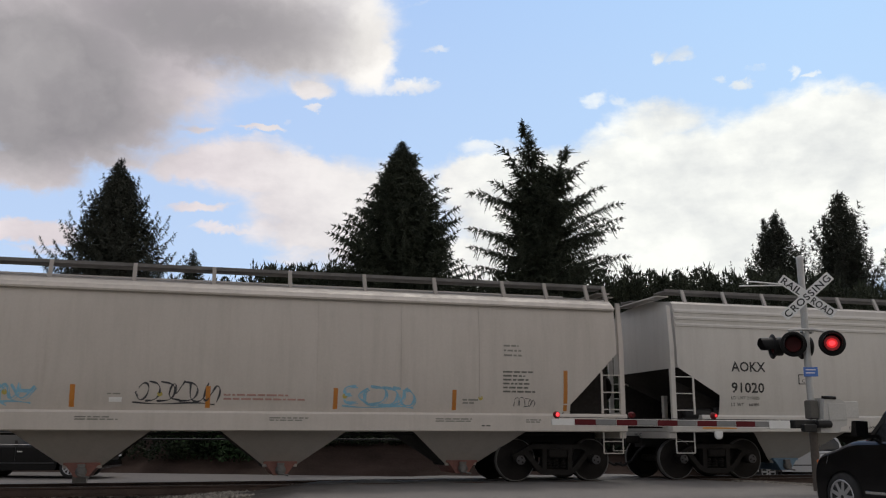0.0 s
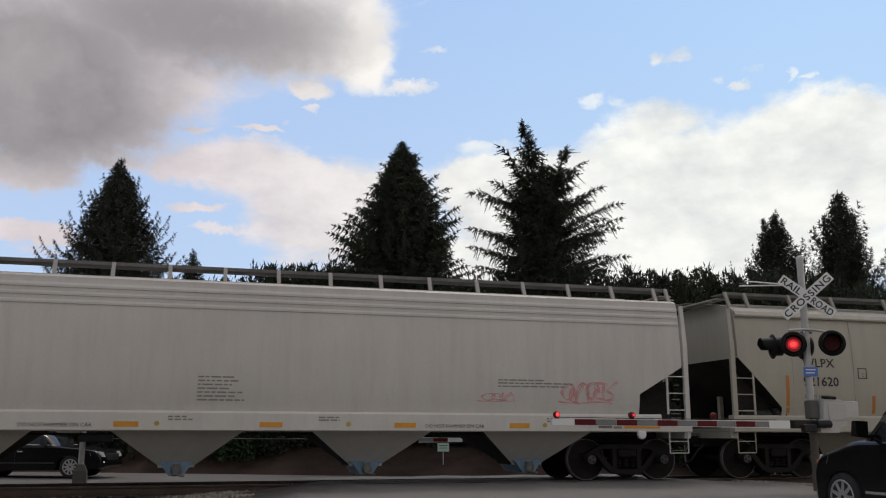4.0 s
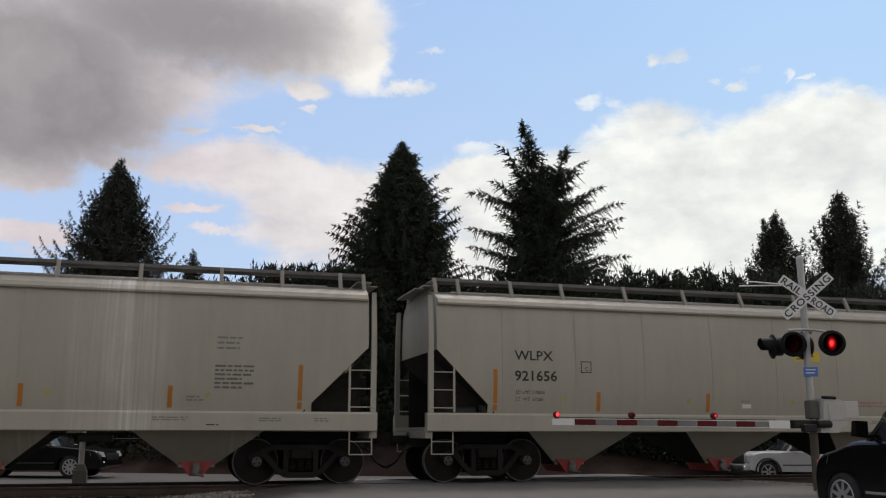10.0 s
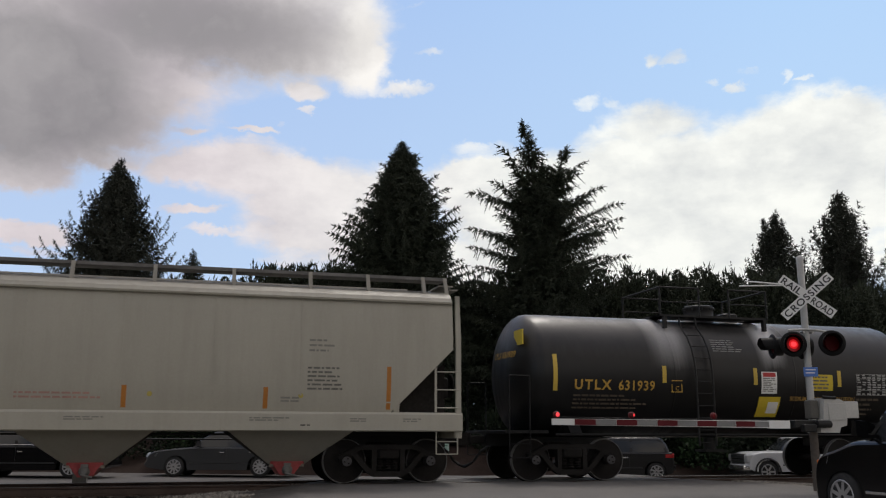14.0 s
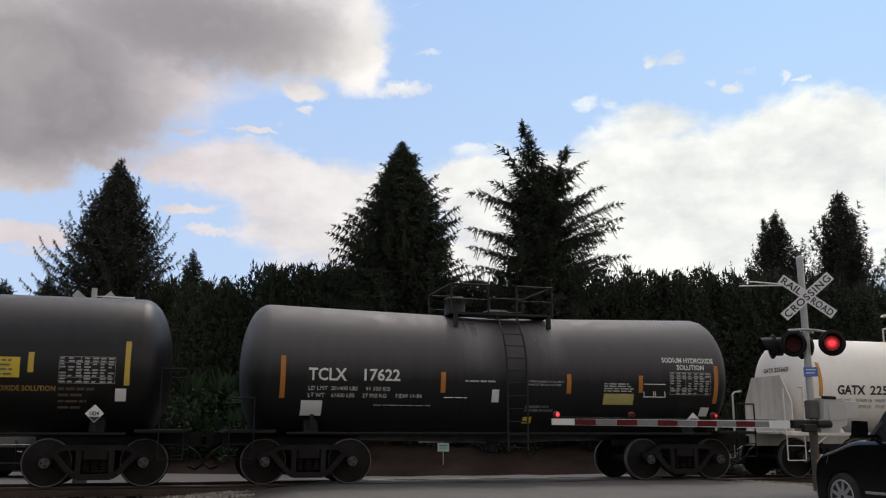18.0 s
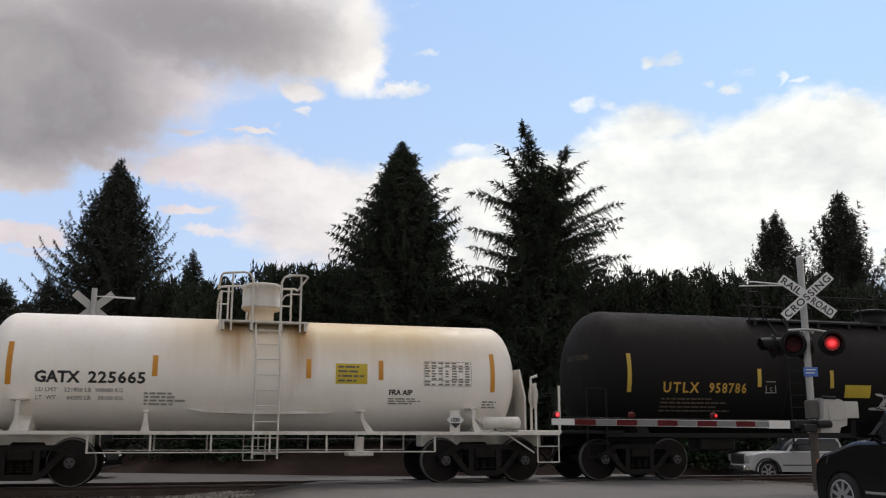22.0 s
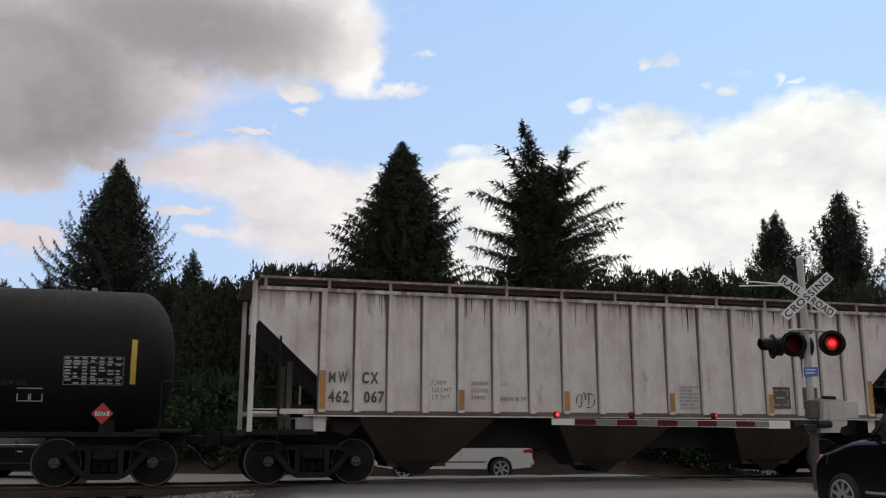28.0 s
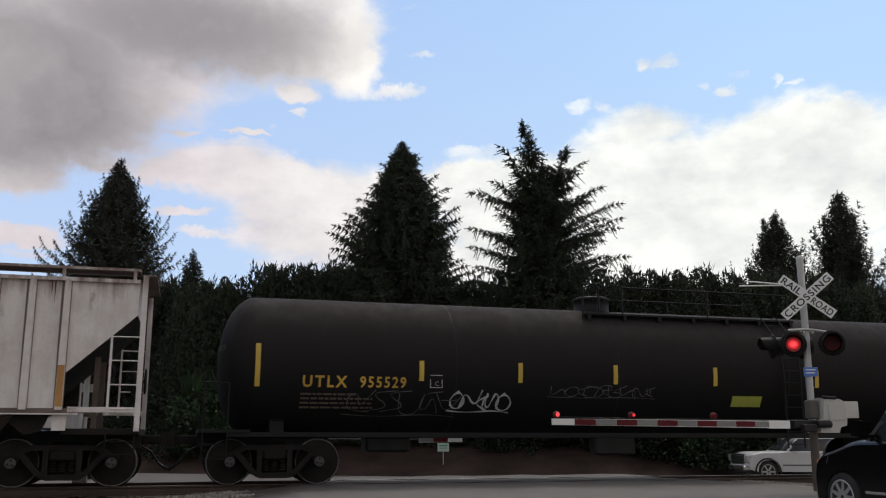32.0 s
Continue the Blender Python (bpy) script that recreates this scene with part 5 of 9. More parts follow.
    part("centre_sill", Shape().box(-half + 2, half - 2, -0.2, 0.2, 0.70, 1.36), DARKSTEEL, car)
    end_gear(car, half, TRUCKSTEEL, half)
    reservoirs(car, -half + 1.2, TRUCKSTEEL)
    flat = lambda z: 1.572
    rs = lambda z: 1.652
    for x, top in ((-6.60, 2.27), (-3.67, 1.92), (-1.28, 1.92), (1.27, 1.92), (3.82, 1.92), (6.60, 2.27)):
        part("reflective_stripe", plate(x - 0.06, x + 0.06, 1.50, top, rs), DULLAMBER, car, "faded amber reflective stripe")
    for text, x, z, thin, apart in (("M", -6.48, 2.03, 0.66, 1.0), ("W", -6.27, 2.03, 0.54, 1.0), ("462", -6.47, 1.64, 0.80, 1.15), ("C", -5.78, 2.03, 0.62, 1.0), ("X", -5.60, 2.03, 0.66, 1.0), ("067", -5.74, 1.64, 0.80, 1.15)):
        letters(text, 0.32, DARKLETTER, car, x, z, flat, bold=0.004 if text == "M" else 0.009, squeeze=thin, space=apart)
    for i, (a, c) in enumerate((("CAPY", "200000"), ("LD LMT", "203100"), ("LT WT", "59900"))):
        letters(a, 0.13, GREYPAINT, car, -4.30, 2.02 - i * 0.15, flat)
        letters(c, 0.13, GREYPAINT, car, -3.45, 2.02 - i * 0.15, flat)
    letters("LO", 0.13, GREYPAINT, car, -2.78, 2.02, flat)
    letters("NEW 8-79", 0.13, GREYPAINT, car, -2.78, 1.70, flat)
    part("fine_print", bars(1.50, 2.02, 1.55, 2.10, 7, flat, random.Random(6), 0.4), plain("washed_out_print", (0.36, 0.35, 0.34), 0.8, 0, 0.3, 8, 0), car, "faded block of small lettering")
    part("dark_panel", plate(4.60, 5.15, 1.60, 2.10, flat, 0.005, 1), DARKLETTER, car, "faded dark panel")
    part("dark_panel", plate(3.87, 4.40, 1.60, 2.10, flat, 0.005, 1), DARKLETTER, car, "stencilled dark panel")
    sq = Shape()
    for sx, sz in ((-1, -1), (1, -1), (-1, 1), (1, 1)):
        x, z = 4.135 + sx * 0.19, 1.85 + sz * 0.17
        sq.box(min(x, x - sx * 0.15), max(x, x - sx * 0.15), -1.586, -1.582, z - 0.012, z + 0.012).box(x - 0.012, x + 0.012, -1.586, -1.582, min(z, z - sz * 0.13), max(z, z - sz * 0.13))
    sq.box(4.02, 4.24, -1.586, -1.582, 1.83, 1.87)
    part("stencil_frame", sq, FADEDWHITE, car)
    # a long brown run of rust between two ribs
    rr = random.Random(12)
    stain = plain("rust_stain", (0.075, 0.034, 0.024), 0.85, 0, 0.4, 5, 0.2)
    for k in range(16):
        x, w = 4.80 + rr.gauss(0, 0.09), rr.uniform(0.008, 0.028)
        z = rr.uniform(2.1, 3.3)
        n = 7
        v = []
        for i in range(n + 1):
            q = w * (0.25 + 0.75 * i / n) * rr.uniform(0.6, 1.3)
            zz = z + (3.87 - z) * i / n
            v += [(x - q, -1.5645 - 0.0003 * k, zz), (x + q, -1.5645 - 0.0003 * k, zz)]
        part("rust_run", Shape().add(v, [(2 * i, 2 * i + 1, 2 * i + 3, 2 * i + 2) for i in range(n)]), stain, car, "long brown rust stain")
    for x, k in ((-6.9, 3), (-5.5, 4), (-3.3, 5), (-2.4, 5), (-0.9, 3), (0.2, 4), (1.7, 4), (3.3, 5), (4.3, 4), (6.2, 4)):
        # short rust runs from the top chord
        for _ in range(k):
            q, drop, xx = rr.uniform(0.006, 0.016), rr.uniform(0.15, 0.7), x + rr.gauss(0, 0.18)
            part("rust_run", Shape().add([(xx - q, -1.5700, 3.87), (xx + q, -1.5700, 3.87), (xx + q * 0.5, -1.5700, 3.87 - drop * 0.7), (xx, -1.5700, 3.87 - drop)], [(0, 1, 2, 3)]), stain, car, "short brown rust stain")
    part("spray_scrawl", scrawl(-1.08, -0.68, 1.52, 1.94, flat, random.Random(8), 3, 0.011, False, False), SPRAYBLACK, car)
    for sx in (-1, 1):
        truck(car, sx * 6.69)
    return car


ribbed_hopper()


def tank_shell(half, R, zc, head, n=48, bulge=2.2):
    """A cylinder with rounded dished heads."""
    prof = []
    steps = 9
    for i in range(steps + 1):
        a = math.pi / 2 * i / steps
        prof.append((-half - head * math.cos(a), max(0.02, R * math.sin(a) ** (2 / bulge))))
    mid = [(-half + 2 * half * k / 8, R) for k in range(1, 8)]
    prof = prof + mid + [(-h, r) for h, r in reversed(prof)]
    return Shape().revolve(prof, (0, 0, zc), "x", n)


def railing(car, x0, x1, y, z0, z1, posts, mat, mid=True, r=0.022):
    s = Shape().path([(x0, y, z0), (x0, y, z1), (x1, y, z1), (x1, y, z0)], r, 6)
    for i in range(1, posts):
        x = x0 + (x1 - x0) * i / posts
        s.tube((x, y, z0), (x, y, z1), r, 6)
    if mid:
        s.tube((x0, y, (z0 + z1) / 2), (x1, y, (z0 + z1) / 2), r * 0.8, 6)
    return part("railing", s, mat, car)


def chart(car, skin, x0, x1, z0, z1, mat, rng):
    """The framed table of test data stencilled on a tank."""
    s = Shape()
    cols, rows = 7, 9
    for x in (x0, x0 + (x1 - x0) * 0.38, x1):
        for k in range(4):
            a, b = z0 + (z1 - z0) * k / 4, z0 + (z1 - z0) * (k + 1) / 4
            y = -(skin((a + b) / 2) + 0.005)
            s.box(x - 0.004, x + 0.004, y, y + 0.003, a, b)
    for j in (0, 2, 7, rows):
        z = z0 + (z1 - z0) * j / rows
        y = -(skin(z) + 0.005)
        s.box(x0, x1, y, y + 0.003, z - 0.004, z + 0.004)
    for j in range(rows):
        z = z0 + (z1 - z0) * (j + 0.22) / rows
        y = -(skin(z + 0.02) + 0.005)
        for i in range(cols):
            if rng.random() < 0.85:
                x = x0 + (x1 - x0) * (i + 0.12) / cols
                s.box(x, x + (x1 - x0) / cols * rng.uniform(0.45, 0.8), y, y + 0.003, z, z + (z1 - z0) / rows * 0.55)
    return part("test_data_table", s, mat, car, "stencilled table of small figures")


def diamond(car, x, z, y, w, mat, text, tmat):
    d = part("hazard_placard", Shape().prism([(x - w, z), (x, z - w), (x + w, z), (x, z + w)], y - 0.01, y, "y"), mat, car, "diamond hazard placard")
    if mat is REDPAINT:
        part("placard_panel", Shape().box(x - w * 0.62, x + w * 0.62, y - 0.014, y - 0.011, z - w * 0.22, z + w * 0.22), SIGNWHITE, d)
    else:
        part("placard_panel", Shape().prism([(x - w * 0.6, z - w * 0.35), (x, z - w * 0.92), (x + w * 0.6, z - w * 0.35)], y - 0.013, y - 0.011, "y"), BLACKPAINT, d)
    letters(text, w * 0.62, BLACKPAINT, d, x - w * 0.58, z - w * 0.2, lambda q: -y + 0.012, squeeze=0.85, bold=0.003)
    return d


def tank_wagon(label, place, half, R, zc, head, truck_x, end, mat, gear, bulge=2.2):
    car = thing("tank_wagon", label, "railway wagon", at=pose(place, 0, 0), group="freight train")
    CARS.append((car, place))
    part("tank_shell", tank_shell(half, R, zc, head, bulge=bulge), mat, car, "long cylindrical tank with dished heads")
    skin = lambda z: math.sqrt(max(0.04, R * R - (z - zc) ** 2))
    for sx in (-1, 1):
        part("stub_sill", Shape().box(min(sx * (truck_x - 1.2), sx * end), max(sx * (truck_x - 1.2), sx * end), -0.19, 0.19, 0.74, 1.10, 0.01), gear, car)
        part("bolster", Shape().prism([(-1.35, 1.04), (1.35, 1.04), (1.15, 1.16 + 0.1), (0.9, zc - R * 0.72), (-0.9, zc - R * 0.72), (-1.15, 1.26)], sx * truck_x - 0.14, sx * truck_x + 0.14, "x"), gear, car, "saddle between tank and truck")
        part("end_platform", Shape().box(min(sx * (end - 1.0), sx * end), max(sx * (end - 1.0), sx * end), -1.45, 1.45, 1.02, 1.09, 0.01), gear, car)
        for turn in (0,):
            part("coupler", coupler_mesh(0.5).mesh("coupler"), TRUCKSTEEL, car, "rusty steel knuckle coupler", at=pose(sx * end, 0, 0, 0, 0, 180 if sx > 0 else 0))
            part("air_hose", hose_mesh(0.35).mesh("air_hose"), DARKSTEEL, car, at=pose(sx * end, 0, 0, 0, 0, 180 if sx > 0 else 0))
        truck(car, sx * truck_x)
    return car, skin


def bands(car, xs, R, zc, w, mat, t=0.012):
    for x in xs:
        part("tank_band", Shape().revolve([(-w, R + 0.001), (-w + 0.01, R + t), (w - 0.01, R + t), (w, R + 0.001)], (x, 0, zc), "x", 48), mat, car)


def top_platform(car, x0, x1, z, ztop, mat, R, y=0.95):
    """The work platform on a tank's top: grating, brackets, and a railing round it."""
    p = part("top_platform", Shape().box(x0, x1, -y, -0.42, z, z + 0.05).box(x0, x1, 0.42, y, z, z + 0.05).box(x0, x0 + 0.3, -y, y, z, z + 0.05).box(x1 - 0.3, x1, -y, y, z, z + 0.05), mat, car, "steel work platform")
    for x in (x0 + 0.1, x1 - 0.1):
        for sg in (-1, 1):
            part("platform_bracket", Shape().box(x - 0.04, x + 0.04, sg * y - 0.05, sg * y + 0.05, z - 0.28, z), mat, p)
    for sg in (-1, 1):
        railing(p, x0, x0 + (x1 - x0) * 0.36, sg * y, z, ztop, 1, mat)
        railing(p, x1 - (x1 - x0) * 0.36, x1, sg * y, z, ztop, 1, mat)
    for x in (x0, x1):
        part("railing", Shape().tube((x, -y, ztop), (x, y, ztop), 0.022, 6), mat, p)
    return p


def manway(car, x, z, r, h, mat, label="round manway with a bolted lid"):
    s = Shape().revolve([(-0.16, r * 0.62), (-0.04, r * 0.62), (-0.03, r * 1.03), (0.03, r * 1.03), (0.03, r), (h, r), (h + 0.02, r * 1.06), (h + 0.07, r * 1.06), (h + 0.1, r * 0.9), (h + 0.12, r * 0.2)], (x, 0, z), "z", 28)
    m = part("manway", s, mat, car, label)
    bolt = Shape().tube((0, 0, 0), (0, 0, 0.08), 0.022, 6).mesh("bolt")
    for k in range(10):
        a = k * 0.628
        part("bolt", bolt, mat, m, at=pose(x + math.cos(a) * r * 1.03, math.sin(a) * r * 1.03, z + h - 0.02))
    return m


def tank_ladder(car, x0, x1, R, zc, z0, z1, mat, rungs=11):
    """A ladder that stands off the side and bends in over the shell."""
    skin = lambda z: math.sqrt(max(0.0, R * R - (z - zc) ** 2))
    def y_at(z):
        return -max(skin(z) + 0.12, 0.9) if z > zc else -(R + 0.13)
    zs = [z0 + (z1 - z0) * i / 12 for i in range(13)]
    bar_ = lambda x: Shape().path([(x, y_at(z), z) for z in zs], 0.022, 6)
    lad = part("ladder", bar_(x0), mat, car, "fixed side ladder")
    part("stile", bar_(x1), mat, lad)
    rung = Shape().tube((x0, 0, 0), (x1, 0, 0), 0.014, 6).mesh("rung")
    for i in range(rungs):
        z = z0 + (z1 - z0) * (i + 0.3) / rungs
        part("rung", rung, mat, lad, at=pose(0, y_at(z), z))
    return lad


def black_ladder_ends(car, end, mat, lo=1.05, hi=2.25):
    """Corner grab irons and sill steps of a tank wagon."""
    for sx in (-1, 1):
        for sg in (-1, 1):
            a, c = sorted((sx * (end - 0.08), sx * (end - 0.55)))
            part("corner_handrail", Shape().path([(a, sg * 1.5, lo), (a, sg * 1.5, hi), (c, sg * 1.5, hi), (c, sg * 1.5, lo)], 0.018, 6), mat, car)
            part("sill_step", step_mesh(a, c, 0.52, 1.05, sg * 1.5), mat, car)


def stripes(car, skin, xs, z0, z1, mat, w=0.05):
    for x, a, b in xs:
        part("reflective_stripe", plate(x - w, x + w, a, b, skin, 0.006, 6), mat, car, "yellow reflective stripe")


MIDGOLD = plain("worn_gold_lettering", (0.28, 0.17, 0.04), 0.7, 0, 0.3, 9, 0)


def head_letters(car, text, size, mat, half, head, R, zc, y0, z0, bulge=2.2):
    """Lettering on the leading dished head, read from ahead of the wagon."""
    cu = bpy.data.curves.new("lettering", "FONT")
    cu.body, cu.size, cu.offset, cu.resolution_u = text, size, 0.004, 2
    tmp = bpy.data.objects.new("lettering", cu)
    me = bpy.data.meshes.new_from_object(tmp)
    bpy.data.objects.remove(tmp)
    bpy.data.curves.remove(cu)
    for w in me.vertices:
        y, z = y0 - w.co.x, z0 + w.co.y
        r = min(0.999, math.hypot(y, z - zc) / R)
        a = math.asin(r ** (bulge / 2))
        w.co = (-half - head * math.cos(a) - 0.012, y, z)
    me.materials.append(mat)
    return part("lettering", me, mat, car)


TOPGEAR = ("top_platform", "platform_bracket", "railing", "manway", "bolt", "valve_housing")


def sink_middle(car, R, zc, half, sag):
    """Give a tank the slight fall of its barrel towards the middle, with all that lies on it."""
    drop = lambda x: sag * max(0.0, 1 - abs(x) / half)
    for ob in car.children_recursive:
        kind = ob.name.split(".")[0]
        if kind in TOPGEAR:
            if ob.parent == car:
                ob.location.z -= sag
            continue
        if ob.matrix_basis.translation.length > 0.001:
            continue
        shell = kind in ("tank_shell", "tank_band", "dried_spill")
        for w in ob.data.vertices:
            x, y, z = w.co
            if shell:
                w.co.z = z - drop(x)
            elif z > 1.15 and abs(z - zc) < R and y < 0:
                off = -y - math.sqrt(R * R - (z - zc) ** 2)
                if -0.01 < off < 0.03:
                    w.co.y = -(math.sqrt(max(0.0, R * R - (z + drop(x) - zc) ** 2)) + off)


def general_tanks():
    rng = random.Random(21)
    # black tank with gold lettering
    R, zc = 1.42, 2.36
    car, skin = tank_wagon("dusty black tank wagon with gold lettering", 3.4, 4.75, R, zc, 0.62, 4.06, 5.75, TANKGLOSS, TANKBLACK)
    bands(car, (-1.6, 1.6), R, zc, 0.02, TANKGLOSS, 0.006)
    stripes(car, skin, ((-4.55, 1.95, 2.75), (-1.88, 2.16, 2.54), (0.5, 2.15, 2.54), (2.82, 2.14, 2.52), (4.55, 1.92, 2.77)), 0, 0, YELLOWTAPE)
    letters("UTLX", 0.30, GOLDLETTER, car, -4.10, 1.99, skin, bold=0.008, space=1.30, squeeze=1.0)
    letters("631939", 0.30, GOLDLETTER, car, -3.03, 1.985, skin, bold=0.006, squeeze=0.92, space=1.12)
    part("fine_print", bars(-4.1, -2.2, 1.55, 1.9, 4, skin, rng, 0.5), DULLGOLD, car)
    box_mark(car, skin, -1.70, 1.95, 0.27, GOLDLETTER, "C")
    letters("SODIUM HYDROXIDE SOLUTION", 0.135, MIDGOLD, car, 1.46, 1.80, skin, squeeze=0.9, bold=0.003)
    d = part("warning_sign", plate(0.66, 1.08, 1.95, 2.46, skin), SIGNWHITE, car, "white danger notice with a red heading")
    part("heading", plate(0.70, 1.04, 2.34, 2.44, skin, 0.004, 2, 0.006), REDPAINT, d)
    part("notice_print", bars(0.70, 1.05, 1.99, 2.32, 8, lambda z: skin(z) + 0.004, rng), GREYPAINT, d)
    d = part("yellow_notice", plate(0.62, 1.20, 1.42, 1.88, skin), YELLOW, car, "yellow notice with a white card")
    part("card", plate(0.88, 1.16, 1.50, 1.76, skin, 0.004, 2, 0.006), SIGNWHITE, d)
    notice(car, skin, 1.97, 2.04, 0.66, 0.38, 4)
    chart(car, skin, 3.32, 4.33, 1.95, 2.45, FADEDWHITE, rng)
    part("fine_print", bars(3.32, 4.0, 1.45, 1.90, 4, skin, rng, 0.5), DULLGOLD, car)
    part("white_card", plate(4.35, 4.55, 1.62, 1.86, skin), SIGNWHITE, car)
    diamond(car, 4.02, 1.38, -1.46, 0.17, SIGNWHITE, "1824", BLACKPAINT)
    part("placard_stand", Shape().box(3.98, 4.06, -1.44, -1.40, 1.05, 1.30), TANKBLACK, car)
    part("end_notice", Shape().box(-5.20, -5.17, -1.10, -0.58, 2.98, 3.32), YELLOW, car, "yellow notice on the tank head")
    head_letters(car, "UTLX 631939", 0.20, GOLDLETTER, 4.75, 0.62, R, zc, 0.35, 2.72)
    tank_ladder(car, -1.15, -0.72, R, zc, 0.75, 3.75, DARKSTEEL)
    top_platform(car, -1.65, 1.25, 3.75, 4.45, DARKSTEEL, R)
    manway(car, -0.05, 3.74, 0.36, 0.32, DARKSTEEL)
    part("valve_housing", Shape().box(0.55, 0.95, -0.2, 0.2, 3.72, 4.0, 0.04), DARKSTEEL, car)
    part("bottom_outlet", Shape().tube((0.05, 0, 1.0), (0.05, 0, 0.62), 0.14, 12).box(-0.2, 0.3, -0.25, 0.25, 0.6, 0.66), DARKSTEEL, car)
    part("running_pipe", Shape().tube((-4.6, -1.45, 1.0), (4.6, -1.45, 1.0), 0.03, 8), TANKBLACK, car)
    black_ladder_ends(car, 5.75, TANKBLACK)
    part("fine_print", bars(-0.52, 0.28, 2.90, 3.22, 6, skin, rng, 0.6), FADEDWHITE, car, "rows of small white lettering")
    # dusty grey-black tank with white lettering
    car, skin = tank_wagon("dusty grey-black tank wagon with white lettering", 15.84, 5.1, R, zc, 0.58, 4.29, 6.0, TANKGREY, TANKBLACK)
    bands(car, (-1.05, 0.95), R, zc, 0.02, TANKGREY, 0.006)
    stripes(car, skin, ((-4.9, 1.72, 2.57), (-1.53, 1.87, 2.30), (1.35, 1.88, 2.31), (3.10, 1.93, 2.31), (5.03, 1.71, 2.57)), 0, 0, ORANGE)
    letters("TCLX", 0.35, WHITELETTER, car, -4.38, 2.09, skin, bold=0.007, squeeze=0.88)
    letters("17622", 0.33, WHITELETTER, car, -3.29, 2.10, skin, bold=0.007, squeeze=1.0)
    letters("LD LMT  201400 LBS     91 350 KG", 0.115, WHITELETTER, car, -4.38, 1.89, skin, squeeze=1.02)
    letters("LT WT    61600 LBS     27 950 KG      NEW 11-84", 0.115, WHITELETTER, car, -4.38, 1.75, skin, squeeze=1.0)
    part("fine_print", bars(-3.0, -1.6, 1.585, 1.65, 1, skin, rng, 0.2), FADEDWHITE, car)
    part("white_card", plate(-4.50, -4.07, 1.38, 1.68, skin), SIGNWHITE, car, "white card holder")
    part("card_stand", Shape().box(-4.32, -4.24, -1.32, -1.28, 1.06, 1.40), TANKBLACK, car)
    letters("SODIUM HYDROXIDE", 0.16, WHITELETTER, car, 3.66, 2.62, skin, bold=0.004, squeeze=0.85)
    letters("SOLUTION", 0.16, WHITELETTER, car, 4.02, 2.46, skin, bold=0.004, squeeze=0.9)
    chart(car, skin, 3.84, 4.88, 1.90, 2.40, FADEDWHITE, rng)
    box_mark(car, skin, 3.18, 1.83, 0.30, WHITELETTER)
    box_mark(car, skin, 3.42, 1.83, 0.30, WHITELETTER)
    part("faded_notice", plate(2.2, 2.94, 1.66, 1.90, skin), plain("faded_yellow_notice", (0.40, 0.36, 0.12), 0.6, 0, 0.2, 5, 0), car, "faded yellow notice")
    part("fine_print", bars(2.2, 2.95, 1.93, 2.14, 4, skin, rng), FADEDWHITE, car)
    letters("EXTERIOR HEATER COILS NO INLET", 0.062, FADEDWHITE, car, 0.36, 2.115, skin, squeeze=0.86, bold=0.001)
    letters("OR OUTLET PIPE CAPS REQUIRED", 0.062, FADEDWHITE, car, 0.36, 2.045, skin, squeeze=0.86, bold=0.001)
    part("fine_print", bars(-1.05, -0.25, 2.10, 2.14, 1, skin, rng, 0.1), FADEDWHITE, car)
    part("fine_print", bars(-1.5, -0.75, 1.76, 1.82, 1, skin, rng, 0.1), WHITELETTER, car)
    letters("SECONDARY VALVE", 0.066, FADEDWHITE, car, 0.36, 1.575, skin, squeeze=0.92, bold=0.001)
    letters("ATTACHED TO OUTLET", 0.066, FADEDWHITE, car, 0.36, 1.495, skin, squeeze=0.92, bold=0.001)
    part("white_card", plate(-0.43, -0.27, 1.68, 1.95, skin), SIGNWHITE, car)
    part("yellow_card", plate(0.36, 0.56, 1.24, 1.38, skin), YELLOW, car)
    part("white_card", plate(4.70, 4.92, 1.42, 1.62, skin), SIGNWHITE, car)
    part("dark_patch", plate(4.1, 4.52, 1.25, 1.75, skin), DARKSTEEL, car)
    diamond(car, 4.36, 1.33, -1.44, 0.17, SIGNWHITE, "1824", BLACKPAINT)
    tank_ladder(car, -0.14, 0.31, R, zc, 0.65, 3.63, DARKSTEEL)
    top_platform(car, -1.22, 1.18, 3.75, 4.42, DARKSTEEL, R)
    manway(car, -0.86, 3.74, 0.24, 0.40, DARKSTEEL)
    part("valve_housing", Shape().box(-0.15, 0.4, -0.25, 0.25, 3.72, 3.98, 0.05), DARKSTEEL, car)
    part("bottom_outlet", Shape().tube((0, 0, 1.0), (0, 0, 0.62), 0.14, 12), DARKSTEEL, car)
    part("running_pipe", Shape().tube((-4.8, -1.45, 1.02), (4.8, -1.45, 1.02), 0.03, 8), TANKBLACK, car)
    black_ladder_ends(car, 6.0, TANKBLACK, 1.05, 1.7)
    dust_run(car, R, zc, ((-0.95, 0.35), (0.35, 0.8)), rng)
    sink_middle(car, R, zc, 5.1, 0.13)


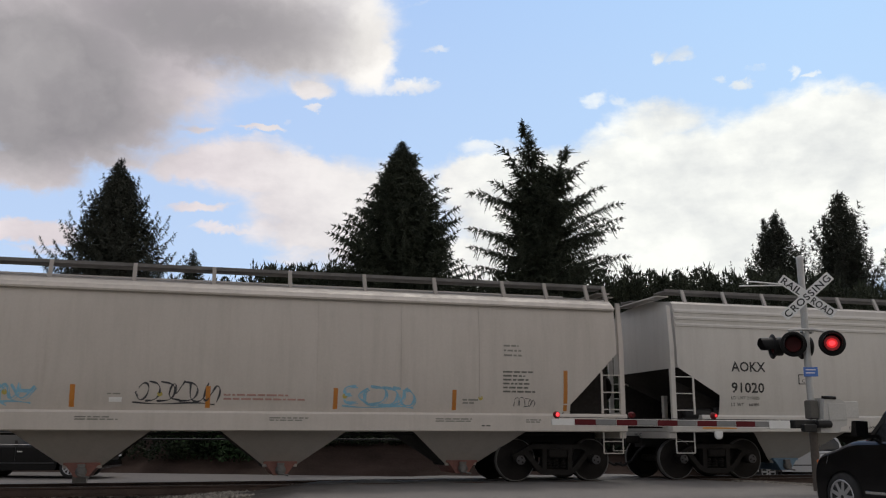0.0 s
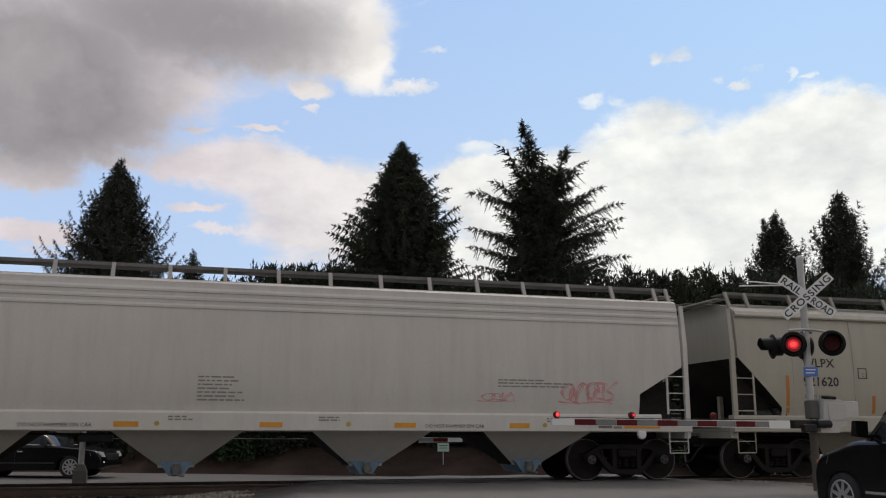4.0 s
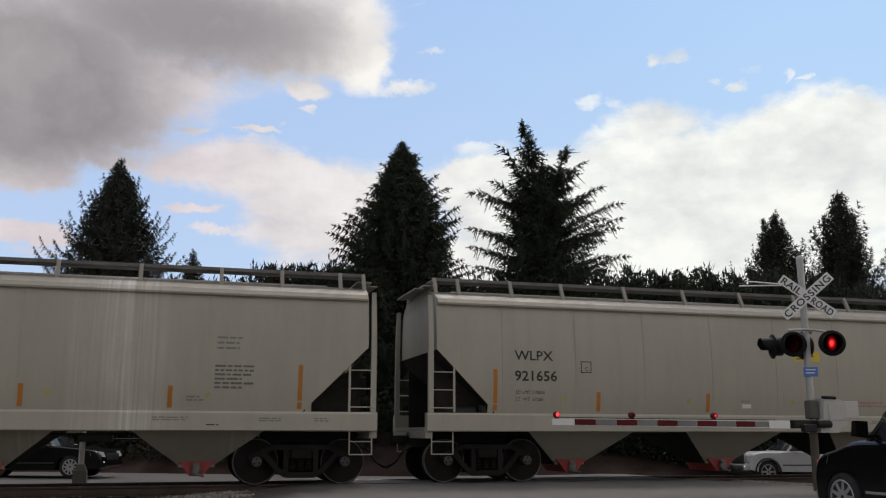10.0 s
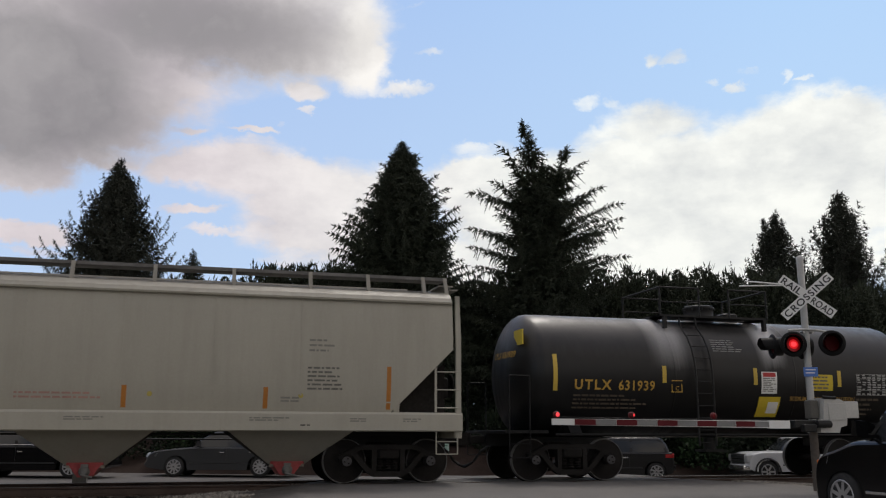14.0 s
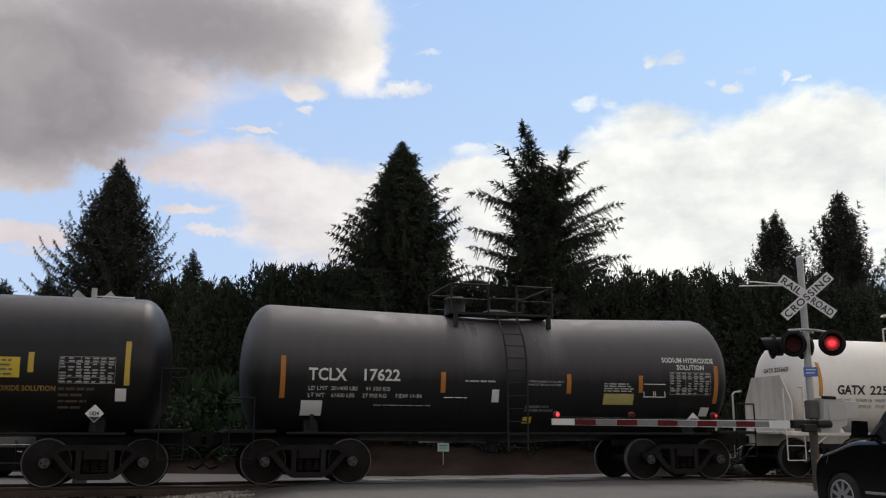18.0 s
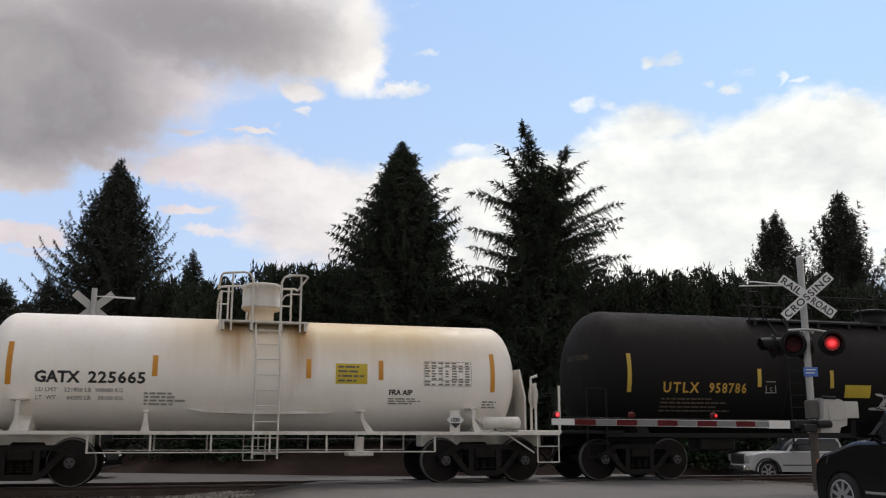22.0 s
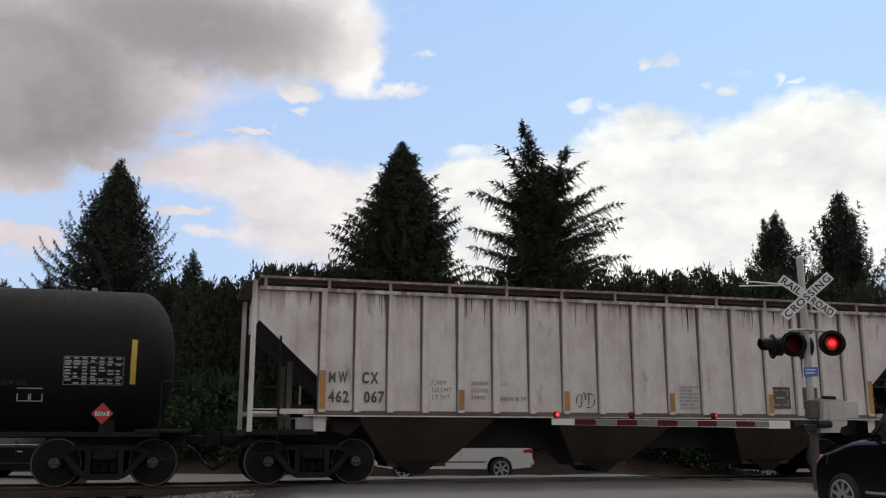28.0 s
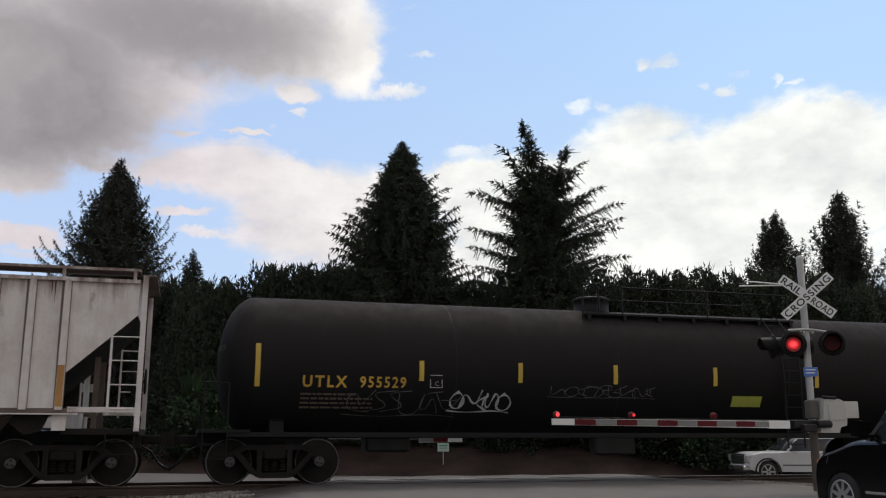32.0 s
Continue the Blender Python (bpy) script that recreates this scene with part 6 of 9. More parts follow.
def dust_run(car, R, zc, spans, rng):
    """Pale dried spills that run down from the top fittings."""
    skin = lambda z: math.sqrt(max(0.0, R * R - (z - zc) ** 2))
    for x0, w in spans:
        for k in range(6):
            x = x0 + rng.uniform(0, w)
            d = rng.uniform(0.02, 0.07)
            zb = zc + R * rng.uniform(0.45, 0.85)
            zt = zc + R * 0.985
            n = 5
            zs = [zb + (zt - zb) * i / n for i in range(n + 1)]
            v = []
            for i, z in enumerate(zs):
                q = d * (0.3 + 0.7 * i / n)
                v += [(x - q, -(skin(z) + 0.003), z), (x + q, -(skin(z) + 0.003), z)]
            part("dried_spill", Shape().add(v, [(2 * i, 2 * i + 1, 2 * i + 3, 2 * i + 2) for i in range(n)]), DUST, car, "pale dried spill stain")


DUST = plain("dried_pale_spill", (0.13, 0.128, 0.125), 0.8, 0, 0.4, 4, 0)
general_tanks()


def white_tank():
    rng = random.Random(31)
    R, zc = 1.20, 2.22
    car, skin = tank_wagon("white tank wagon stained with rust below its dome", 28.80, 4.95, R, zc, 0.55, 4.6, 6.25, TANKWHITE, WHITEPAINT)
    stripes(car, skin, ((-4.92, 1.92, 2.74), (-2.27, 2.12, 2.53), (0.76, 2.13, 2.53), (2.28, 2.12, 2.53), (4.76, 1.90, 2.73)), 0, 0, AMBER)
    letters("GATX", 0.30, BLACKPAINT, car, -4.46, 1.98, skin, bold=0.011, squeeze=0.98)
    letters("225665", 0.30, BLACKPAINT, car, -3.50, 1.98, skin, bold=0.009, squeeze=1.10, space=1.10)
    letters("LD LMT    221800 LB  100600 KG", 0.11, DARKLETTER, car, -4.43, 1.80, skin, squeeze=1.03)
    letters("LT  WT      64200 LB    29100 KG", 0.11, DARKLETTER, car, -4.43, 1.65, skin, squeeze=1.03)
    part("fine_print", bars(-2.45, -1.55, 1.55, 1.82, 4, skin, rng), GREYPAINT, car)
    head_letters(car, "GATX 225665", 0.15, DARKLETTER, 4.95, 0.55, R, zc, 0.25, 2.55)
    letters("FRA AIP", 0.15, BLACKPAINT, car, 2.46, 1.82, skin, bold=0.005)
    part("fine_print", bars(2.46, 3.3, 1.62, 1.76, 3, skin, rng), GREYPAINT, car)
    chart(car, skin, 3.22, 4.27, 2.02, 2.53, GREYPAINT, rng)
    notice(car, skin, 1.32, 2.03, 0.67, 0.42, 4)
    part("fine_print", bars(4.55, 4.9, 1.55, 1.72, 3, skin, rng), GREYPAINT, car)
    manway(car, -0.16, 3.72, 0.42, 0.40, WHITEPAINT, "rust-streaked white dome with a bolted lid")
    part("dome_neck", Shape().revolve([(0, 0.34), (0.03, 0.27), (0.30, 0.27), (0.31, 0.40), (0.34, 0.40), (0.34, 0.27), (0.40, 0.27)], (-0.16, 0, 3.34), "z", 20), TANKWHITE, car, "narrow flanged neck of the dome")
    p = part("top_platform", Shape().box(-1.08, 0.76, -0.95, -0.55, 3.28, 3.32), WHITEPAINT, car, "white work platform")
    part("top_platform", Shape().box(-1.08, 0.76, 0.55, 0.95, 3.28, 3.32), WHITEPAINT, car, "white work platform")
    for x in (-1.0, -0.42, 0.18, 0.70):
        part("platform_bracket", Shape().box(x - 0.03, x + 0.03, -0.95, -0.70, 3.12, 3.28), WHITEPAINT, p)
    for sg in (-1, 1):
        y = sg * 0.94
        part("hoop_rail", Shape().path([(-1.07, y, 4.24), (-1.02, y, 4.29), (-0.60, y, 4.33), (-0.48, y, 4.29), (-0.42, y, 4.18), (-0.41, y, 3.26)], 0.026, 6), WHITEPAINT, p, "white tubular guard hoop")
        part("hoop_rail", Shape().path([(0.17, y, 3.26), (0.17, y, 4.14), (0.22, y, 4.25), (0.32, y, 4.30), (0.66, y, 4.31), (0.72, y, 4.27)], 0.026, 6), WHITEPAINT, p, "white tubular guard hoop")
        part("hoop_rail", Shape().path([(0.18, y, 3.74), (0.24, y, 3.86), (0.36, y, 3.90), (0.58, y, 3.90)], 0.018, 6), WHITEPAINT, p)
        part("mid_rail", Shape().tube((-1.07, y, 3.90), (-0.84, y, 3.90), 0.018, 6), WHITEPAINT, p)
        for x, top in ((-1.06, 3.90), (-0.84, 4.31), (0.58, 4.31)):
            part("rail_post", Shape().tube((x, y, 3.10), (x, y, top), 0.024, 6), WHITEPAINT, p)
    for x, z in ((-1.07, 4.24), (0.72, 4.27), (-1.07, 3.90)):
        part("cross_rail", Shape().tube((x, -0.94, z), (x, 0.94, z), 0.022, 6), WHITEPAINT, p)
    tank_ladder(car, -0.33, 0.16, R, zc, 0.52, 3.34, WHITEPAINT, 9)
    for sg in (-1, 1):
        part("ladder_stay", Shape().tube((-0.33, sg * 1.40, 1.02), (-0.33, sg * 1.33, 1.02), 0.02, 6).tube((0.16, sg * 1.40, 1.02), (0.16, sg * 1.33, 1.02), 0.02, 6), WHITEPAINT, car)
    part("ladder_foot", step_mesh(-0.33, 0.16, 0.42, 1.0, 1.42), WHITEPAINT, car, "foot of the far side ladder")
    part("side_ledge", Shape().prism([(-1.62, 1.50), (1.33, 1.47), (1.20, 1.42), (-0.2, 1.40), (-1.30, 1.43)], -1.005, -0.965, "y"), WHITEPAINT, car, "thin rust-edged ledge along the tank side")
    for sg in (-1, 1):
        part("side_walkway", Shape().box(-6.2, 6.2, sg * 1.42 - 0.05, sg * 1.42 + 0.05, 0.99, 1.06), WHITEPAINT, car, "white tubular side frame")
        part("lower_rail", Shape().tube((-3.4, sg * 1.42, 0.65), (3.4, sg * 1.42, 0.65), 0.014, 6), WHITEPAINT, car)
        post = Shape().box(-0.018, 0.018, sg * 1.42 - 0.018, sg * 1.42 + 0.018, 0.64, 1.0).mesh("rail_post")
        for k in range(7):
            part("rail_post", post, WHITEPAINT, car, at=pose(-3.4 + 6.8 * k / 6, 0, 0))
        for x, lean, top, wide in ((-4.70, 0.03, 1.62, 0.15), (-2.38, 0.0, 1.40, 0.05), (2.02, -0.16, 1.44, 0.06), (4.35, -0.10, 1.52, 0.08)):
            y0, y1 = sg * 1.40 - 0.03, sg * 1.40 + 0.03
            st = part("strut", Shape().prism([(x - 0.085, 1.05), (x + 0.085, 1.05), (x + lean + 0.035, 1.30), (x + lean + 0.035, top), (x + lean - 0.035, top), (x + lean - 0.035, 1.28)], y0, y1, "y"), WHITEPAINT, car, "tapered strut between side frame and tank")
            part("strut_pad", Shape().box(x + lean - wide, x + lean + wide, min(sg * 0.92, sg * 1.44), max(sg * 0.92, sg * 1.44), top, top + 0.05, 0.01), WHITEPAINT, st)
        for sx in (-1, 1):
            a, c = sorted((sx * 6.2, sx * 5.65))
            part("corner_handrail", Shape().tube((a, sg * 1.45, 1.05), (a, sg * 1.45, 2.1), 0.026, 6), WHITEPAINT, car)
            part("corner_handrail", Shape().path([(c, sg * 1.45, 1.05), (c, sg * 1.45, 2.05), (c + 0.05, sg * 1.43, 2.12), (c + 0.1, sg * 1.2, 2.14)] if sx < 0 else [(c, sg * 1.45, 1.05), (c, sg * 1.45, 2.05)], 0.026, 6), WHITEPAINT, car)
            part("sill_step", step_mesh(a + 0.03, c - 0.03, 0.42, 1.05, sg * 1.45), WHITEPAINT, car)
            part("brace", Shape().tube((sx * 5.6, sg * 1.45, 0.62), (sx * 5.0, sg * 1.42, 1.0), 0.018, 6), WHITEPAINT, car)
    for sx in (-1, 1):
        part("head_shield", Shape().prism([(-0.95, 1.1), (0.95, 1.1), (0.95, 1.8), (0.6, 2.45), (-0.6, 2.45), (-0.95, 1.8)], sx * 5.60 - 0.02, sx * 5.60 + 0.02, "x"), WHITEPAINT, car, "white steel head shield")
    part("air_reservoir", Shape().revolve([(-0.45, 0.04), (-0.40, 0.13), (0.40, 0.13), (0.45, 0.04)], (4.9, -1.3, 1.25), "x", 14), WHITEPAINT, car, "white cylindrical air tank")
    s = Shape().revolve([(-0.02, 0.25), (0, 0.28), (0.02, 0.25)], (5.85, -0.8, 1.85), "x", 20)
    for k in range(6):
        a = k * 1.047
        s.tube((5.85, -0.8, 1.85), (5.85, -0.8 + math.cos(a) * 0.26, 1.85 + math.sin(a) * 0.26), 0.016, 6)
    part("brake_wheel", s, WHITEPAINT, car, "white hand brake wheel")
    part("brake_stand", Shape().path([(5.8, -0.8, 1.05), (5.8, -0.8, 2.25), (5.95, -0.8, 2.3)], 0.03, 8), WHITEPAINT, car)
    diamond(car, 3.83, 1.30, -1.47, 0.19, SIGNWHITE, "1830", BLACKPAINT)
    part("placard_frame", Shape().box(3.72, 3.94, -1.46, -1.43, 1.0, 1.5), WHITEPAINT, car)
    part("bottom_outlet", Shape().tube((1.9, -0.9, 0.95), (1.9, -0.9, 0.62), 0.10, 10).box(1.62, 2.15, -1.2, -0.7, 0.56, 0.66, 0.02), WHITEPAINT, car)
    # rust that ran from the dome down the side
    ochre = plain("ochre_rust_stain", (0.50, 0.33, 0.17), 0.8, 0, 0.35, 5, 0)
    for k in range(9):
        x = rng.choice((rng.gauss(0.65, 0.3), rng.gauss(-0.65, 0.25), rng.gauss(0.0, 0.4)))
        d = rng.uniform(0.008, 0.03)
        zb = zc + R * rng.uniform(0.25, 0.85)
        zs = [zb + (zc + R * 0.97 - zb) * i / 6 for i in range(7)]
        v = []
        for i, z in enumerate(zs):
            q = d * (0.2 + 0.8 * i / 6)
            v += [(x - q, -(skin(z) + 0.003), z), (x + q, -(skin(z) + 0.003), z)]
        part("rust_stain", Shape().add(v, [(2 * i, 2 * i + 1, 2 * i + 3, 2 * i + 2) for i in range(6)]), ochre, car, "ochre rust stain")


white_tank()


FAINT = plain("faint_chalk", (0.09, 0.09, 0.088), 0.8, 0, 0.4, 9, 0)


def pressure_tanks():
    """Two long black tanks of one kind."""
    R, zc = 1.50, 2.42
    for place, number, label in ((45.0, "958786", "long black tank wagon with white spray-painted scrawls"), (82.2, "955529", "long black tank wagon with gold lettering and chalky scrawls")):
        rng = random.Random(int(number))
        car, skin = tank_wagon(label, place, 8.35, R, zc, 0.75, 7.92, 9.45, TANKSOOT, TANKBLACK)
        bands(car, (-4.2, -0.4, 4.0), R, zc, 0.015, TANKBLACK, 0.005)
        zz = ((-8.3, 1.94, 2.80), (-4.95, 2.10, 2.52), (-2.95, 2.10, 2.52), (-0.6, 2.10, 2.52), (1.94, 2.10, 2.52), (4.73, 2.10, 2.52), (8.35, 1.94, 2.80))
        if place > 50:
            zz = ((-8.36, 1.94, 2.80), (-4.97, 2.10, 2.52), (-2.76, 2.10, 2.52), (-0.50, 2.10, 2.52), (2.02, 2.10, 2.52), (4.76, 2.10, 2.52), (8.35, 1.94, 2.80))
        stripes(car, skin, zz, 0, 0, YELLOWTAPE)
        letters("UTLX", 0.32, GOLDLETTER, car, -7.46, 1.95, skin, bold=0.008, squeeze=0.95, space=1.32)
        letters(number, 0.31, GOLDLETTER, car, -6.28, 1.955, skin, bold=0.006, squeeze=0.90, space=1.22)
        head_letters(car, "UTLX " + number, 0.17, DULLGOLD, 8.35, 0.75, R, zc, 0.15, 2.70)
        part("fine_print", bars(-7.48, -5.6, 1.50, 1.85, 4, skin, rng, 0.5), DULLGOLD, car, "faded gold small lettering")
        box_mark(car, skin, -4.78, 1.96, 0.27, FADEDWHITE, "C")
        pl = plain("yellow_panel_" + ("a" if place < 50 else "b"), (0.48, 0.36, 0.03) if place < 50 else (0.30, 0.33, 0.05), 0.6, 0, 0.15, 5, 0)
        if place < 50:
            p = part("emergency_notice", plate(-2.58, -1.84, 1.88, 2.18, skin), pl, car, "yellow notice with faint writing")
            part("spray_scrawl", scrawl(-1.8, -0.65, 1.58, 2.05, skin, random.Random(41), 6, 0.021), SPRAYWHITE, car, "white spray-painted scrawl")
            part("spray_scrawl", scrawl(0.15, 1.45, 1.58, 2.05, skin, random.Random(42), 7, 0.021, True, False), SPRAYWHITE, car, "large white spray-painted scrawl")
            letters("LIQUEFIED PETROLEUM GAS", 0.115, DULLGOLD, car, 5.12, 1.90, skin, squeeze=0.92, bold=0.002)
            part("fine_print", bars(5.1, 6.1, 1.60, 1.80, 2, skin, rng, 0.4), FADEDWHITE, car)
            chart(car, skin, 7.1, 8.17, 1.92, 2.45, FADEDWHITE, rng)
            box_mark(car, skin, 6.3, 1.60, 0.25, FADEDWHITE)
            box_mark(car, skin, 6.5, 1.60, 0.25, FADEDWHITE)
            diamond(car, 7.85, 1.38, -1.52, 0.20, REDPAINT, "1075", BLACKPAINT)
            part("placard_stand", Shape().box(7.80, 7.90, -1.49, -1.45, 1.0, 1.25), TANKBLACK, car)
        else:
            p = part("emergency_notice", plate(2.50, 3.28, 1.64, 1.88, skin), pl, car, "dull yellow notice with faint writing")
            part("spray_scrawl", scrawl(-4.35, -3.05, 1.45, 1.95, skin, random.Random(51), 5, 0.02), SPRAYWHITE, car, "white spray-painted scrawl")
            part("spray_scrawl", scrawl(-2.1, 0.4, 1.78, 2.10, skin, random.Random(52), 9, 0.008), FAINT, car, "thin chalky scrawl")
            part("spray_scrawl", scrawl(-6.6, -4.3, 1.35, 1.95, skin, random.Random(53), 6, 0.008), FAINT, car, "faint grey scrawl")
        w0 = -4.7 if place < 50 else -0.95
        top = part("top_walkway", Shape().box(w0, w0 + 5.6, -0.95, -0.75, 3.72, 3.76), TANKBLACK, car, "black walkway on the tank top")
        part("top_walkway", Shape().box(w0, w0 + 5.6, 0.75, 0.95, 3.72, 3.76), TANKBLACK, car, "black walkway on the tank top")
        for k in range(7):
            x = w0 + 0.1 + 5.4 * k / 6
            part("walkway_bracket", Shape().box(x - 0.04, x + 0.04, -0.98, 0.98, 3.60, 3.72), TANKBLACK, top)
        railing(car, w0 + 0.95, w0 + 5.45, -0.95, 3.75, 4.38, 2, TANKBLACK, False, 0.020)
        railing(car, w0 + 0.95, w0 + 5.45, 0.95, 3.75, 4.38, 2, TANKBLACK, False, 0.020)
        part("grab_hoop", Shape().path([(w0 - 0.05, -0.95, 3.6), (w0 - 0.05, -0.95, 4.42), (w0 + 0.25, -0.95, 4.44), (w0 + 0.34, -0.95, 4.34), (w0 + 0.35, -0.95, 3.75)], 0.022, 6), TANKBLACK, car)
        manway(car, -0.35, 3.85, 0.42, 0.30, TANKBLACK, "black valve dome")
        tank_ladder(car, w0 + 0.45 if place < 50 else w0 + 4.7, w0 + 0.9 if place < 50 else w0 + 5.15, R, zc, 0.70, 3.8, TANKBLACK)
        part("brake_rigging", Shape().tube((-6.5, -0.7, 0.95), (6.5, -0.7, 0.95), 0.03, 6).box(-0.7, 0.3, -0.75, -0.4, 0.55, 0.95, 0.04), DARKSTEEL, car)
        part("side_channel", Shape().box(-8.9, 8.9, -1.42, -1.34, 0.95, 1.04), TANKBLACK, car)
        for x in (-5.4,):
            part("protective_skid", Shape().box(x - 0.5, x + 0.5, -0.3, 0.3, 0.62, 0.95, 0.05), DARKSTEEL, car)
        black_ladder_ends(car, 9.45, TANKBLACK, 1.05, 2.0)


pressure_tanks()


# ---- crossing signals ----
FLASHERS = []     # (part, its place, True if lit in the first half of the beat)


def flasher(parent, x, y, z, r, phase, face=0):
    """A lamp with an added disc that turns its glowing or dark face forward to imitate flashing."""
    me = bpy.data.meshes.new("lamp_disc")
    n = 20
    v, f, mi = [], [], []
    for k, (off, rad) in enumerate(((-0.006, r), (0.006, r))):
        v += [(math.cos(6.2832 * i / n) * rad, off, math.sin(6.2832 * i / n) * rad) for i in range(n)]
    f = [tuple(range(n)), tuple(range(n, 2 * n))[::-1]] + [(i, (i + 1) % n, n + (i + 1) % n, n + i) for i in range(n)]
    v += [(math.cos(6.2832 * i / n) * r * 0.70, -0.008, math.sin(6.2832 * i / n) * r * 0.64) for i in range(n)]
    f.append(tuple(range(2 * n, 3 * n)))
    v += [(math.cos(6.2832 * i / n) * r * 0.42, -0.010, math.sin(6.2832 * i / n) * r * 0.34) for i in range(n)]
    f.append(tuple(range(3 * n, 4 * n)))
    me.from_pydata(v, [], f)
    for m in (RED_LIT, RED_DIM, RED_HOT, RED_MID):
        me.materials.append(m)
    for i, p in enumerate(me.polygons):
        p.material_index = 0 if i == 0 else 2 if i == len(f) - 1 else 3 if i == len(f) - 2 else 1
    ob = part("lamp_disc", me, None, parent, "added two-faced disc turned to make the lamp flash", at=pose(x, y, z, 0, 0, face))
    FLASHERS.append((ob, (x, y, z), phase, face))
    return ob


def signal_lamp(sig, x, z, phase, face=0, y=-0.16):
    """A round black target with hood, lamp well and disc; face turns it about the mast."""
    turn = pose(0, 0, 0, 0, 0, face)
    s = Shape().revolve([(0, 0.165), (0, 0.245), (0.015, 0.25), (0.02, 0.165)], (x, y, z), "y", 28, True, False)
    s.revolve([(0.06, 0.168), (-0.015, 0.168), (-0.015, 0.185), (0.19, 0.185), (0.23, 0.10), (0.24, 0.01)], (x, y, z), "y", 24, True, False)
    lamp = part("signal_lamp", s, BLACKMETAL, sig, "black round lamp target", at=turn)
    hood = Shape()
    rings = []
    for off, r0 in ((0.0, 0.185), (-0.24, 0.175)):
        rings.append([(x + math.cos(a) * r0, y + off, z + math.sin(a) * r0) for a in [radians(-20 + 220 * i / 12) for i in range(13)]])
    n = 13
    v = rings[0] + [((p[0]), p[1] + 0.12 * max(0, (z + 0.05 - p[2]) / 0.2), p[2]) for p in rings[1]]
    hood.add(v, [(i, i + 1, n + i + 1, n + i) for i in range(n - 1)], True)
    part("hood", hood, BLACKMETAL, lamp, "black lamp hood")
    if abs(face) < 60:
        flasher(lamp, x, y + 0.03, z, 0.145, phase)
    else:
        part("lens", Shape().revolve([(0.0, 0.02), (0.004, 0.16), (0.02, 0.16)], (x, y + 0.03, z), "y", 20), RED_DIM, lamp, "dark red lens")
    return lamp


def crossbuck(sig, z, face, text=True, x=0.0, y=-0.09):
    """Two crossed white blades, lettered in black."""
    for ang, words in ((-39, (("RAIL", -0.56, -0.13), ("ROAD", 0.11, 0.565))), (41, (("CROSSING", -0.56, 0.56),))):
        s = Shape().box(-0.60, 0.60, -0.006 - (0.01 if ang > 0 else 0.0), 0.006 - (0.01 if ang > 0 else 0.0), -0.096, 0.096)
        m = pose(0, 0, 0, 0, 0, face) @ pose(x, y, z, 0, -ang, 0)
        b = part("crossbuck_blade", s, SIGNWHITE if text else ALU, sig, "white blade with black lettering" if text else "grey aluminium blade seen from behind", at=m)
        if not text:
            continue
        for word, off, stop in words:
            cu = bpy.data.curves.new("lettering", "FONT")
            cu.body, cu.size, cu.space_character, cu.offset = word, 0.185, 1.05 if len(word) == 4 else 1.18, 0.003
            tmp = bpy.data.objects.new("lettering", cu)
            me = bpy.data.meshes.new_from_object(tmp)
            bpy.data.objects.remove(tmp)
            lo, hi = min(w.co.x for w in me.vertices), max(w.co.x for w in me.vertices)
            for w in me.vertices:
                w.co = (off + (w.co.x - lo) * (stop - off) / (hi - lo), -0.009 - (0.01 if ang > 0 else 0.0), w.co.y - 0.066)
            me.materials.append(BLACKPAINT)
            part("lettering", me, BLACKPAINT, b)


def gate_arm(sig, length, z, y, stripes_n, sx, rise=0.0, x0=0.55):
    """A tapered striped arm with three small red lamps; sx -1 points to the left."""
    arm = part("gate_arm", Shape().loft([[(sx * x0, y - 0.03, z - 0.07), (sx * x0, y + 0.03, z - 0.07), (sx * x0, y + 0.03, z + 0.07), (sx * x0, y - 0.03, z + 0.07)],
                                         [(sx * length, y - 0.02, z - 0.055 + rise), (sx * length, y + 0.02, z - 0.055 + rise), (sx * length, y + 0.02, z + 0.055 + rise), (sx * length, y - 0.02, z + 0.055 + rise)]], False), SIGNWHITE, sig, "long white gate arm with red bands")
    for i in range(stripes_n):
        a = length - 0.42 - i * 0.813
        b = a - 0.406
        if b < x0 + 0.1:
            break
        mid = lambda q: z + rise * (q - x0) / (length - x0)
        h = 0.052
        for fy in (y - 0.0335, y + 0.0335):
            s = Shape().prism([(sx * a, mid(a) - h), (sx * b, mid(b) - h), (sx * b, mid(b) + h), (sx * a, mid(a) + h)], fy - 0.002, fy + 0.002, "y")
            part("red_band", s, plain_cache("gate_red_sheeting", (0.092, 0.004, 0.008)), arm, "dark red reflective band")
        a2 = b
        s = Shape().prism([(sx * a2, mid(a2) - h), (sx * (a2 - 0.40), mid(a2 - 0.40) - h), (sx * (a2 - 0.40), mid(a2 - 0.40) + h), (sx * a2, mid(a2) + h)], y - 0.0345, y - 0.0325, "y")
        part("white_band", s, plain_cache("gate_grey_white_sheeting", (0.20, 0.20, 0.197)), arm)
    return arm


_cache = {}


def plain_cache(name, color):
    if name not in _cache:
        _cache[name] = plain(name, color, 0.6, 0, 0.22, 8, 0, 0.25)
    return _cache[name]


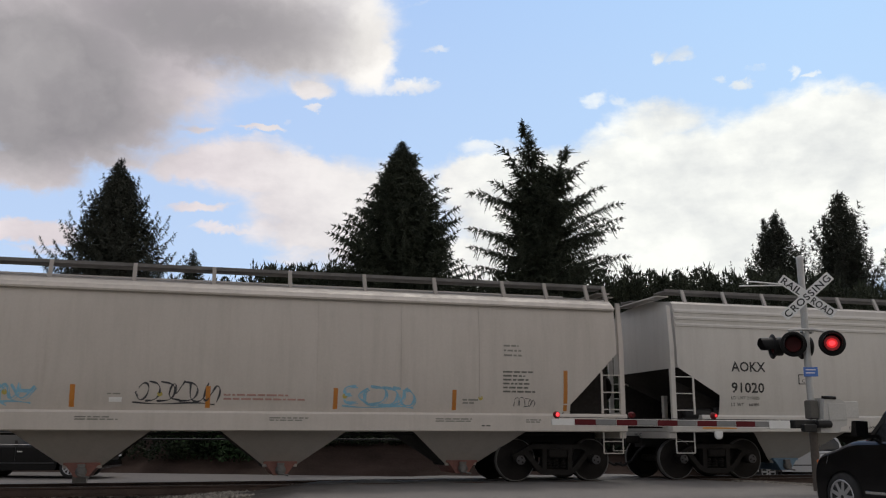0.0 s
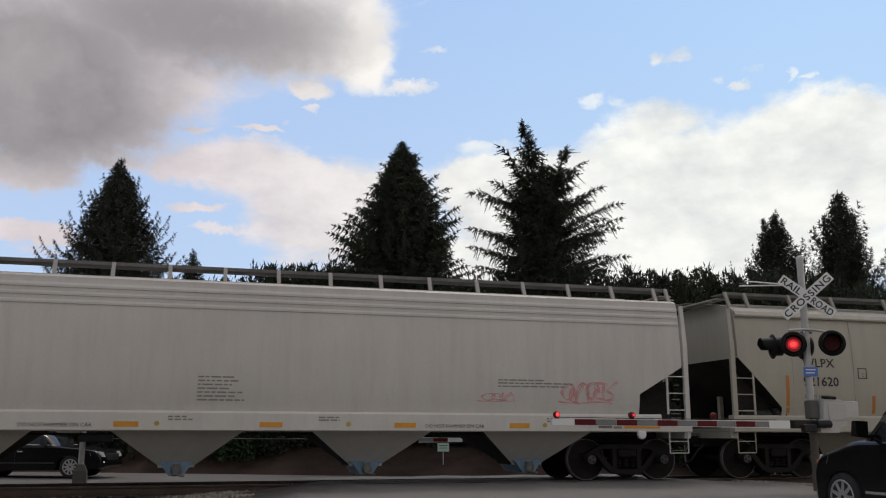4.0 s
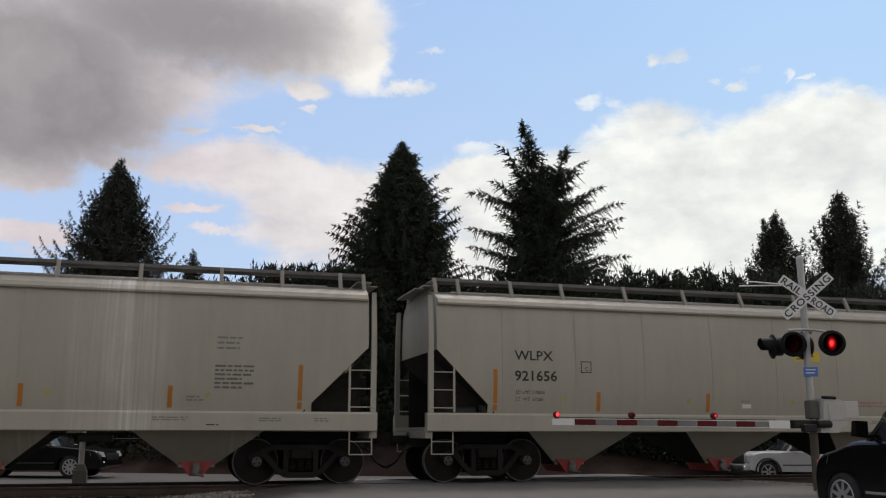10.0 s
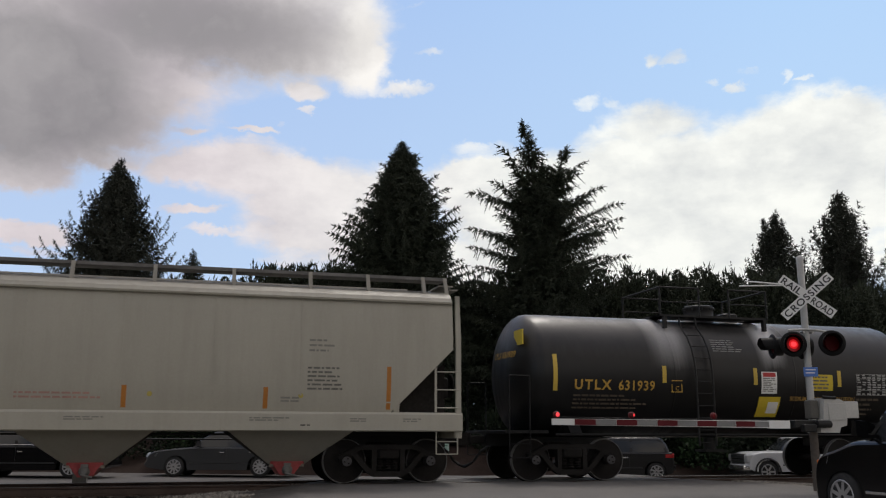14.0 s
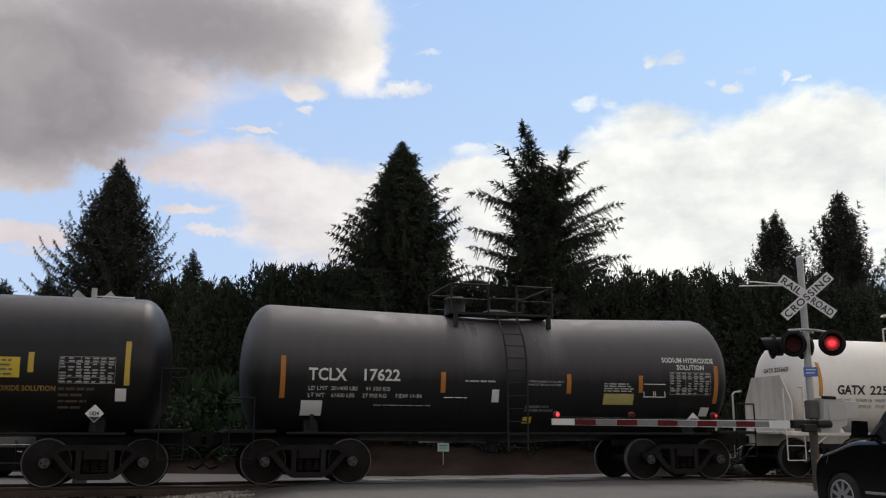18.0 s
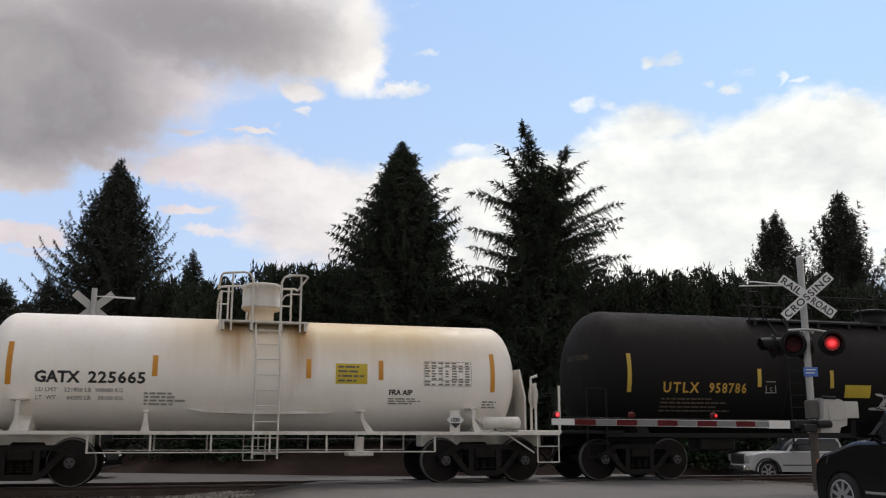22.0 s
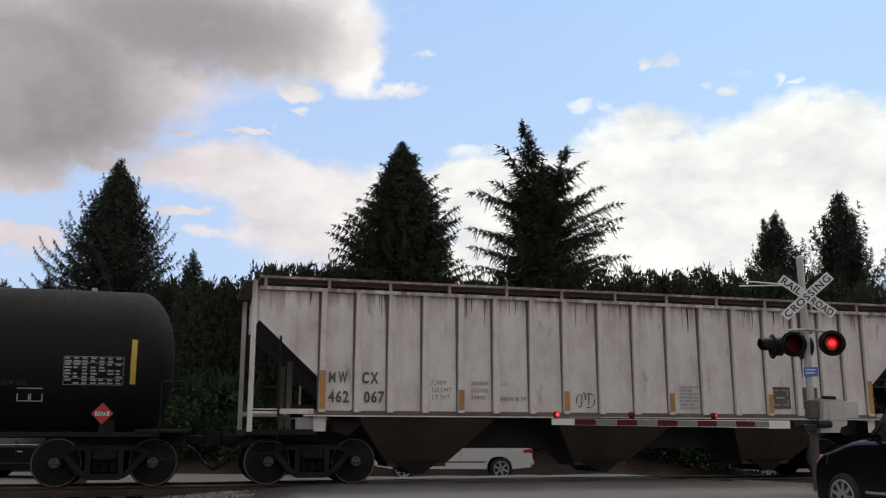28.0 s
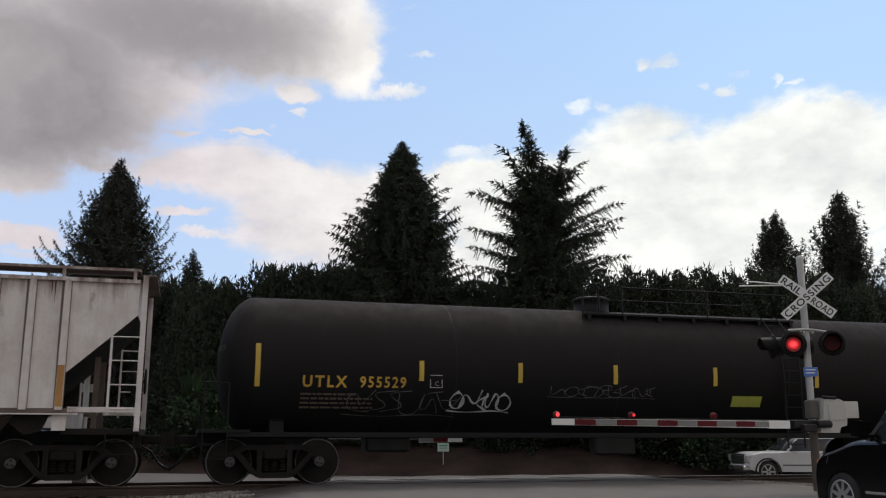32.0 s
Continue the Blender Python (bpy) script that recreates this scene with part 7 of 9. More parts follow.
def arm_lamp(arm, x, y, z, phase):
    lamp = part("arm_lamp", Shape().revolve([(-0.02, 0.035), (0.0, 0.06), (0.05, 0.06), (0.07, 0.03)], (x, y, z), "y", 14).box(x - 0.03, x + 0.03, y - 0.01, y + 0.03, z - 0.11, z - 0.05), plain_cache("dark_red_lens", (0.10, 0.01, 0.012)), arm, "small red arm lamp")
    if phase is None:
        part("lamp_core", Shape().revolve([(-0.024, 0.01), (-0.022, 0.03), (-0.018, 0.036)], (x, y - 0.008, z), "y", 12), RED_HOT, lamp, "steadily lit red lamp")
    else:
        flasher(lamp, x, y - 0.06, z, 0.036, phase)


def near_signal():
    sig = thing("crossing_signal", "galvanised crossing signal with red flashing lamps and lowered gate", "crossing signal", at=pose(11.73, -4.86, 0))
    part("mast", Shape().tube((0, 0, -0.25), (0, 0, 4.44), 0.068, 18), GALV, sig, "galvanised steel mast")
    part("mast_base", Shape().tube((0, 0, -0.25), (0, 0, 1.12), 0.078, 18), plain("rust_stained_mast_base", (0.085, 0.07, 0.058), 0.8, 0, 0.4, 5, 0.3), sig, "rust-stained lower mast")
    part("mast_cap", Shape().revolve([(0, 0.075), (0.05, 0.075), (0.09, 0.02)], (0, 0, 4.43), "z", 16), GALV, sig)
    part("foundation", Shape().box(-0.3, 0.3, -0.3, 0.3, -0.45, -0.12, 0.03), plain("concrete", (0.30, 0.29, 0.27), 0.9, 0, 0.2, 5, 0.4), sig, "concrete footing")
    crossbuck(sig, 3.67, -33, True, 0.07, -0.15)
    arms = part("cross_arm", Shape().path([(-0.42, -0.04, 3.0), (-0.12, -0.09, 3.02), (0.12, -0.09, 3.02), (0.45, -0.04, 3.0)], 0.025, 8), GALV, sig)
    for sx in (-1, 1):
        part("clamp", Shape().tube((sx * 0.1, 0, 2.98), (sx * 0.1, -0.09, 2.98), 0.03, 8), GALV, arms)
    signal_lamp(sig, -0.245, 2.74, True, -34, -0.16)
    signal_lamp(sig, 0.455, 2.74, False, -34, -0.16)
    signal_lamp(sig, -0.44, 2.74, True, -106, -0.52)
    signal_lamp(sig, -0.24, 2.72, False, -106, -0.02)
    part("sign_plate", Shape().box(-0.12, 0.15, -0.085, -0.078, 2.11, 2.29, 0.002), SIGNBLUE, sig, "small blue notice with pale bars", at=pose(0, 0, 0, 0, 0, -20))
    part("sign_print", Shape().box(-0.08, 0.11, -0.092, -0.088, 2.23, 2.25).box(-0.08, 0.09, -0.092, -0.088, 2.17, 2.19), SIGNWHITE, sig, at=pose(0, 0, 0, 0, 0, -20))
    for k, z in ((0, 3.95), (1, 3.86)):
        part("wind_guy_arm", Shape().tube((-0.10, 0.10, 3.93), (-1.18 - 0.22 * k, 0.04, 3.945 - 0.10 * k), 0.014, 8), SIGNWHITE, sig, "thin white bracing rod")
    mech = part("gate_machine", Shape().prism([(0.02, 1.04), (0.44, 1.04), (0.48, 1.14), (0.62, 1.18), (0.64, 1.30), (0.62, 1.62), (0.50, 1.68), (0.14, 1.70), (0.10, 1.30), (0.02, 1.26)], -0.20, 0.20, "y"), ALU, sig, "grey gate machine housing")
    part("machine_door", Shape().box(0.22, 0.58, -0.215, -0.20, 1.28, 1.60, 0.004), ALU, mech)
    part("hinge_tube", Shape().tube((0.10, -0.21, 1.71), (0.40, -0.21, 1.70), 0.03, 8), BLACKMETAL, mech)
    part("mast_clamp", Shape().box(-0.095, 0.10, -0.10, 0.10, 1.30, 1.66, 0.02), plain_cache("weathered_bracket_steel", (0.10, 0.095, 0.085)), sig)
    part("counterweight", Shape().box(0.60, 0.97, -0.14, -0.09, 1.32, 1.64, 0.008), plain_cache("grimy_white_plate", (0.46, 0.455, 0.43)), sig, "white counterweight plate")
    part("arm_pivot", Shape().box(-0.55, -0.05, -0.20, 0.0, 1.12, 1.28, 0.02).box(-0.42, -0.12, -0.30, -0.18, 1.05, 1.20, 0.02).tube((-0.1, -0.25, 1.2), (0.2, -0.25, 1.2), 0.07, 12), DARKSTEEL, sig, "dark arm pivot and shear bracket")
    arm = gate_arm(sig, 5.46, 1.19, -0.12, 7, -1, 0.03, 0.62)
    part("arm_root", Shape().box(-1.08, -0.62, -0.16, -0.08, 1.115, 1.265, 0.004), SIGNWHITE, arm)
    part("arm_cable", Shape().path([(-5.4, -0.15, 1.30), (-3.9, -0.15, 1.285), (-2.2, -0.15, 1.28), (-0.9, -0.15, 1.275)], 0.007, 5), BLACKMETAL, arm)
    for x, ph in ((-5.36, None), (-3.90, True), (-2.22, False)):
        arm_lamp(arm, x, -0.12, 1.345, ph)
    part("conduit", Shape().path([(0.09, 0.05, -0.2), (0.09, 0.05, 1.1)], 0.025, 8), GALV, sig)
    return sig


def far_signal():
    """The second signal across the tracks, seen from behind."""
    sig = thing("crossing_signal", "grey crossing signal seen from behind with lowered gate", "crossing signal", at=pose(-2.30, 4.2, 0))
    part("mast", Shape().tube((0, 0, -0.4), (0, 0, 4.62), 0.068, 18), GALV, sig, "galvanised steel mast")
    part("foundation", Shape().loft([[(-0.17, -0.17, -0.5), (0.17, -0.17, -0.5), (0.17, 0.17, -0.5), (-0.17, 0.17, -0.5)], [(-0.15, -0.15, 0.12), (0.15, -0.15, 0.12), (0.15, 0.15, 0.12), (-0.15, 0.15, 0.12)], [(-0.08, -0.08, 0.28), (0.08, -0.08, 0.28), (0.08, 0.08, 0.28), (-0.08, 0.08, 0.28)]], False), plain_cache("grimy_concrete", (0.11, 0.105, 0.095)), sig, "grimy concrete footing")
    crossbuck(sig, 4.12, 4, False, 0.0, 0.10)
    for z in (3.38, 2.88):
        part("cross_arm", Shape().path([(-0.40, 0.02, z - 0.03), (-0.1, -0.08, z), (0.12, -0.08, z), (0.42, 0.02, z)], 0.025, 8), GALV, sig)
    signal_lamp(sig, -0.40, 2.52, True, 12, -0.14)
    signal_lamp(sig, 0.38, 2.52, False, 12, -0.14)
    signal_lamp(sig, -0.40, 3.08, True, 100, -0.16)
    signal_lamp(sig, 0.36, 3.10, True, 262, -0.14)
    for k in (0, 1):
        part("bracing_rod", Shape().tube((0.05, 0, 4.42), (0.98, 0.1, 4.40 + 0.03 * k), 0.014, 8), SIGNWHITE, sig, "thin white bracing rod")
    part("sign_plate", Shape().box(-0.12, 0.16, 0.07, 0.08, 2.02, 2.22), ALU, sig)
    mech = part("gate_machine", Shape().box(-0.62, -0.06, -0.2, 0.2, 1.02, 1.62, 0.05), ALU, sig, "grey gate machine housing")
    part("counterweight", Shape().box(-1.05, -0.68, -0.12, -0.05, 1.14, 1.56, 0.01), SIGNWHITE, sig, "white counterweight plate")
    part("arm_pivot", Shape().box(-0.1, 0.7, -0.1, 0.1, 0.82, 1.0, 0.02), DARKSTEEL, sig)
    gate_arm(sig, 9.72, 0.86, 0.0, 4, 1, 0.0, 8.5)
    part("arm_tube", Shape().tube((0.5, 0, 0.88), (8.55, 0, 0.87), 0.020, 8), DARKSTEEL, sig, "thin dark root of the gate arm")
    return sig


near_signal()
far_signal()


# ---- trees ----
def stand(depth, u, v=-329):
    """The ground place at a distance ahead along a bearing, u in picture pixels right of the axis."""
    az, _ = bearing(u, v)
    return spot(depth, depth * math.tan(radians(az)), -0.42)


def rise(depth, u, v):
    az, el = bearing(u, v)
    return EYE.z + depth / math.cos(radians(az)) * math.tan(radians(el))


def frond(v, f, base, axis, side, length, width, rng):
    """A flat pointed spray of needles."""
    up = axis.cross(side).normalized()
    a = base
    m = base + axis * length * 0.45
    t = base + axis * length + up * -0.10 * length
    k = len(v)
    v += [tuple(a), tuple(m + side * width), tuple(t), tuple(m - side * width)]
    f.append((k, k + 1, k + 2, k + 3))


def spiky_bough(length, rng, bend=(0.0, 0.2), shoot=0.42, step=0.11, hang=0.3, sweep=0.75, hook=0.05, pitch=0.075, needle=0.11, up=0.5, wide=0.017):
    """Triangles of one bough along +x: short pointed shoots on all sides, each set with small needles."""
    tri = []
    n = max(4, int(length / step))
    sag = rng.uniform(*bend)
    sway = rng.uniform(-0.08, 0.08)

    def at_(f):
        return np.array((length * f, length * sway * math.sin(3.1416 * f), length * sag * (f * f - f) - hook * length * max(0.0, (f - 0.8) / 0.2) ** 2))

    def spike(o, d, reach):
        side = np.cross(d, (0.31, 0.22, 0.92))
        side /= np.linalg.norm(side) + 1e-6
        other = np.cross(d, side)
        tip = o + d * reach + np.array((0, 0, -0.12 * reach))
        for w in (side, other):
            tri.append((o + w * wide * 1.8, o - w * wide * 1.8, tip))
        m = max(2, int(reach / pitch))
        for k in range(m):
            q = o + (tip - o) * (k / m)
            a = rng.uniform(0, 6.283)
            for turn in (a, a + 2.2, a + 4.1):
                out = side * math.cos(turn) + other * math.sin(turn)
                e = d * 0.8 + out * rng.uniform(0.45, 0.8)
                b = np.cross(e, out) * wide
                tri.append((q + b, q - b, q + e * needle * rng.uniform(0.75, 1.25)))

    for i in range(n + 1):
        f = min(1.0, max(0.0, (i + rng.uniform(-0.4, 0.4)) / n))
        p = at_(f)
        lead = at_(min(1.0, f + 0.04)) - at_(max(0.0, f - 0.04))
        lead /= np.linalg.norm(lead)
        full = min(1.0, 0.5 + 1.6 * f) * ((1.0 - f) ** 0.55 * 0.8 + 0.26)
        if i == n:
            spike(p, lead, shoot * 0.5)
        a = rng.uniform(0, 6.283)
        for k in range(3):
            ang = a + k * 2.094 + rng.uniform(-0.5, 0.5)
            d = lead * sweep + np.array((0.0, math.cos(ang), math.sin(ang) * (up if math.sin(ang) > 0 else 1.0)))
            spike(p, d / np.linalg.norm(d), shoot * full * rng.uniform(0.35, 1.25))
        if rng.random() < hang:
            d = np.array((rng.uniform(-0.1, 0.35), rng.uniform(-0.25, 0.25), -1.0))
            spike(p, d / np.linalg.norm(d), shoot * min(1.0, full * 1.3) * rng.uniform(0.7, 1.5))
    return np.array(tri)


LENGTHS = (0.45, 0.9, 1.5, 2.2, 3.0, 4.0)


def bough_kit(seed, **kw):
    rng = random.Random(seed)
    return [[spiky_bough(L, rng, **kw) for _ in range(3)] for L in LENGTHS]


KIT_FIR = bough_kit(21, bend=(0.05, 0.35), shoot=0.46, step=0.115, hang=0.45, hook=0.06)
KIT_CEDAR = bough_kit(22, bend=(-0.05, 0.30), shoot=0.52, step=0.115, hang=0.5, hook=0.05)
KIT_WEEPING = bough_kit(23, bend=(0.1, 0.5), shoot=0.34, step=0.12, hang=0.8, hook=-0.05, up=0.3, wide=0.012)
KIT_SPRUCE = bough_kit(24, bend=(0.1, 0.45), shoot=0.36, step=0.12, hang=0.15, hook=-0.08, up=1.0, wide=0.012)


def conifer(name, label, where, height, outline, rng, kit, mat=NEEDLE, low=0.06, gap=0.30, count=7, lift=(0.05, 0.9), ragged=0.25, arms=(), core=9000, spread=0.76, leaders=(), group="conifers behind the street"):
    """A tapered trunk, limbs in loose whorls and needled boughs; outline gives half widths by height."""
    t = thing(name, label, "tree", at=pose(where.x, where.y, where.z), group=group)
    tr = Shape()
    tr.tube((0, 0, 0), (0, 0, height * 0.55), height * 0.017, 9, height * 0.009)
    tr.tube((0, 0, height * 0.55), (0, 0, height * 0.97), height * 0.009, 7, 0.012)
    hs = [a for a, _ in outline]
    ws = [b for _, b in outline]
    heap = []

    def bough(base, az, pitch, L, twist=0.0):
        k = min(range(len(LENGTHS)), key=lambda i: abs(LENGTHS[i] - L))
        tri = rng.choice(kit[k])
        s = L / LENGTHS[k]
        turn = np.array(Matrix.Rotation(az, 3, "Z") @ Matrix.Rotation(-pitch, 3, "Y") @ Matrix.Rotation(twist, 3, "X"))
        heap.append((tri * np.array((s, max(0.8, s) if L > 0.6 else s, s))) @ turn.T + np.array(base))
        if L > 0.8:
            d = Vector((math.cos(az) * math.cos(pitch), math.sin(az) * math.cos(pitch), math.sin(pitch)))
            tr.tube(base, Vector(base) + d * L * 0.6, 0.012 + 0.016 * L, 4, 0.010)

    def stem(cx, cy, z0, z1, share, lean):
        z = z0
        while z < z1 - 0.22:
            q = (z - z0) / (z1 - z0)
            zz = z if share >= 1 else height - (z1 - z)
            rise_ = math.tan(min(1.0, lift[0] + (lift[1] - lift[0]) * q ** 1.8 + 0.12))
            reach = np.interp(zz, hs, ws)
            for _ in range(3):
                reach = 0.5 * (reach + np.interp(zz + reach * rise_, hs, ws))
            reach *= min(1, share)
            n = max(4, int(count * (0.65 + 0.35 * min(1, reach / 2.0))))
            a0 = rng.uniform(0, 6.28)
            for i in range(n):
                az = a0 + 6.283 * i / n + rng.uniform(-0.4, 0.4)
                pitch = lift[0] + (lift[1] - lift[0]) * q ** 1.8 + rng.uniform(-0.14, 0.14)
                L = max(0.16, reach * rng.uniform(1 - ragged, 1 + ragged * 0.55) / max(0.5, math.cos(pitch)))
                w = lean * q
                bough((cx * w, cy * w, z + rng.uniform(-0.12, 0.12)), az, pitch, L, rng.uniform(-0.3, 0.3))
            z += gap * (0.55 + 0.45 * (1 - q)) * rng.uniform(0.75, 1.25)
        for k in range(3):
            bough((cx * lean, cy * lean, z1 - 0.52 - 0.16 * k), rng.uniform(0, 6.28), 1.50, 0.36)

    stem(0, 0, height * low, height, 1, 0)
    for lx, ly, z0, z1, share in leaders:
        tr.tube((0, 0, z0), (lx, ly, z1 - 0.1), height * 0.006, 7, 0.01)
        stem(lx, ly, z0, z1, share, 1.0)
    for z, az, pitch, L in arms:
        bough((0, 0, z), radians(az), radians(pitch), L)
        bough((0, 0, z - 0.10), radians(az) + 0.16, radians(pitch) - 0.05, L * 0.80, 0.3)
        bough((0, 0, z - 0.10), radians(az) - 0.16, radians(pitch) + 0.04, L * 0.72, -0.3)
        bough((0, 0, z - 0.35), radians(az) + 0.05, radians(pitch) - 0.15, L * 0.6, 0.2)
    # close inner twigs that let little light through
    n = core
    g = np.random.default_rng(rng.randrange(9999))
    zz = height * (low + (0.93 - low) * g.random(n) ** 1.25)
    rr = np.interp(zz, hs, ws) * spread * g.random(n) ** 0.5
    aa = g.random(n) * 6.283
    o = np.stack((np.cos(aa) * rr, np.sin(aa) * rr, zz), 1)
    d = g.normal(size=(n, 3))
    d[:, 2] *= 0.6
    d /= np.linalg.norm(d, axis=1)[:, None]
    e = np.cross(d, g.normal(size=(n, 3)))
    e /= np.linalg.norm(e, axis=1)[:, None] + 0.01
    heap.append(np.stack((o + e * 0.04, o - e * 0.04, o + d * 0.30), 1))
    part("trunk", tr, BARK, t, "dark tapering trunk and limbs")
    co = np.concatenate(heap).reshape(-1, 3)
    me = bpy.data.meshes.new("crown")
    nt = len(co) // 3
    me.vertices.add(nt * 3)
    me.vertices.foreach_set("co", co.astype(np.float32).ravel())
    me.loops.add(nt * 3)
    me.loops.foreach_set("vertex_index", np.arange(nt * 3, dtype=np.int32))
    me.polygons.add(nt)
    me.polygons.foreach_set("loop_start", np.arange(0, nt * 3, 3, dtype=np.int32))
    me.update(calc_edges=True)
    me.materials.append(mat)
    part("crown", me, mat, t)
    return t


def big_trees():
    def tree(seed, depth, u, top, widths, name, label, kit, **kw):
        """widths: half widths in pixels at drops below the tip, shaped to fit the camera's view."""
        at_ = stand(depth, u, 441 - top)
        h = rise(depth, u, 441 - top) + 0.42
        k = depth / FOCAL / math.cos(radians(bearing(u, -329)[0])) ** 0.5
        line = sorted((h - drop * k * 1.0, w * k) for drop, w in widths)
        return conifer(name, label, at_, h, line, random.Random(seed), kit, **kw)
    tree(1, 43, 216 - 784, 279, ((0, 3), (22, 10), (50, 34), (85, 62), (125, 84), (165, 112), (230, 128), (450, 130)), "spruce_tree", "grey-green spruce with thin hanging twigs", KIT_WEEPING, mat=SPRUCE, gap=0.31, count=10, lift=(0.10, 0.95), ragged=0.32, core=18000, spread=0.68)
    tree(2, 39, 713 - 784, 247, ((0, 2), (14, 7), (30, 21), (65, 46), (105, 73), (158, 104), (200, 120), (290, 135), (480, 135)), "fir_tree", "tall dark fir with dense spiky boughs", KIT_FIR, gap=0.30, count=10, lift=(0.18, 0.85), ragged=0.32, core=22000, spread=0.7)
    d = 38
    k = d / FOCAL * 1.01
    yaw = -YAW
    base = lambda y: rise(d, 161, 441 - y) + 0.42
    # long arms shaped to fit the camera's view: picture row on the trunk, heading, climb in degrees and reach in pixels
    arms = [(base(y), yaw + a, pitch, L * k) for y, a, pitch, L in
            ((380, 172, 22, 138), (384, 192, 36, 108), (378, 178, 62, 146), (430, 176, 15, 134), (424, 195, 34, 100), (462, 183, 13, 132), (490, 170, 13, 122), (520, 186, 9, 128), (400, 6, 37, 134), (425, -8, 27, 152), (446, 5, 27, 158), (452, -14, 21, 138), (510, 3, 24, 162), (500, 16, 26, 138), (382, 14, 30, 96), (345, -6, 40, 96))]
    tree(3, d, 958 - 784, 282, ((0, 5), (30, 17), (70, 38), (110, 55), (150, 74), (190, 92), (240, 114), (420, 130)), "cedar_tree", "dark cedar with ragged upswept boughs and several leaders", KIT_CEDAR, gap=0.42, count=7, lift=(0.20, 0.8), ragged=0.5, core=8500, spread=0.58, arms=arms,
         leaders=((-34 * k, 6 * k, base(400), base(212), 0.68), (44 * k, -9 * k, base(420), base(255), 0.68)))
    tree(4, 50, 1370 - 784, 375, ((0, 2), (22, 12), (45, 33), (80, 60), (110, 78), (150, 92), (350, 98)), "spruce_tree", "dark spruce with a bushy crown", KIT_SPRUCE, mat=SPRUCE, gap=0.34, count=8, lift=(0.3, 1.05), ragged=0.42, core=7000, spread=0.66,
         leaders=((-25 * 50 / FOCAL, 0, 4.0, rise(50, 592, 441 - 386) + 0.42, 0.7),))
    tree(5, 45, 1482 - 784, 340, ((0, 2), (18, 13), (45, 32), (75, 52), (110, 66), (170, 78), (350, 90)), "spruce_tree", "tall dark spruce with gaps in its crown", KIT_SPRUCE, mat=SPRUCE, gap=0.36, count=8, lift=(0.35, 1.1), ragged=0.46, core=4500, spread=0.60,
         leaders=((-36 * 45 / FOCAL, 0, 4.0, rise(45, 662, 441 - 380) + 0.42, 0.5), (40 * 45 / FOCAL, 0.3, 4.0, rise(45, 738, 441 - 374) + 0.42, 0.5)))
    tree(6, 36, 5 - 784, 490, ((0, 4), (40, 30), (90, 70), (250, 85)), "spruce_tree", "small dark spruce at the street's edge", KIT_SPRUCE, mat=SPRUCE, lift=(0.15, 0.9), ragged=0.35, gap=0.4, core=5000)
    tree(9, 41, 88 - 784, 484, ((0, 3), (30, 22), (60, 40), (250, 55)), "spruce_tree", "small dark spruce below a taller one", KIT_SPRUCE, mat=SPRUCE, lift=(0.15, 0.9), ragged=0.35, gap=0.4, core=4000)
    tree(7, 47, 343 - 784, 442, ((0, 3), (40, 20), (90, 32), (250, 40)), "young_spruce", "slender young spruce beside a taller one", KIT_SPRUCE, mat=SPRUCE, lift=(0.2, 0.9), ragged=0.3, gap=0.4, core=2000)
    tree(8, 44, 1600 - 784, 472, ((0, 10), (50, 60), (120, 90), (300, 95)), "spruce_tree", "dark spruce behind the crossing signal", KIT_SPRUCE, mat=SPRUCE, lift=(0.2, 0.9), ragged=0.3, core=6000)


big_trees()


def leafy_mesh(name, height, radius, leaves, rng, size=0.2, tops=3, upright=True):
    """Leaves and shoots on an uneven upright mass with several pointed tops."""
    v, f = [], []
    cones = [(0, 0, height, radius)]
    for _ in range(tops):
        a, r = rng.uniform(0, 6.28), radius * rng.uniform(0.3, 0.8)
        cones.append((math.cos(a) * r, math.sin(a) * r, height * rng.uniform(0.84, 0.985), radius * rng.uniform(0.4, 0.7)))
    for _ in range(leaves):
        cx, cy, h, r = rng.choice(cones)
        q = rng.random() ** 0.8
        z = q * h
        rr = r * (1 - q ** 2.6) * rng.uniform(0.55, 1.08) + 0.05
        a = rng.uniform(0, 6.283)
        p = Vector((cx + math.cos(a) * rr, cy + math.sin(a) * rr, z))
        out = Vector((math.cos(a), math.sin(a), 0))
        ax = (out * rng.uniform(0.2, 0.9) + Vector((rng.uniform(-0.5, 0.5), rng.uniform(-0.5, 0.5), rng.uniform(0.0, 1.0) if upright else rng.uniform(-0.5, 0.6)))).normalized()
        sd = ax.cross(Vector((rng.uniform(-1, 1), rng.uniform(-1, 1), rng.uniform(-1, 1)))).normalized()
        frond(v, f, p, ax, sd, size * rng.uniform(0.6, 1.5), size * rng.uniform(0.25, 0.45), rng)
    for cx, cy, h, r in cones:
        for k in range(26):
            a = rng.uniform(0, 6.28)
            z = h * rng.uniform(0.86, 1.0)
            p = Vector((cx + math.cos(a) * r * 0.35 * rng.random(), cy + math.sin(a) * r * 0.35 * rng.random(), z))
            frond(v, f, p, Vector((math.cos(a) * 0.25, math.sin(a) * 0.25, 1)).normalized(), Vector((-math.sin(a), math.cos(a), 0)), rng.uniform(0.2, 0.45), 0.035, rng)
    me = bpy.data.meshes.new(name)
    me.from_pydata(v, [], f)
    return me


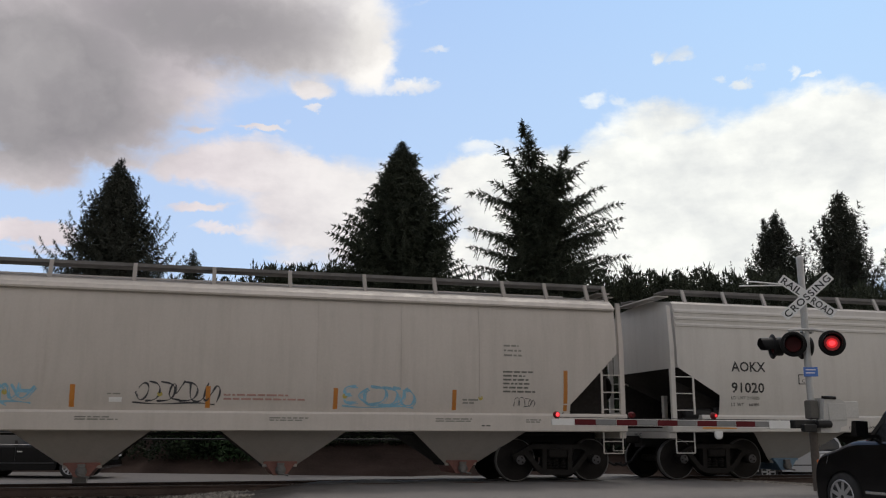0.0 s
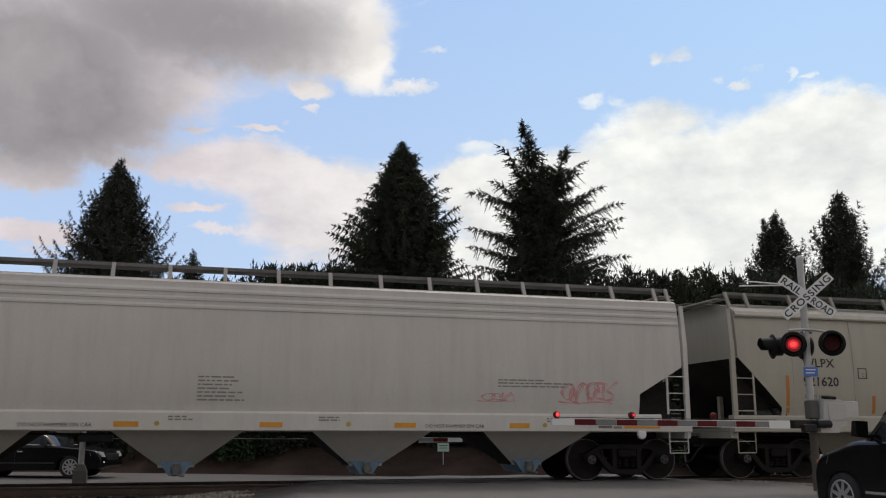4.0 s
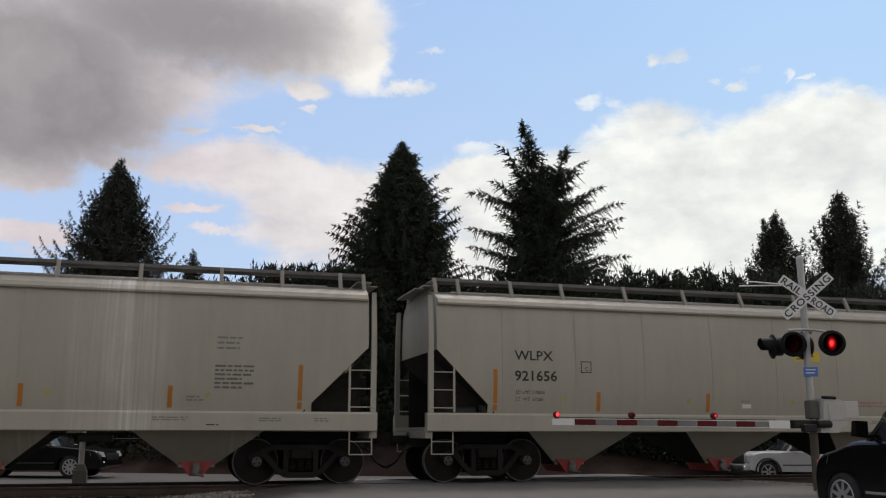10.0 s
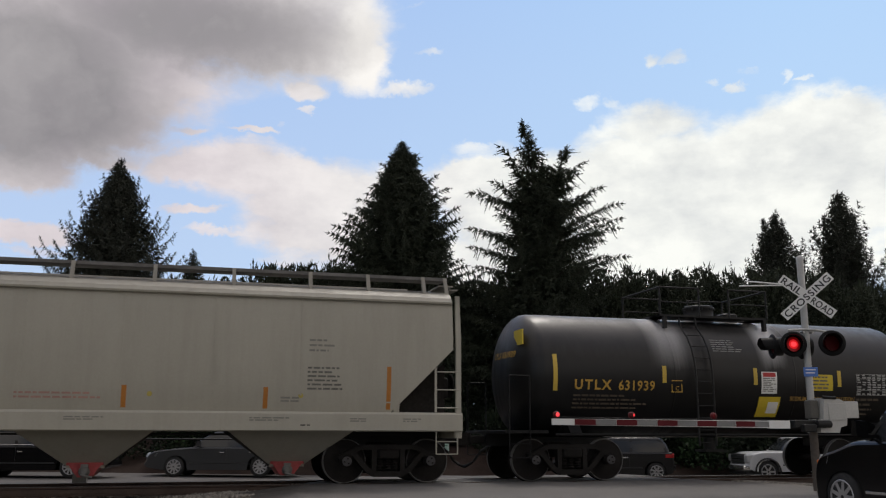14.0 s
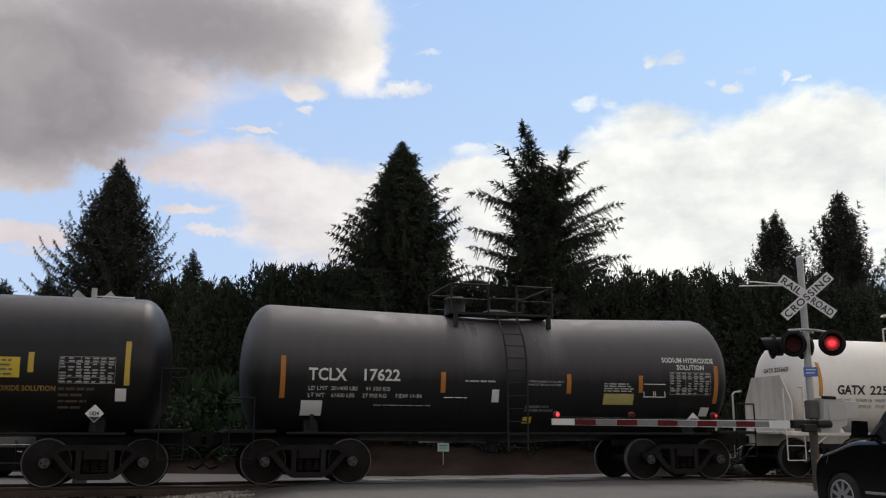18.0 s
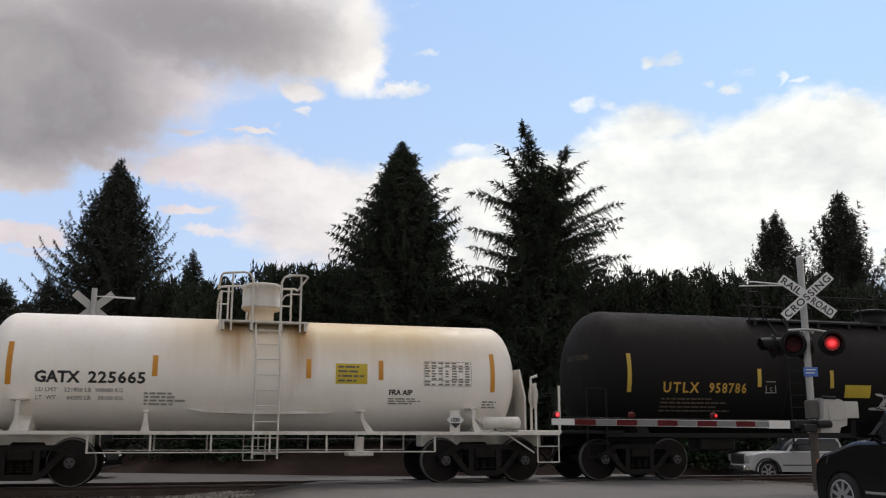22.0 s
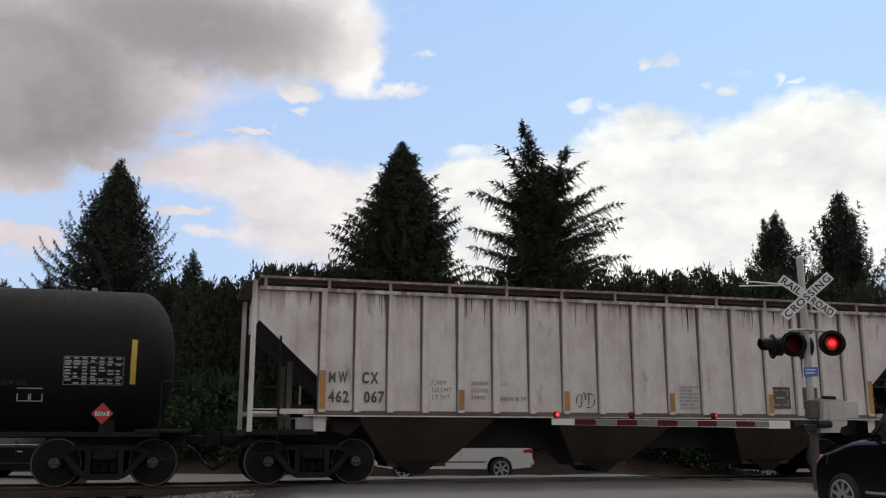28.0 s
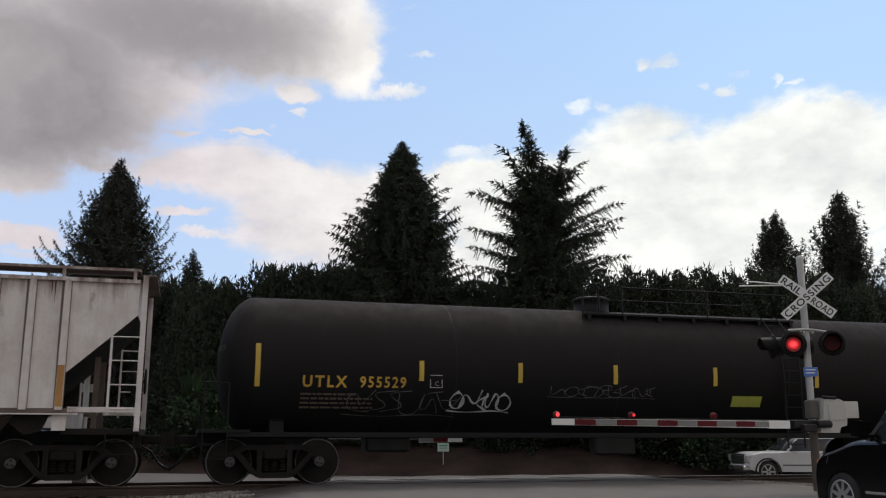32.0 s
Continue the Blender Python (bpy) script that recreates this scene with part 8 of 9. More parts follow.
def hedge_row():
    rng = random.Random(77)
    kinds = []
    for i in range(5):
        me = leafy_mesh("crown", 8.0, 1.75, 17000 if i < 3 else 9000, rng, 0.105 if i < 3 else 0.15, 13)
        me.materials.append(HEDGE)
        kinds.append(me)
    stem = Shape().tube((0, 0, 0), (0, 0, 5.5), 0.10, 7, 0.03).mesh("trunk")
    stem.materials.append(BARK)
    # tops along the row, placed to fit the camera's view: pixels across, picture row
    line = [(-800, 520), (-755, 545), (-700, 535), (-640, 520), (-590, 520), (-540, 510), (-490, 500), (-455, 492), (-420, 500), (-385, 492), (-345, 505), (-305, 470), (-270, 470), (-230, 468), (-195, 462), (-150, 470), (-100, 480), (-50, 480), (0, 490), (60, 490), (110, 480), (170, 480), (230, 480), (280, 478), (325, 472), (370, 484), (415, 480), (455, 476), (500, 484), (545, 480), (590, 480), (640, 485), (690, 500), (740, 505), (800, 500)]
    line = [(u, top, 0) for u, top in line] + [(u + 22, top + 12, 3.2) for u, top in line]
    for u, top, back in line:
        depth = 40.5 + rng.uniform(-0.8, 0.8) + (3 if u < -440 else 0) + back
        at_ = stand(depth, u, 441 - top)
        h = rise(depth, u, 441 - top) + 0.42
        t = thing("hedge_tree", "dark green leafy hedge tree in a dense row", "tree", at=pose(at_.x, at_.y, at_.z, 0, 0, rng.uniform(0, 360)), group="hedge row")
        t.scale = (1.12, 1.12, h / 8.0)
        part("trunk", None, None, t, mesh=stem)
        part("crown", None, None, t, mesh=rng.choice(kinds[3:] if back else kinds[:3]))


hedge_row()


def bank():
    """The earth bank between street and hedge, uneven, with ivy and shrubs on it."""
    rng = random.Random(5)
    v, f = [], []
    n, rows = 90, [(32.45, -0.46), (33.0, -0.30), (34.2, 0.05), (35.6, 0.42), (37.5, 0.75), (40, 0.9), (60, 0.9)]
    for j, (d, z) in enumerate(rows):
        for i in range(n + 1):
            s = -42 + 76 * i / n
            p = spot(d, s, z + noise.noise((s * 0.6, d * 0.6, 1)) * 0.16 * (0 < j))
            v.append(tuple(p))
    for j in range(len(rows) - 1):
        for i in range(n):
            k = j * (n + 1) + i
            f.append((k, k + 1, k + n + 2, k + n + 1))
    s = Shape().add(v, f, True)
    solid("earth_bank", s, MULCH, "brown earth bank below the hedge", "bank", kind="structure")


bank()


def shrubs():
    rng = random.Random(15)
    dark, light = [], []
    for i in range(3):
        a = leafy_mesh("foliage", 1.0, 0.75, 2200, rng, 0.085, 4, False)
        a.materials.append(SHRUB_SHADE)
        dark.append(a)
    b = leafy_mesh("foliage", 1.0, 0.7, 2200, rng, 0.085, 4, False)
    b.materials.append(SHRUB)
    spots = [(-470, 34.6, 1.3), (-415, 34.8, 1.2), (-395, 35.5, 2.4), (-345, 34.5, 1.5), (-300, 35.2, 1.5), (-240, 36, 1.6), (-150, 36.5, 1.4), (-60, 36.8, 1.3), (20, 36.5, 1.2), (95, 35.6, 1.3), (130, 36, 1.4), (190, 36.8, 1.2), (260, 36.5, 1.4),
             (310, 35.6, 1.5), (350, 35.2, 1.5), (400, 34.8, 1.6), (430, 34.2, 1.7), (470, 33.8, 1.7), (510, 33.6, 1.8), (560, 33.8, 1.7), (620, 34, 1.8), (680, 34, 1.8), (740, 34, 1.9), (-560, 35, 1.6), (-640, 35, 1.7), (-720, 35, 1.7)]
    for u, d, h in spots:
        at_ = stand(d, u)
        bright = u in (-415, -395, -345, 470)
        z = -0.35 + max(0, min(1.1, (d - 33) * 0.32))
        t = thing("shrub", "bright green shrub on the bank" if bright else "dark green shrub on the earth bank", "shrub", at=pose(at_.x, at_.y, z - 0.1, 0, 0, rng.uniform(0, 360)), group="shrubs on the bank")
        t.scale = (h * 0.95, h * 0.95, h)
        part("stem", Shape().tube((0, 0, 0), (0.05, 0, 0.6), 0.03, 5, 0.01), BARK, t)
        part("foliage", None, None, t, mesh=b if bright else rng.choice(dark))


shrubs()


def street_sign():
    at_ = stand(34.0, 0.5)
    t = thing("notice_board", "small green and white notice on a thin post", "sign", at=pose(at_.x, at_.y, -0.05, 0, 0, -YAW))
    part("post", Shape().box(-0.02, 0.02, -0.015, 0.015, -0.3, 0.75), GALV, t)
    b = part("board", Shape().box(-0.21, 0.21, -0.035, -0.02, 0.45, 0.75, 0.004), plain("green_white_board", (0.42, 0.55, 0.48), 0.6, 0, 0.2, 7, 0), t, "pale green board")
    part("board_print", Shape().box(-0.15, 0.15, -0.042, -0.037, 0.64, 0.68).box(-0.15, 0.12, -0.042, -0.037, 0.56, 0.59), plain_cache("green_print", (0.08, 0.22, 0.16)), b)


street_sign()


# ---- road vehicles ----
def car_paint(name, color, rough=0.25, gloss=0.35):
    m = Nodes(name)
    n = m.noise(m.coords(), 1.2, 3)
    m.bsdf.inputs["Coat Weight"].default_value = gloss * 0.3
    m.bsdf.inputs["Specular IOR Level"].default_value = gloss
    m.bsdf.inputs["Coat Roughness"].default_value = 0.06
    return m.finish(m.mix(n, tuple(c * 0.85 for c in color), color), rough)


GLASS = glass_mat("dark_tinted_car_glass")
RUBBER = plain("tyre_rubber", (0.018, 0.018, 0.018), 0.85, 0, 0.3, 14, 0.3)
ALLOY = plain("alloy_wheel", (0.45, 0.45, 0.46), 0.35, 0.7, 0.15, 10, 0)
CHROME = plain("bright_trim", (0.60, 0.60, 0.60), 0.2, 0.9, 0.1, 6, 0)
HEADLIGHT = plain("headlight_glass", (0.55, 0.56, 0.56), 0.12, 0.2, 0.15, 6, 0)
TAILLIGHT = plain("tail_light_plastic", (0.42, 0.02, 0.02), 0.2, 0, 0.2, 6, 0)
AMBERLENS = plain("amber_marker_plastic", (0.55, 0.14, 0.03), 0.25, 0, 0.2, 6, 0)
PLASTIC = plain("black_trim_plastic", (0.02, 0.02, 0.021), 0.55, 0, 0.25, 8, 0.1)
SPINNERS = []


def wheel(parent, x, y, r, spokes=5, rim_mat=ALLOY):
    """A tyre with a spoked rim; y is its outer side."""
    sg = -1 if y < 0 else 1
    w = 0.21
    s = Shape().revolve([(0, r * 0.66), (sg * 0.01, r * 0.72), (-sg * 0.005, r * 0.93), (-sg * 0.03, r), (-sg * (w - 0.03), r), (-sg * w, r * 0.9), (-sg * w, r * 0.5), (-sg * 0.10, r * 0.5)], (0, 0, 0), "y", 28)
    t = part("wheel", s, RUBBER, parent, "black tyre on an alloy rim", at=pose(x, y, r))
    rim = Shape().revolve([(-sg * 0.03, r * 0.61), (sg * 0.005, r * 0.62), (sg * 0.012, r * 0.69), (-sg * 0.02, r * 0.70)], (0, 0, 0), "y", 28, True, False)
    for k in range(spokes):
        a = 6.2832 * k / spokes
        c, q = math.cos(a), math.sin(a)
        n = Vector((-q, 0, c))
        p0, p1 = Vector((c, 0, q)) * r * 0.08, Vector((c, 0, q)) * r * 0.64
        wd = r * 0.09
        ring = lambda p, off, ww: [p + n * ww + Vector((0, off, 0)), p - n * ww + Vector((0, off, 0)), p - n * ww + Vector((0, off - sg * 0.03, 0)), p + n * ww + Vector((0, off - sg * 0.03, 0))]
        rim.loft([ring(p0, 0.0, wd), ring(p1, sg * 0.004, wd * 0.8)], False)
    part("rim", rim, rim_mat, t, "bright spoked rim")
    return t, x, r, y


def arc(cx, r, z, n=7):
    """A wheel arch in a side outline, from its rear foot to its front foot."""
    pts = []
    for i in range(n + 1):
        a = math.pi * i / n
        pts.append((cx + r * math.cos(a), z + (2 * r - 0.09 - z) * math.sin(a) ** 0.8 if 0 < i < n else z))
    return pts


def vehicle(name, label, kind, paint, at, moving=False, detail=False):
    """Faces its own -x. kind: length, half width, wheel radius, axles, hood and roof heights, cabin outline."""
    L, w, r = kind["length"] / 2, kind["half"], kind["wheel"]
    xf, xr = kind["axles"]
    zb, belt, roof = kind.get("sill", 0.22 + 0.25 * (r - 0.3)), kind["belt"], kind["roof"]
    c0, c1, r0, r1 = kind["cabin"]      # foot of windscreen, foot of rear window, roof front, roof rear
    hood, tail = kind["hood"], kind["tail"]
    car = thing(name, label, kind["what"], at=at)
    prof = [(-L + 0.02, zb + 0.08), (-L, zb + 0.25), (-L + 0.03, hood - 0.22), (-L + 0.16, hood - 0.06), (-L + 0.45, hood), (c0 - 0.25, belt - 0.03), (c0, belt), (c1, belt), (min(L - 0.25, c1 + 0.2) if tail < belt + 0.01 else L - 0.05, min(belt, tail)),
            (L - 0.08, tail - 0.02), (L, tail - 0.25), (L, zb + 0.22), (L - 0.05, zb + 0.05)]
    for _ in range(2):
        prof = [prof[0]] + [q for a, b_ in zip(prof, prof[1:]) for q in ((a[0] * 0.75 + b_[0] * 0.25, a[1] * 0.75 + b_[1] * 0.25), (a[0] * 0.25 + b_[0] * 0.75, a[1] * 0.25 + b_[1] * 0.75))] + [prof[-1]]
    prof += [(x, z) for x, z in arc(xr, r + 0.07, zb)] + [(x, z) for x, z in arc(xf, r + 0.07, zb)]
    cxm = sum(p[0] for p in prof) / len(prof)
    def layer(y, k, dz=0.0):
        return [(cxm + (x - cxm) * k, y, z if z < zb + 0.3 else zb + 0.3 + (z - zb - 0.3) * (1 - dz)) for x, z in prof]
    sides = [(0.0, 0.962, 0.13), (0.012, 0.972, 0.085), (0.045, 0.982, 0.05), (0.11, 0.991, 0.025), (0.24, 0.998, 0.008), (0.45, 1.0, 0.0)]
    body = Shape().loft([layer(-w + d, k, q) for d, k, q in sides] + [layer(w - d, k, q) for d, k, q in reversed(sides)], True)
    b = part("body", body, paint, car)
    # glazed cabin with a painted roof and pillars
    def ring(x0, x1, y, z):
        return [(x0, -y * 0.9, z), (x0 + 0.1, -y, z), (x1 - 0.1, -y, z), (x1, -y * 0.9, z), (x1, y * 0.9, z), (x1 - 0.1, y, z), (x0 + 0.1, y, z), (x0, y * 0.9, z)]
    wb, wr = w - 0.07, w - 0.22
    cab = Shape().loft([ring(c0 - 0.02, c1 + 0.02, wb, belt - 0.10), ring(c0 + (r0 - c0) * 0.45, c1 + (r1 - c1) * 0.38, (wb + wr) / 2 + 0.025, (belt + roof) / 2), ring(c0 + (r0 - c0) * 0.94, c1 + (r1 - c1) * 0.94, wr + 0.01, roof - 0.07)], True)
    part("glazing", cab, GLASS, car, "dark tinted windows")
    top = Shape().loft([ring(c0 + (r0 - c0) * 0.93, c1 + (r1 - c1) * 0.93, wr + 0.03, roof - 0.09), ring(r0, r1, wr, roof - 0.03), ring(r0 + 0.12, r1 - 0.12, wr - 0.07, roof - 0.008), ring(r0 + 0.35, r1 - 0.35, wr - 0.25, roof + 0.008)], True)
    part("roof", top, paint, car)
    for sg in (-1, 1):
        for xa, xb in kind["pillars"]:
            s = Shape()
            p0, p1 = Vector((xa, sg * (wb + 0.004), belt - 0.03)), Vector((xb, sg * (wr + 0.02), roof - 0.07))
            h = 0.045
            s.loft([[p0 + Vector((-h, -0.012, 0)), p0 + Vector((h, -0.012, 0)), p0 + Vector((h, 0.012, 0)), p0 + Vector((-h, 0.012, 0))],
                    [p1 + Vector((-h, -0.012, 0)), p1 + Vector((h, -0.012, 0)), p1 + Vector((h, 0.012, 0)), p1 + Vector((-h, 0.012, 0))]], False)
            part("pillar", s, paint, car)
        mx = c0 + 0.32
        arm, tall = (0.09, 0.05) if detail else (0.0, 0.0)
        mir = Shape().loft([[(mx - 0.10, sg * (w + 0.02 + arm), belt + 0.02), (mx + 0.02, sg * (w + 0.02 + arm), belt + 0.0), (mx + 0.03, sg * (w + 0.02 + arm), belt + 0.18 + tall), (mx - 0.06, sg * (w + 0.02 + arm), belt + 0.19 + tall)],
                            [(mx - 0.09, sg * (w + 0.22 + arm), belt + 0.03), (mx + 0.03, sg * (w + 0.22 + arm), belt + 0.02), (mx + 0.03, sg * (w + 0.22 + arm), belt + 0.19 + tall), (mx - 0.05, sg * (w + 0.22 + arm), belt + 0.19 + tall)]], False)
        mir.box(mx - 0.05, mx + 0.0, min(sg * (w - 0.08), sg * (w + 0.03 + arm)), max(sg * (w - 0.08), sg * (w + 0.03 + arm)), belt + 0.0, belt + 0.05)
        part("wing_mirror", mir, paint if detail else PLASTIC, car)
        part("headlight", Shape().loft([[(-L + 0.02, sg * (w - 0.34), hood - 0.25), (-L + 0.02, sg * (w - 0.10), hood - 0.23), (-L + 0.10, sg * (w - 0.10), hood - 0.08), (-L + 0.10, sg * (w - 0.34), hood - 0.10)],
                                        [(-L + 0.30, sg * (w - 0.25), hood - 0.22), (-L + 0.36, sg * (w + 0.002), hood - 0.21), (-L + 0.40, sg * (w + 0.002), hood - 0.10), (-L + 0.34, sg * (w - 0.25), hood - 0.10)]], False), HEADLIGHT, car)
        part("tail_light", Shape().box(L - 0.34, L - 0.03, min(sg * (w - 0.22), sg * (w + 0.004)), max(sg * (w - 0.22), sg * (w + 0.004)), tail - 0.26, tail - 0.10, 0.03), TAILLIGHT, car)
        for dx in kind["doors"]:
            part("door_handle", Shape().box(dx, dx + 0.17, min(sg * (w - 0.02), sg * (w + 0.025)), max(sg * (w - 0.02), sg * (w + 0.025)), belt - 0.20, belt - 0.165, 0.005), CHROME, car)
            part("door_gap", Shape().box(dx + 0.22, dx + 0.228, min(sg * (w - 0.05), sg * (w + 0.003)), max(sg * (w - 0.05), sg * (w + 0.003)), zb + 0.16, belt - 0.03), PLASTIC, car)
        part("side_trim", Shape().box(xf + r + 0.15, xr - r - 0.15, min(sg * (w - 0.03), sg * (w + 0.008)), max(sg * (w - 0.03), sg * (w + 0.008)), zb + 0.20, zb + 0.235, 0.002), CHROME if detail else PLASTIC, car)
        for ax in (xf, xr):
            got = wheel(car, ax, sg * w * 0.985, r, kind["spokes"])
            if moving:
                SPINNERS.append((car, got))
    part("grille", Shape().box(-L - 0.004, -L + 0.05, -w * 0.55, w * 0.55, hood - 0.34, hood - 0.14, 0.01), PLASTIC, car)
    for x0, x1, z0, z1 in ((-L - 0.03, -L + 0.12, zb + 0.10, zb + 0.26), (L - 0.12, L + 0.03, zb + 0.12, zb + 0.30)):
        part("bumper", Shape().box(x0, x1, -w * 0.85, w * 0.85, z0, z1, 0.03), paint if not kind.get("chrome") else CHROME, car)
    if kind.get("bed"):
        a, c = kind["bed"]
        part("load_bed", Shape().box(a, c, -w + 0.02, w - 0.02, belt - 0.05, tail, 0.03), paint, car)
    if kind.get("rack"):
        a, c = kind["rack"]
        for y in (-w * 0.72, w * 0.67):
            part("roof_rail", Shape().box(a, c, y, y + 0.05, roof - 0.03, roof + 0.05), CHROME, car)
    return car


SEDAN = dict(what="car", length=4.82, half=0.91, wheel=0.33, axles=(-1.45, 1.33), belt=0.96, roof=1.46, hood=0.86, tail=1.02, cabin=(-0.95, 1.75, -0.25, 0.95), pillars=((-0.85, -0.2), (0.25, 0.3), (1.6, 0.95)), doors=(0.0, 0.95), spokes=10)
SUVK = dict(what="car", length=4.75, half=0.93, wheel=0.37, axles=(-1.42, 1.33), belt=1.08, roof=1.74, hood=1.02, tail=1.10, cabin=(-0.95, 2.25, -0.35, 2.0), pillars=((-0.85, -0.3), (0.2, 0.3), (1.2, 1.2), (2.1, 1.9)), doors=(-0.05, 0.9), spokes=6, rack=(-0.1, 1.7))
HATCH = dict(what="car", length=3.75, half=0.84, wheel=0.31, axles=(-1.22, 1.25), belt=0.95, roof=1.42, hood=0.90, tail=1.0, cabin=(-0.75, 1.75, -0.3, 1.5), pillars=((-0.68, -0.25), (0.45, 0.48), (1.65, 1.42)), doors=(0.15,), spokes=8)
PICKUP = dict(what="pickup truck", length=4.95, half=0.86, wheel=0.345, axles=(-1.80, 1.30), belt=1.02, roof=1.50, hood=0.99, tail=1.04, sill=0.34, cabin=(-1.18, 0.85, -0.70, 0.70), pillars=((-1.10, -0.68), (-0.15, -0.12), (0.80, 0.66)), doors=(-0.35, 0.55), spokes=6, bed=(0.95, 2.42))
SMALLPICKUP = dict(what="pickup truck", length=5.1, half=0.88, wheel=0.36, axles=(-1.62, 1.52), belt=1.08, roof=1.68, hood=1.02, tail=1.10, sill=0.36, cabin=(-0.85, 0.75, -0.35, 0.62), pillars=((-0.75, -0.3), (0.2, 0.2), (0.7, 0.6)), doors=(0.0,), spokes=6, bed=(0.8, 2.5))
MINIVAN = dict(what="car", length=5.05, half=0.98, wheel=0.36, axles=(-1.90, 1.30), belt=1.20, roof=1.90, hood=1.04, tail=1.22, cabin=(-1.45, 2.40, -0.75, 2.15), pillars=((-1.32, -0.72), (-0.85, -0.55), (0.35, 0.4), (1.45, 1.45), (2.3, 2.05)), doors=(0.05, 0.65), spokes=9)

MOVERS = []


def lane(t_side, depth=30.6):
    """A pose on the street, heading left along it."""
    p = spot(depth, t_side)
    return pose(p.x, p.y, street_z(p), 0, 0, -YAW)


def street_traffic():
    # standing vehicles
    sd = vehicle("sedan_car", "black sedan standing on the street, facing the crossing", SEDAN, car_paint("black_car_paint", (0.006, 0.006, 0.007), 0.2, 0.2), lane(-12.62, 28.9) @ pose(0, 0, 0, 0, 0, 180))
    for sg in (-1, 1):
        y = sg * (SEDAN["half"] - 0.055)
        part("window_trim", Shape().path([(-0.95, y, 0.965), (0.4, y, 0.985), (1.7, y, 0.995)], 0.012, 6), CHROME, sd, "bright strip below the windows")
    tk = vehicle("pickup_truck", "silver-white pickup truck standing at the street's edge", PICKUP, car_paint("silver_white_paint", (0.62, 0.63, 0.64)), pose(*spot(31.8, 12.50, -0.53), 0, 0, -YAW + 3))
    hw = PICKUP["half"]
    front = -PICKUP["length"] / 2
    grl = part("front_grille", Shape().box(front - 0.035, front + 0.10, -0.56, 0.56, 0.56, 0.92, 0.02), PLASTIC, tk, "black grille in a bright frame")
    for z in (0.66, 0.75, 0.84):
        part("grille_bar", Shape().box(front - 0.05, front - 0.036, -0.52, 0.52, z - 0.014, z + 0.014), CHROME, grl)
    part("front_bumper", Shape().box(front - 0.14, front + 0.20, -hw + 0.02, hw - 0.02, 0.36, 0.54, 0.04), CHROME, tk, "bright front bumper")
    part("bumper_valance", Shape().box(front - 0.08, front + 0.25, -hw + 0.10, hw - 0.10, 0.24, 0.36, 0.03), PLASTIC, tk, "black lower valance")
    for sg in (-1, 1):
        lo, hi = sorted((sg * 0.59, sg * (hw - 0.01)))
        part("headlamp_block", Shape().box(front - 0.03, front + 0.30, lo, hi, 0.64, 0.90, 0.03), HEADLIGHT, tk, "tall clear headlamp")
        part("arch_lip", Shape().revolve([(0.0, 0.40), (0.0, 0.45), (sg * 0.03, 0.44), (sg * 0.03, 0.40)], (PICKUP["axles"][0], sg * hw, 0.345), "y", 24, True, False), PLASTIC, tk, "dark wheel arch lip")
    van = vehicle("minivan_car", "black minivan waiting at the lowered gate", MINIVAN, car_paint("gloss_black_paint", (0.004, 0.004, 0.0045), 0.2, 0.26), pose(10.30, -8.65 - 1.76, -0.25, 0, 0, -90), detail=True)
    part("marker_lamp", Shape().box(-2.44, -2.20, -0.945, -0.90, 0.80, 0.88, 0.01), AMBERLENS, van, "amber side marker")
    # passing vehicles: the time when the middle passes straight ahead, and the pace
    for name, label, kind, paint, t0, pace, depth in (
            ("hatchback_car", "small black hatchback with a pale roof driving past", HATCH, car_paint("black_hatch_paint", (0.012, 0.012, 0.013)), 14.62, 9.0, 31.2),
            ("sedan_car", "dark grey sedan driving past behind the train", SEDAN, car_paint("dark_grey_car_paint", (0.045, 0.047, 0.05)), 13.37, 11.4, 31.0),
            ("suv_car", "black sport utility car driving past behind the train", SUVK, car_paint("black_suv_paint", (0.010, 0.010, 0.011)), 15.95, 12.3, 31.0),
            ("pickup_truck", "white service pickup truck driving past behind the train", SMALLPICKUP, car_paint("plain_white_paint", (0.72, 0.72, 0.70)), 28.03, 10.9, 30.8),
            ("sedan_car", "white sedan driving past behind the train", SEDAN, car_paint("white_car_paint", (0.74, 0.74, 0.73)), 30.07, 12.6, 31.0)):
        car = vehicle(name, label, kind, paint, lane(60, depth), True)
        MOVERS.append((car, t0, pace, depth))
        if kind is SMALLPICKUP:
            part("door_print", Shape().box(-0.35, 0.15, -0.89, -0.876, 0.86, 0.93), BLACKPAINT, car, "dark bar of lettering on the door")


street_traffic()


def street_path(side, depth):
    """The street runs straight before the hedge and bends along the tracks past the crossing."""
    if side <= 14:
        p = spot(depth, side)
        return p.x, p.y, -YAW
    p = spot(depth, 14)
    k = min(1.0, (side - 14) / 12)
    return p.x + (side - 14) * (0.985 if side > 20 else 0.975), p.y - (0.22 * min(side - 14, 12)) * (1 - 0.5 * k), -YAW * (1 - k)


# ---- movement ----
def travel(t):
    """How far the train stands along the track at t seconds; it rolls leftwards at a nearly even pace."""
    u = t / 32.0
    sway = ((((4.7539 * u - 8.5379) * u + 2.1606) * u + 2.3025) * u - 0.6902) * u
    return 72.19 - 4.519 * t + sway


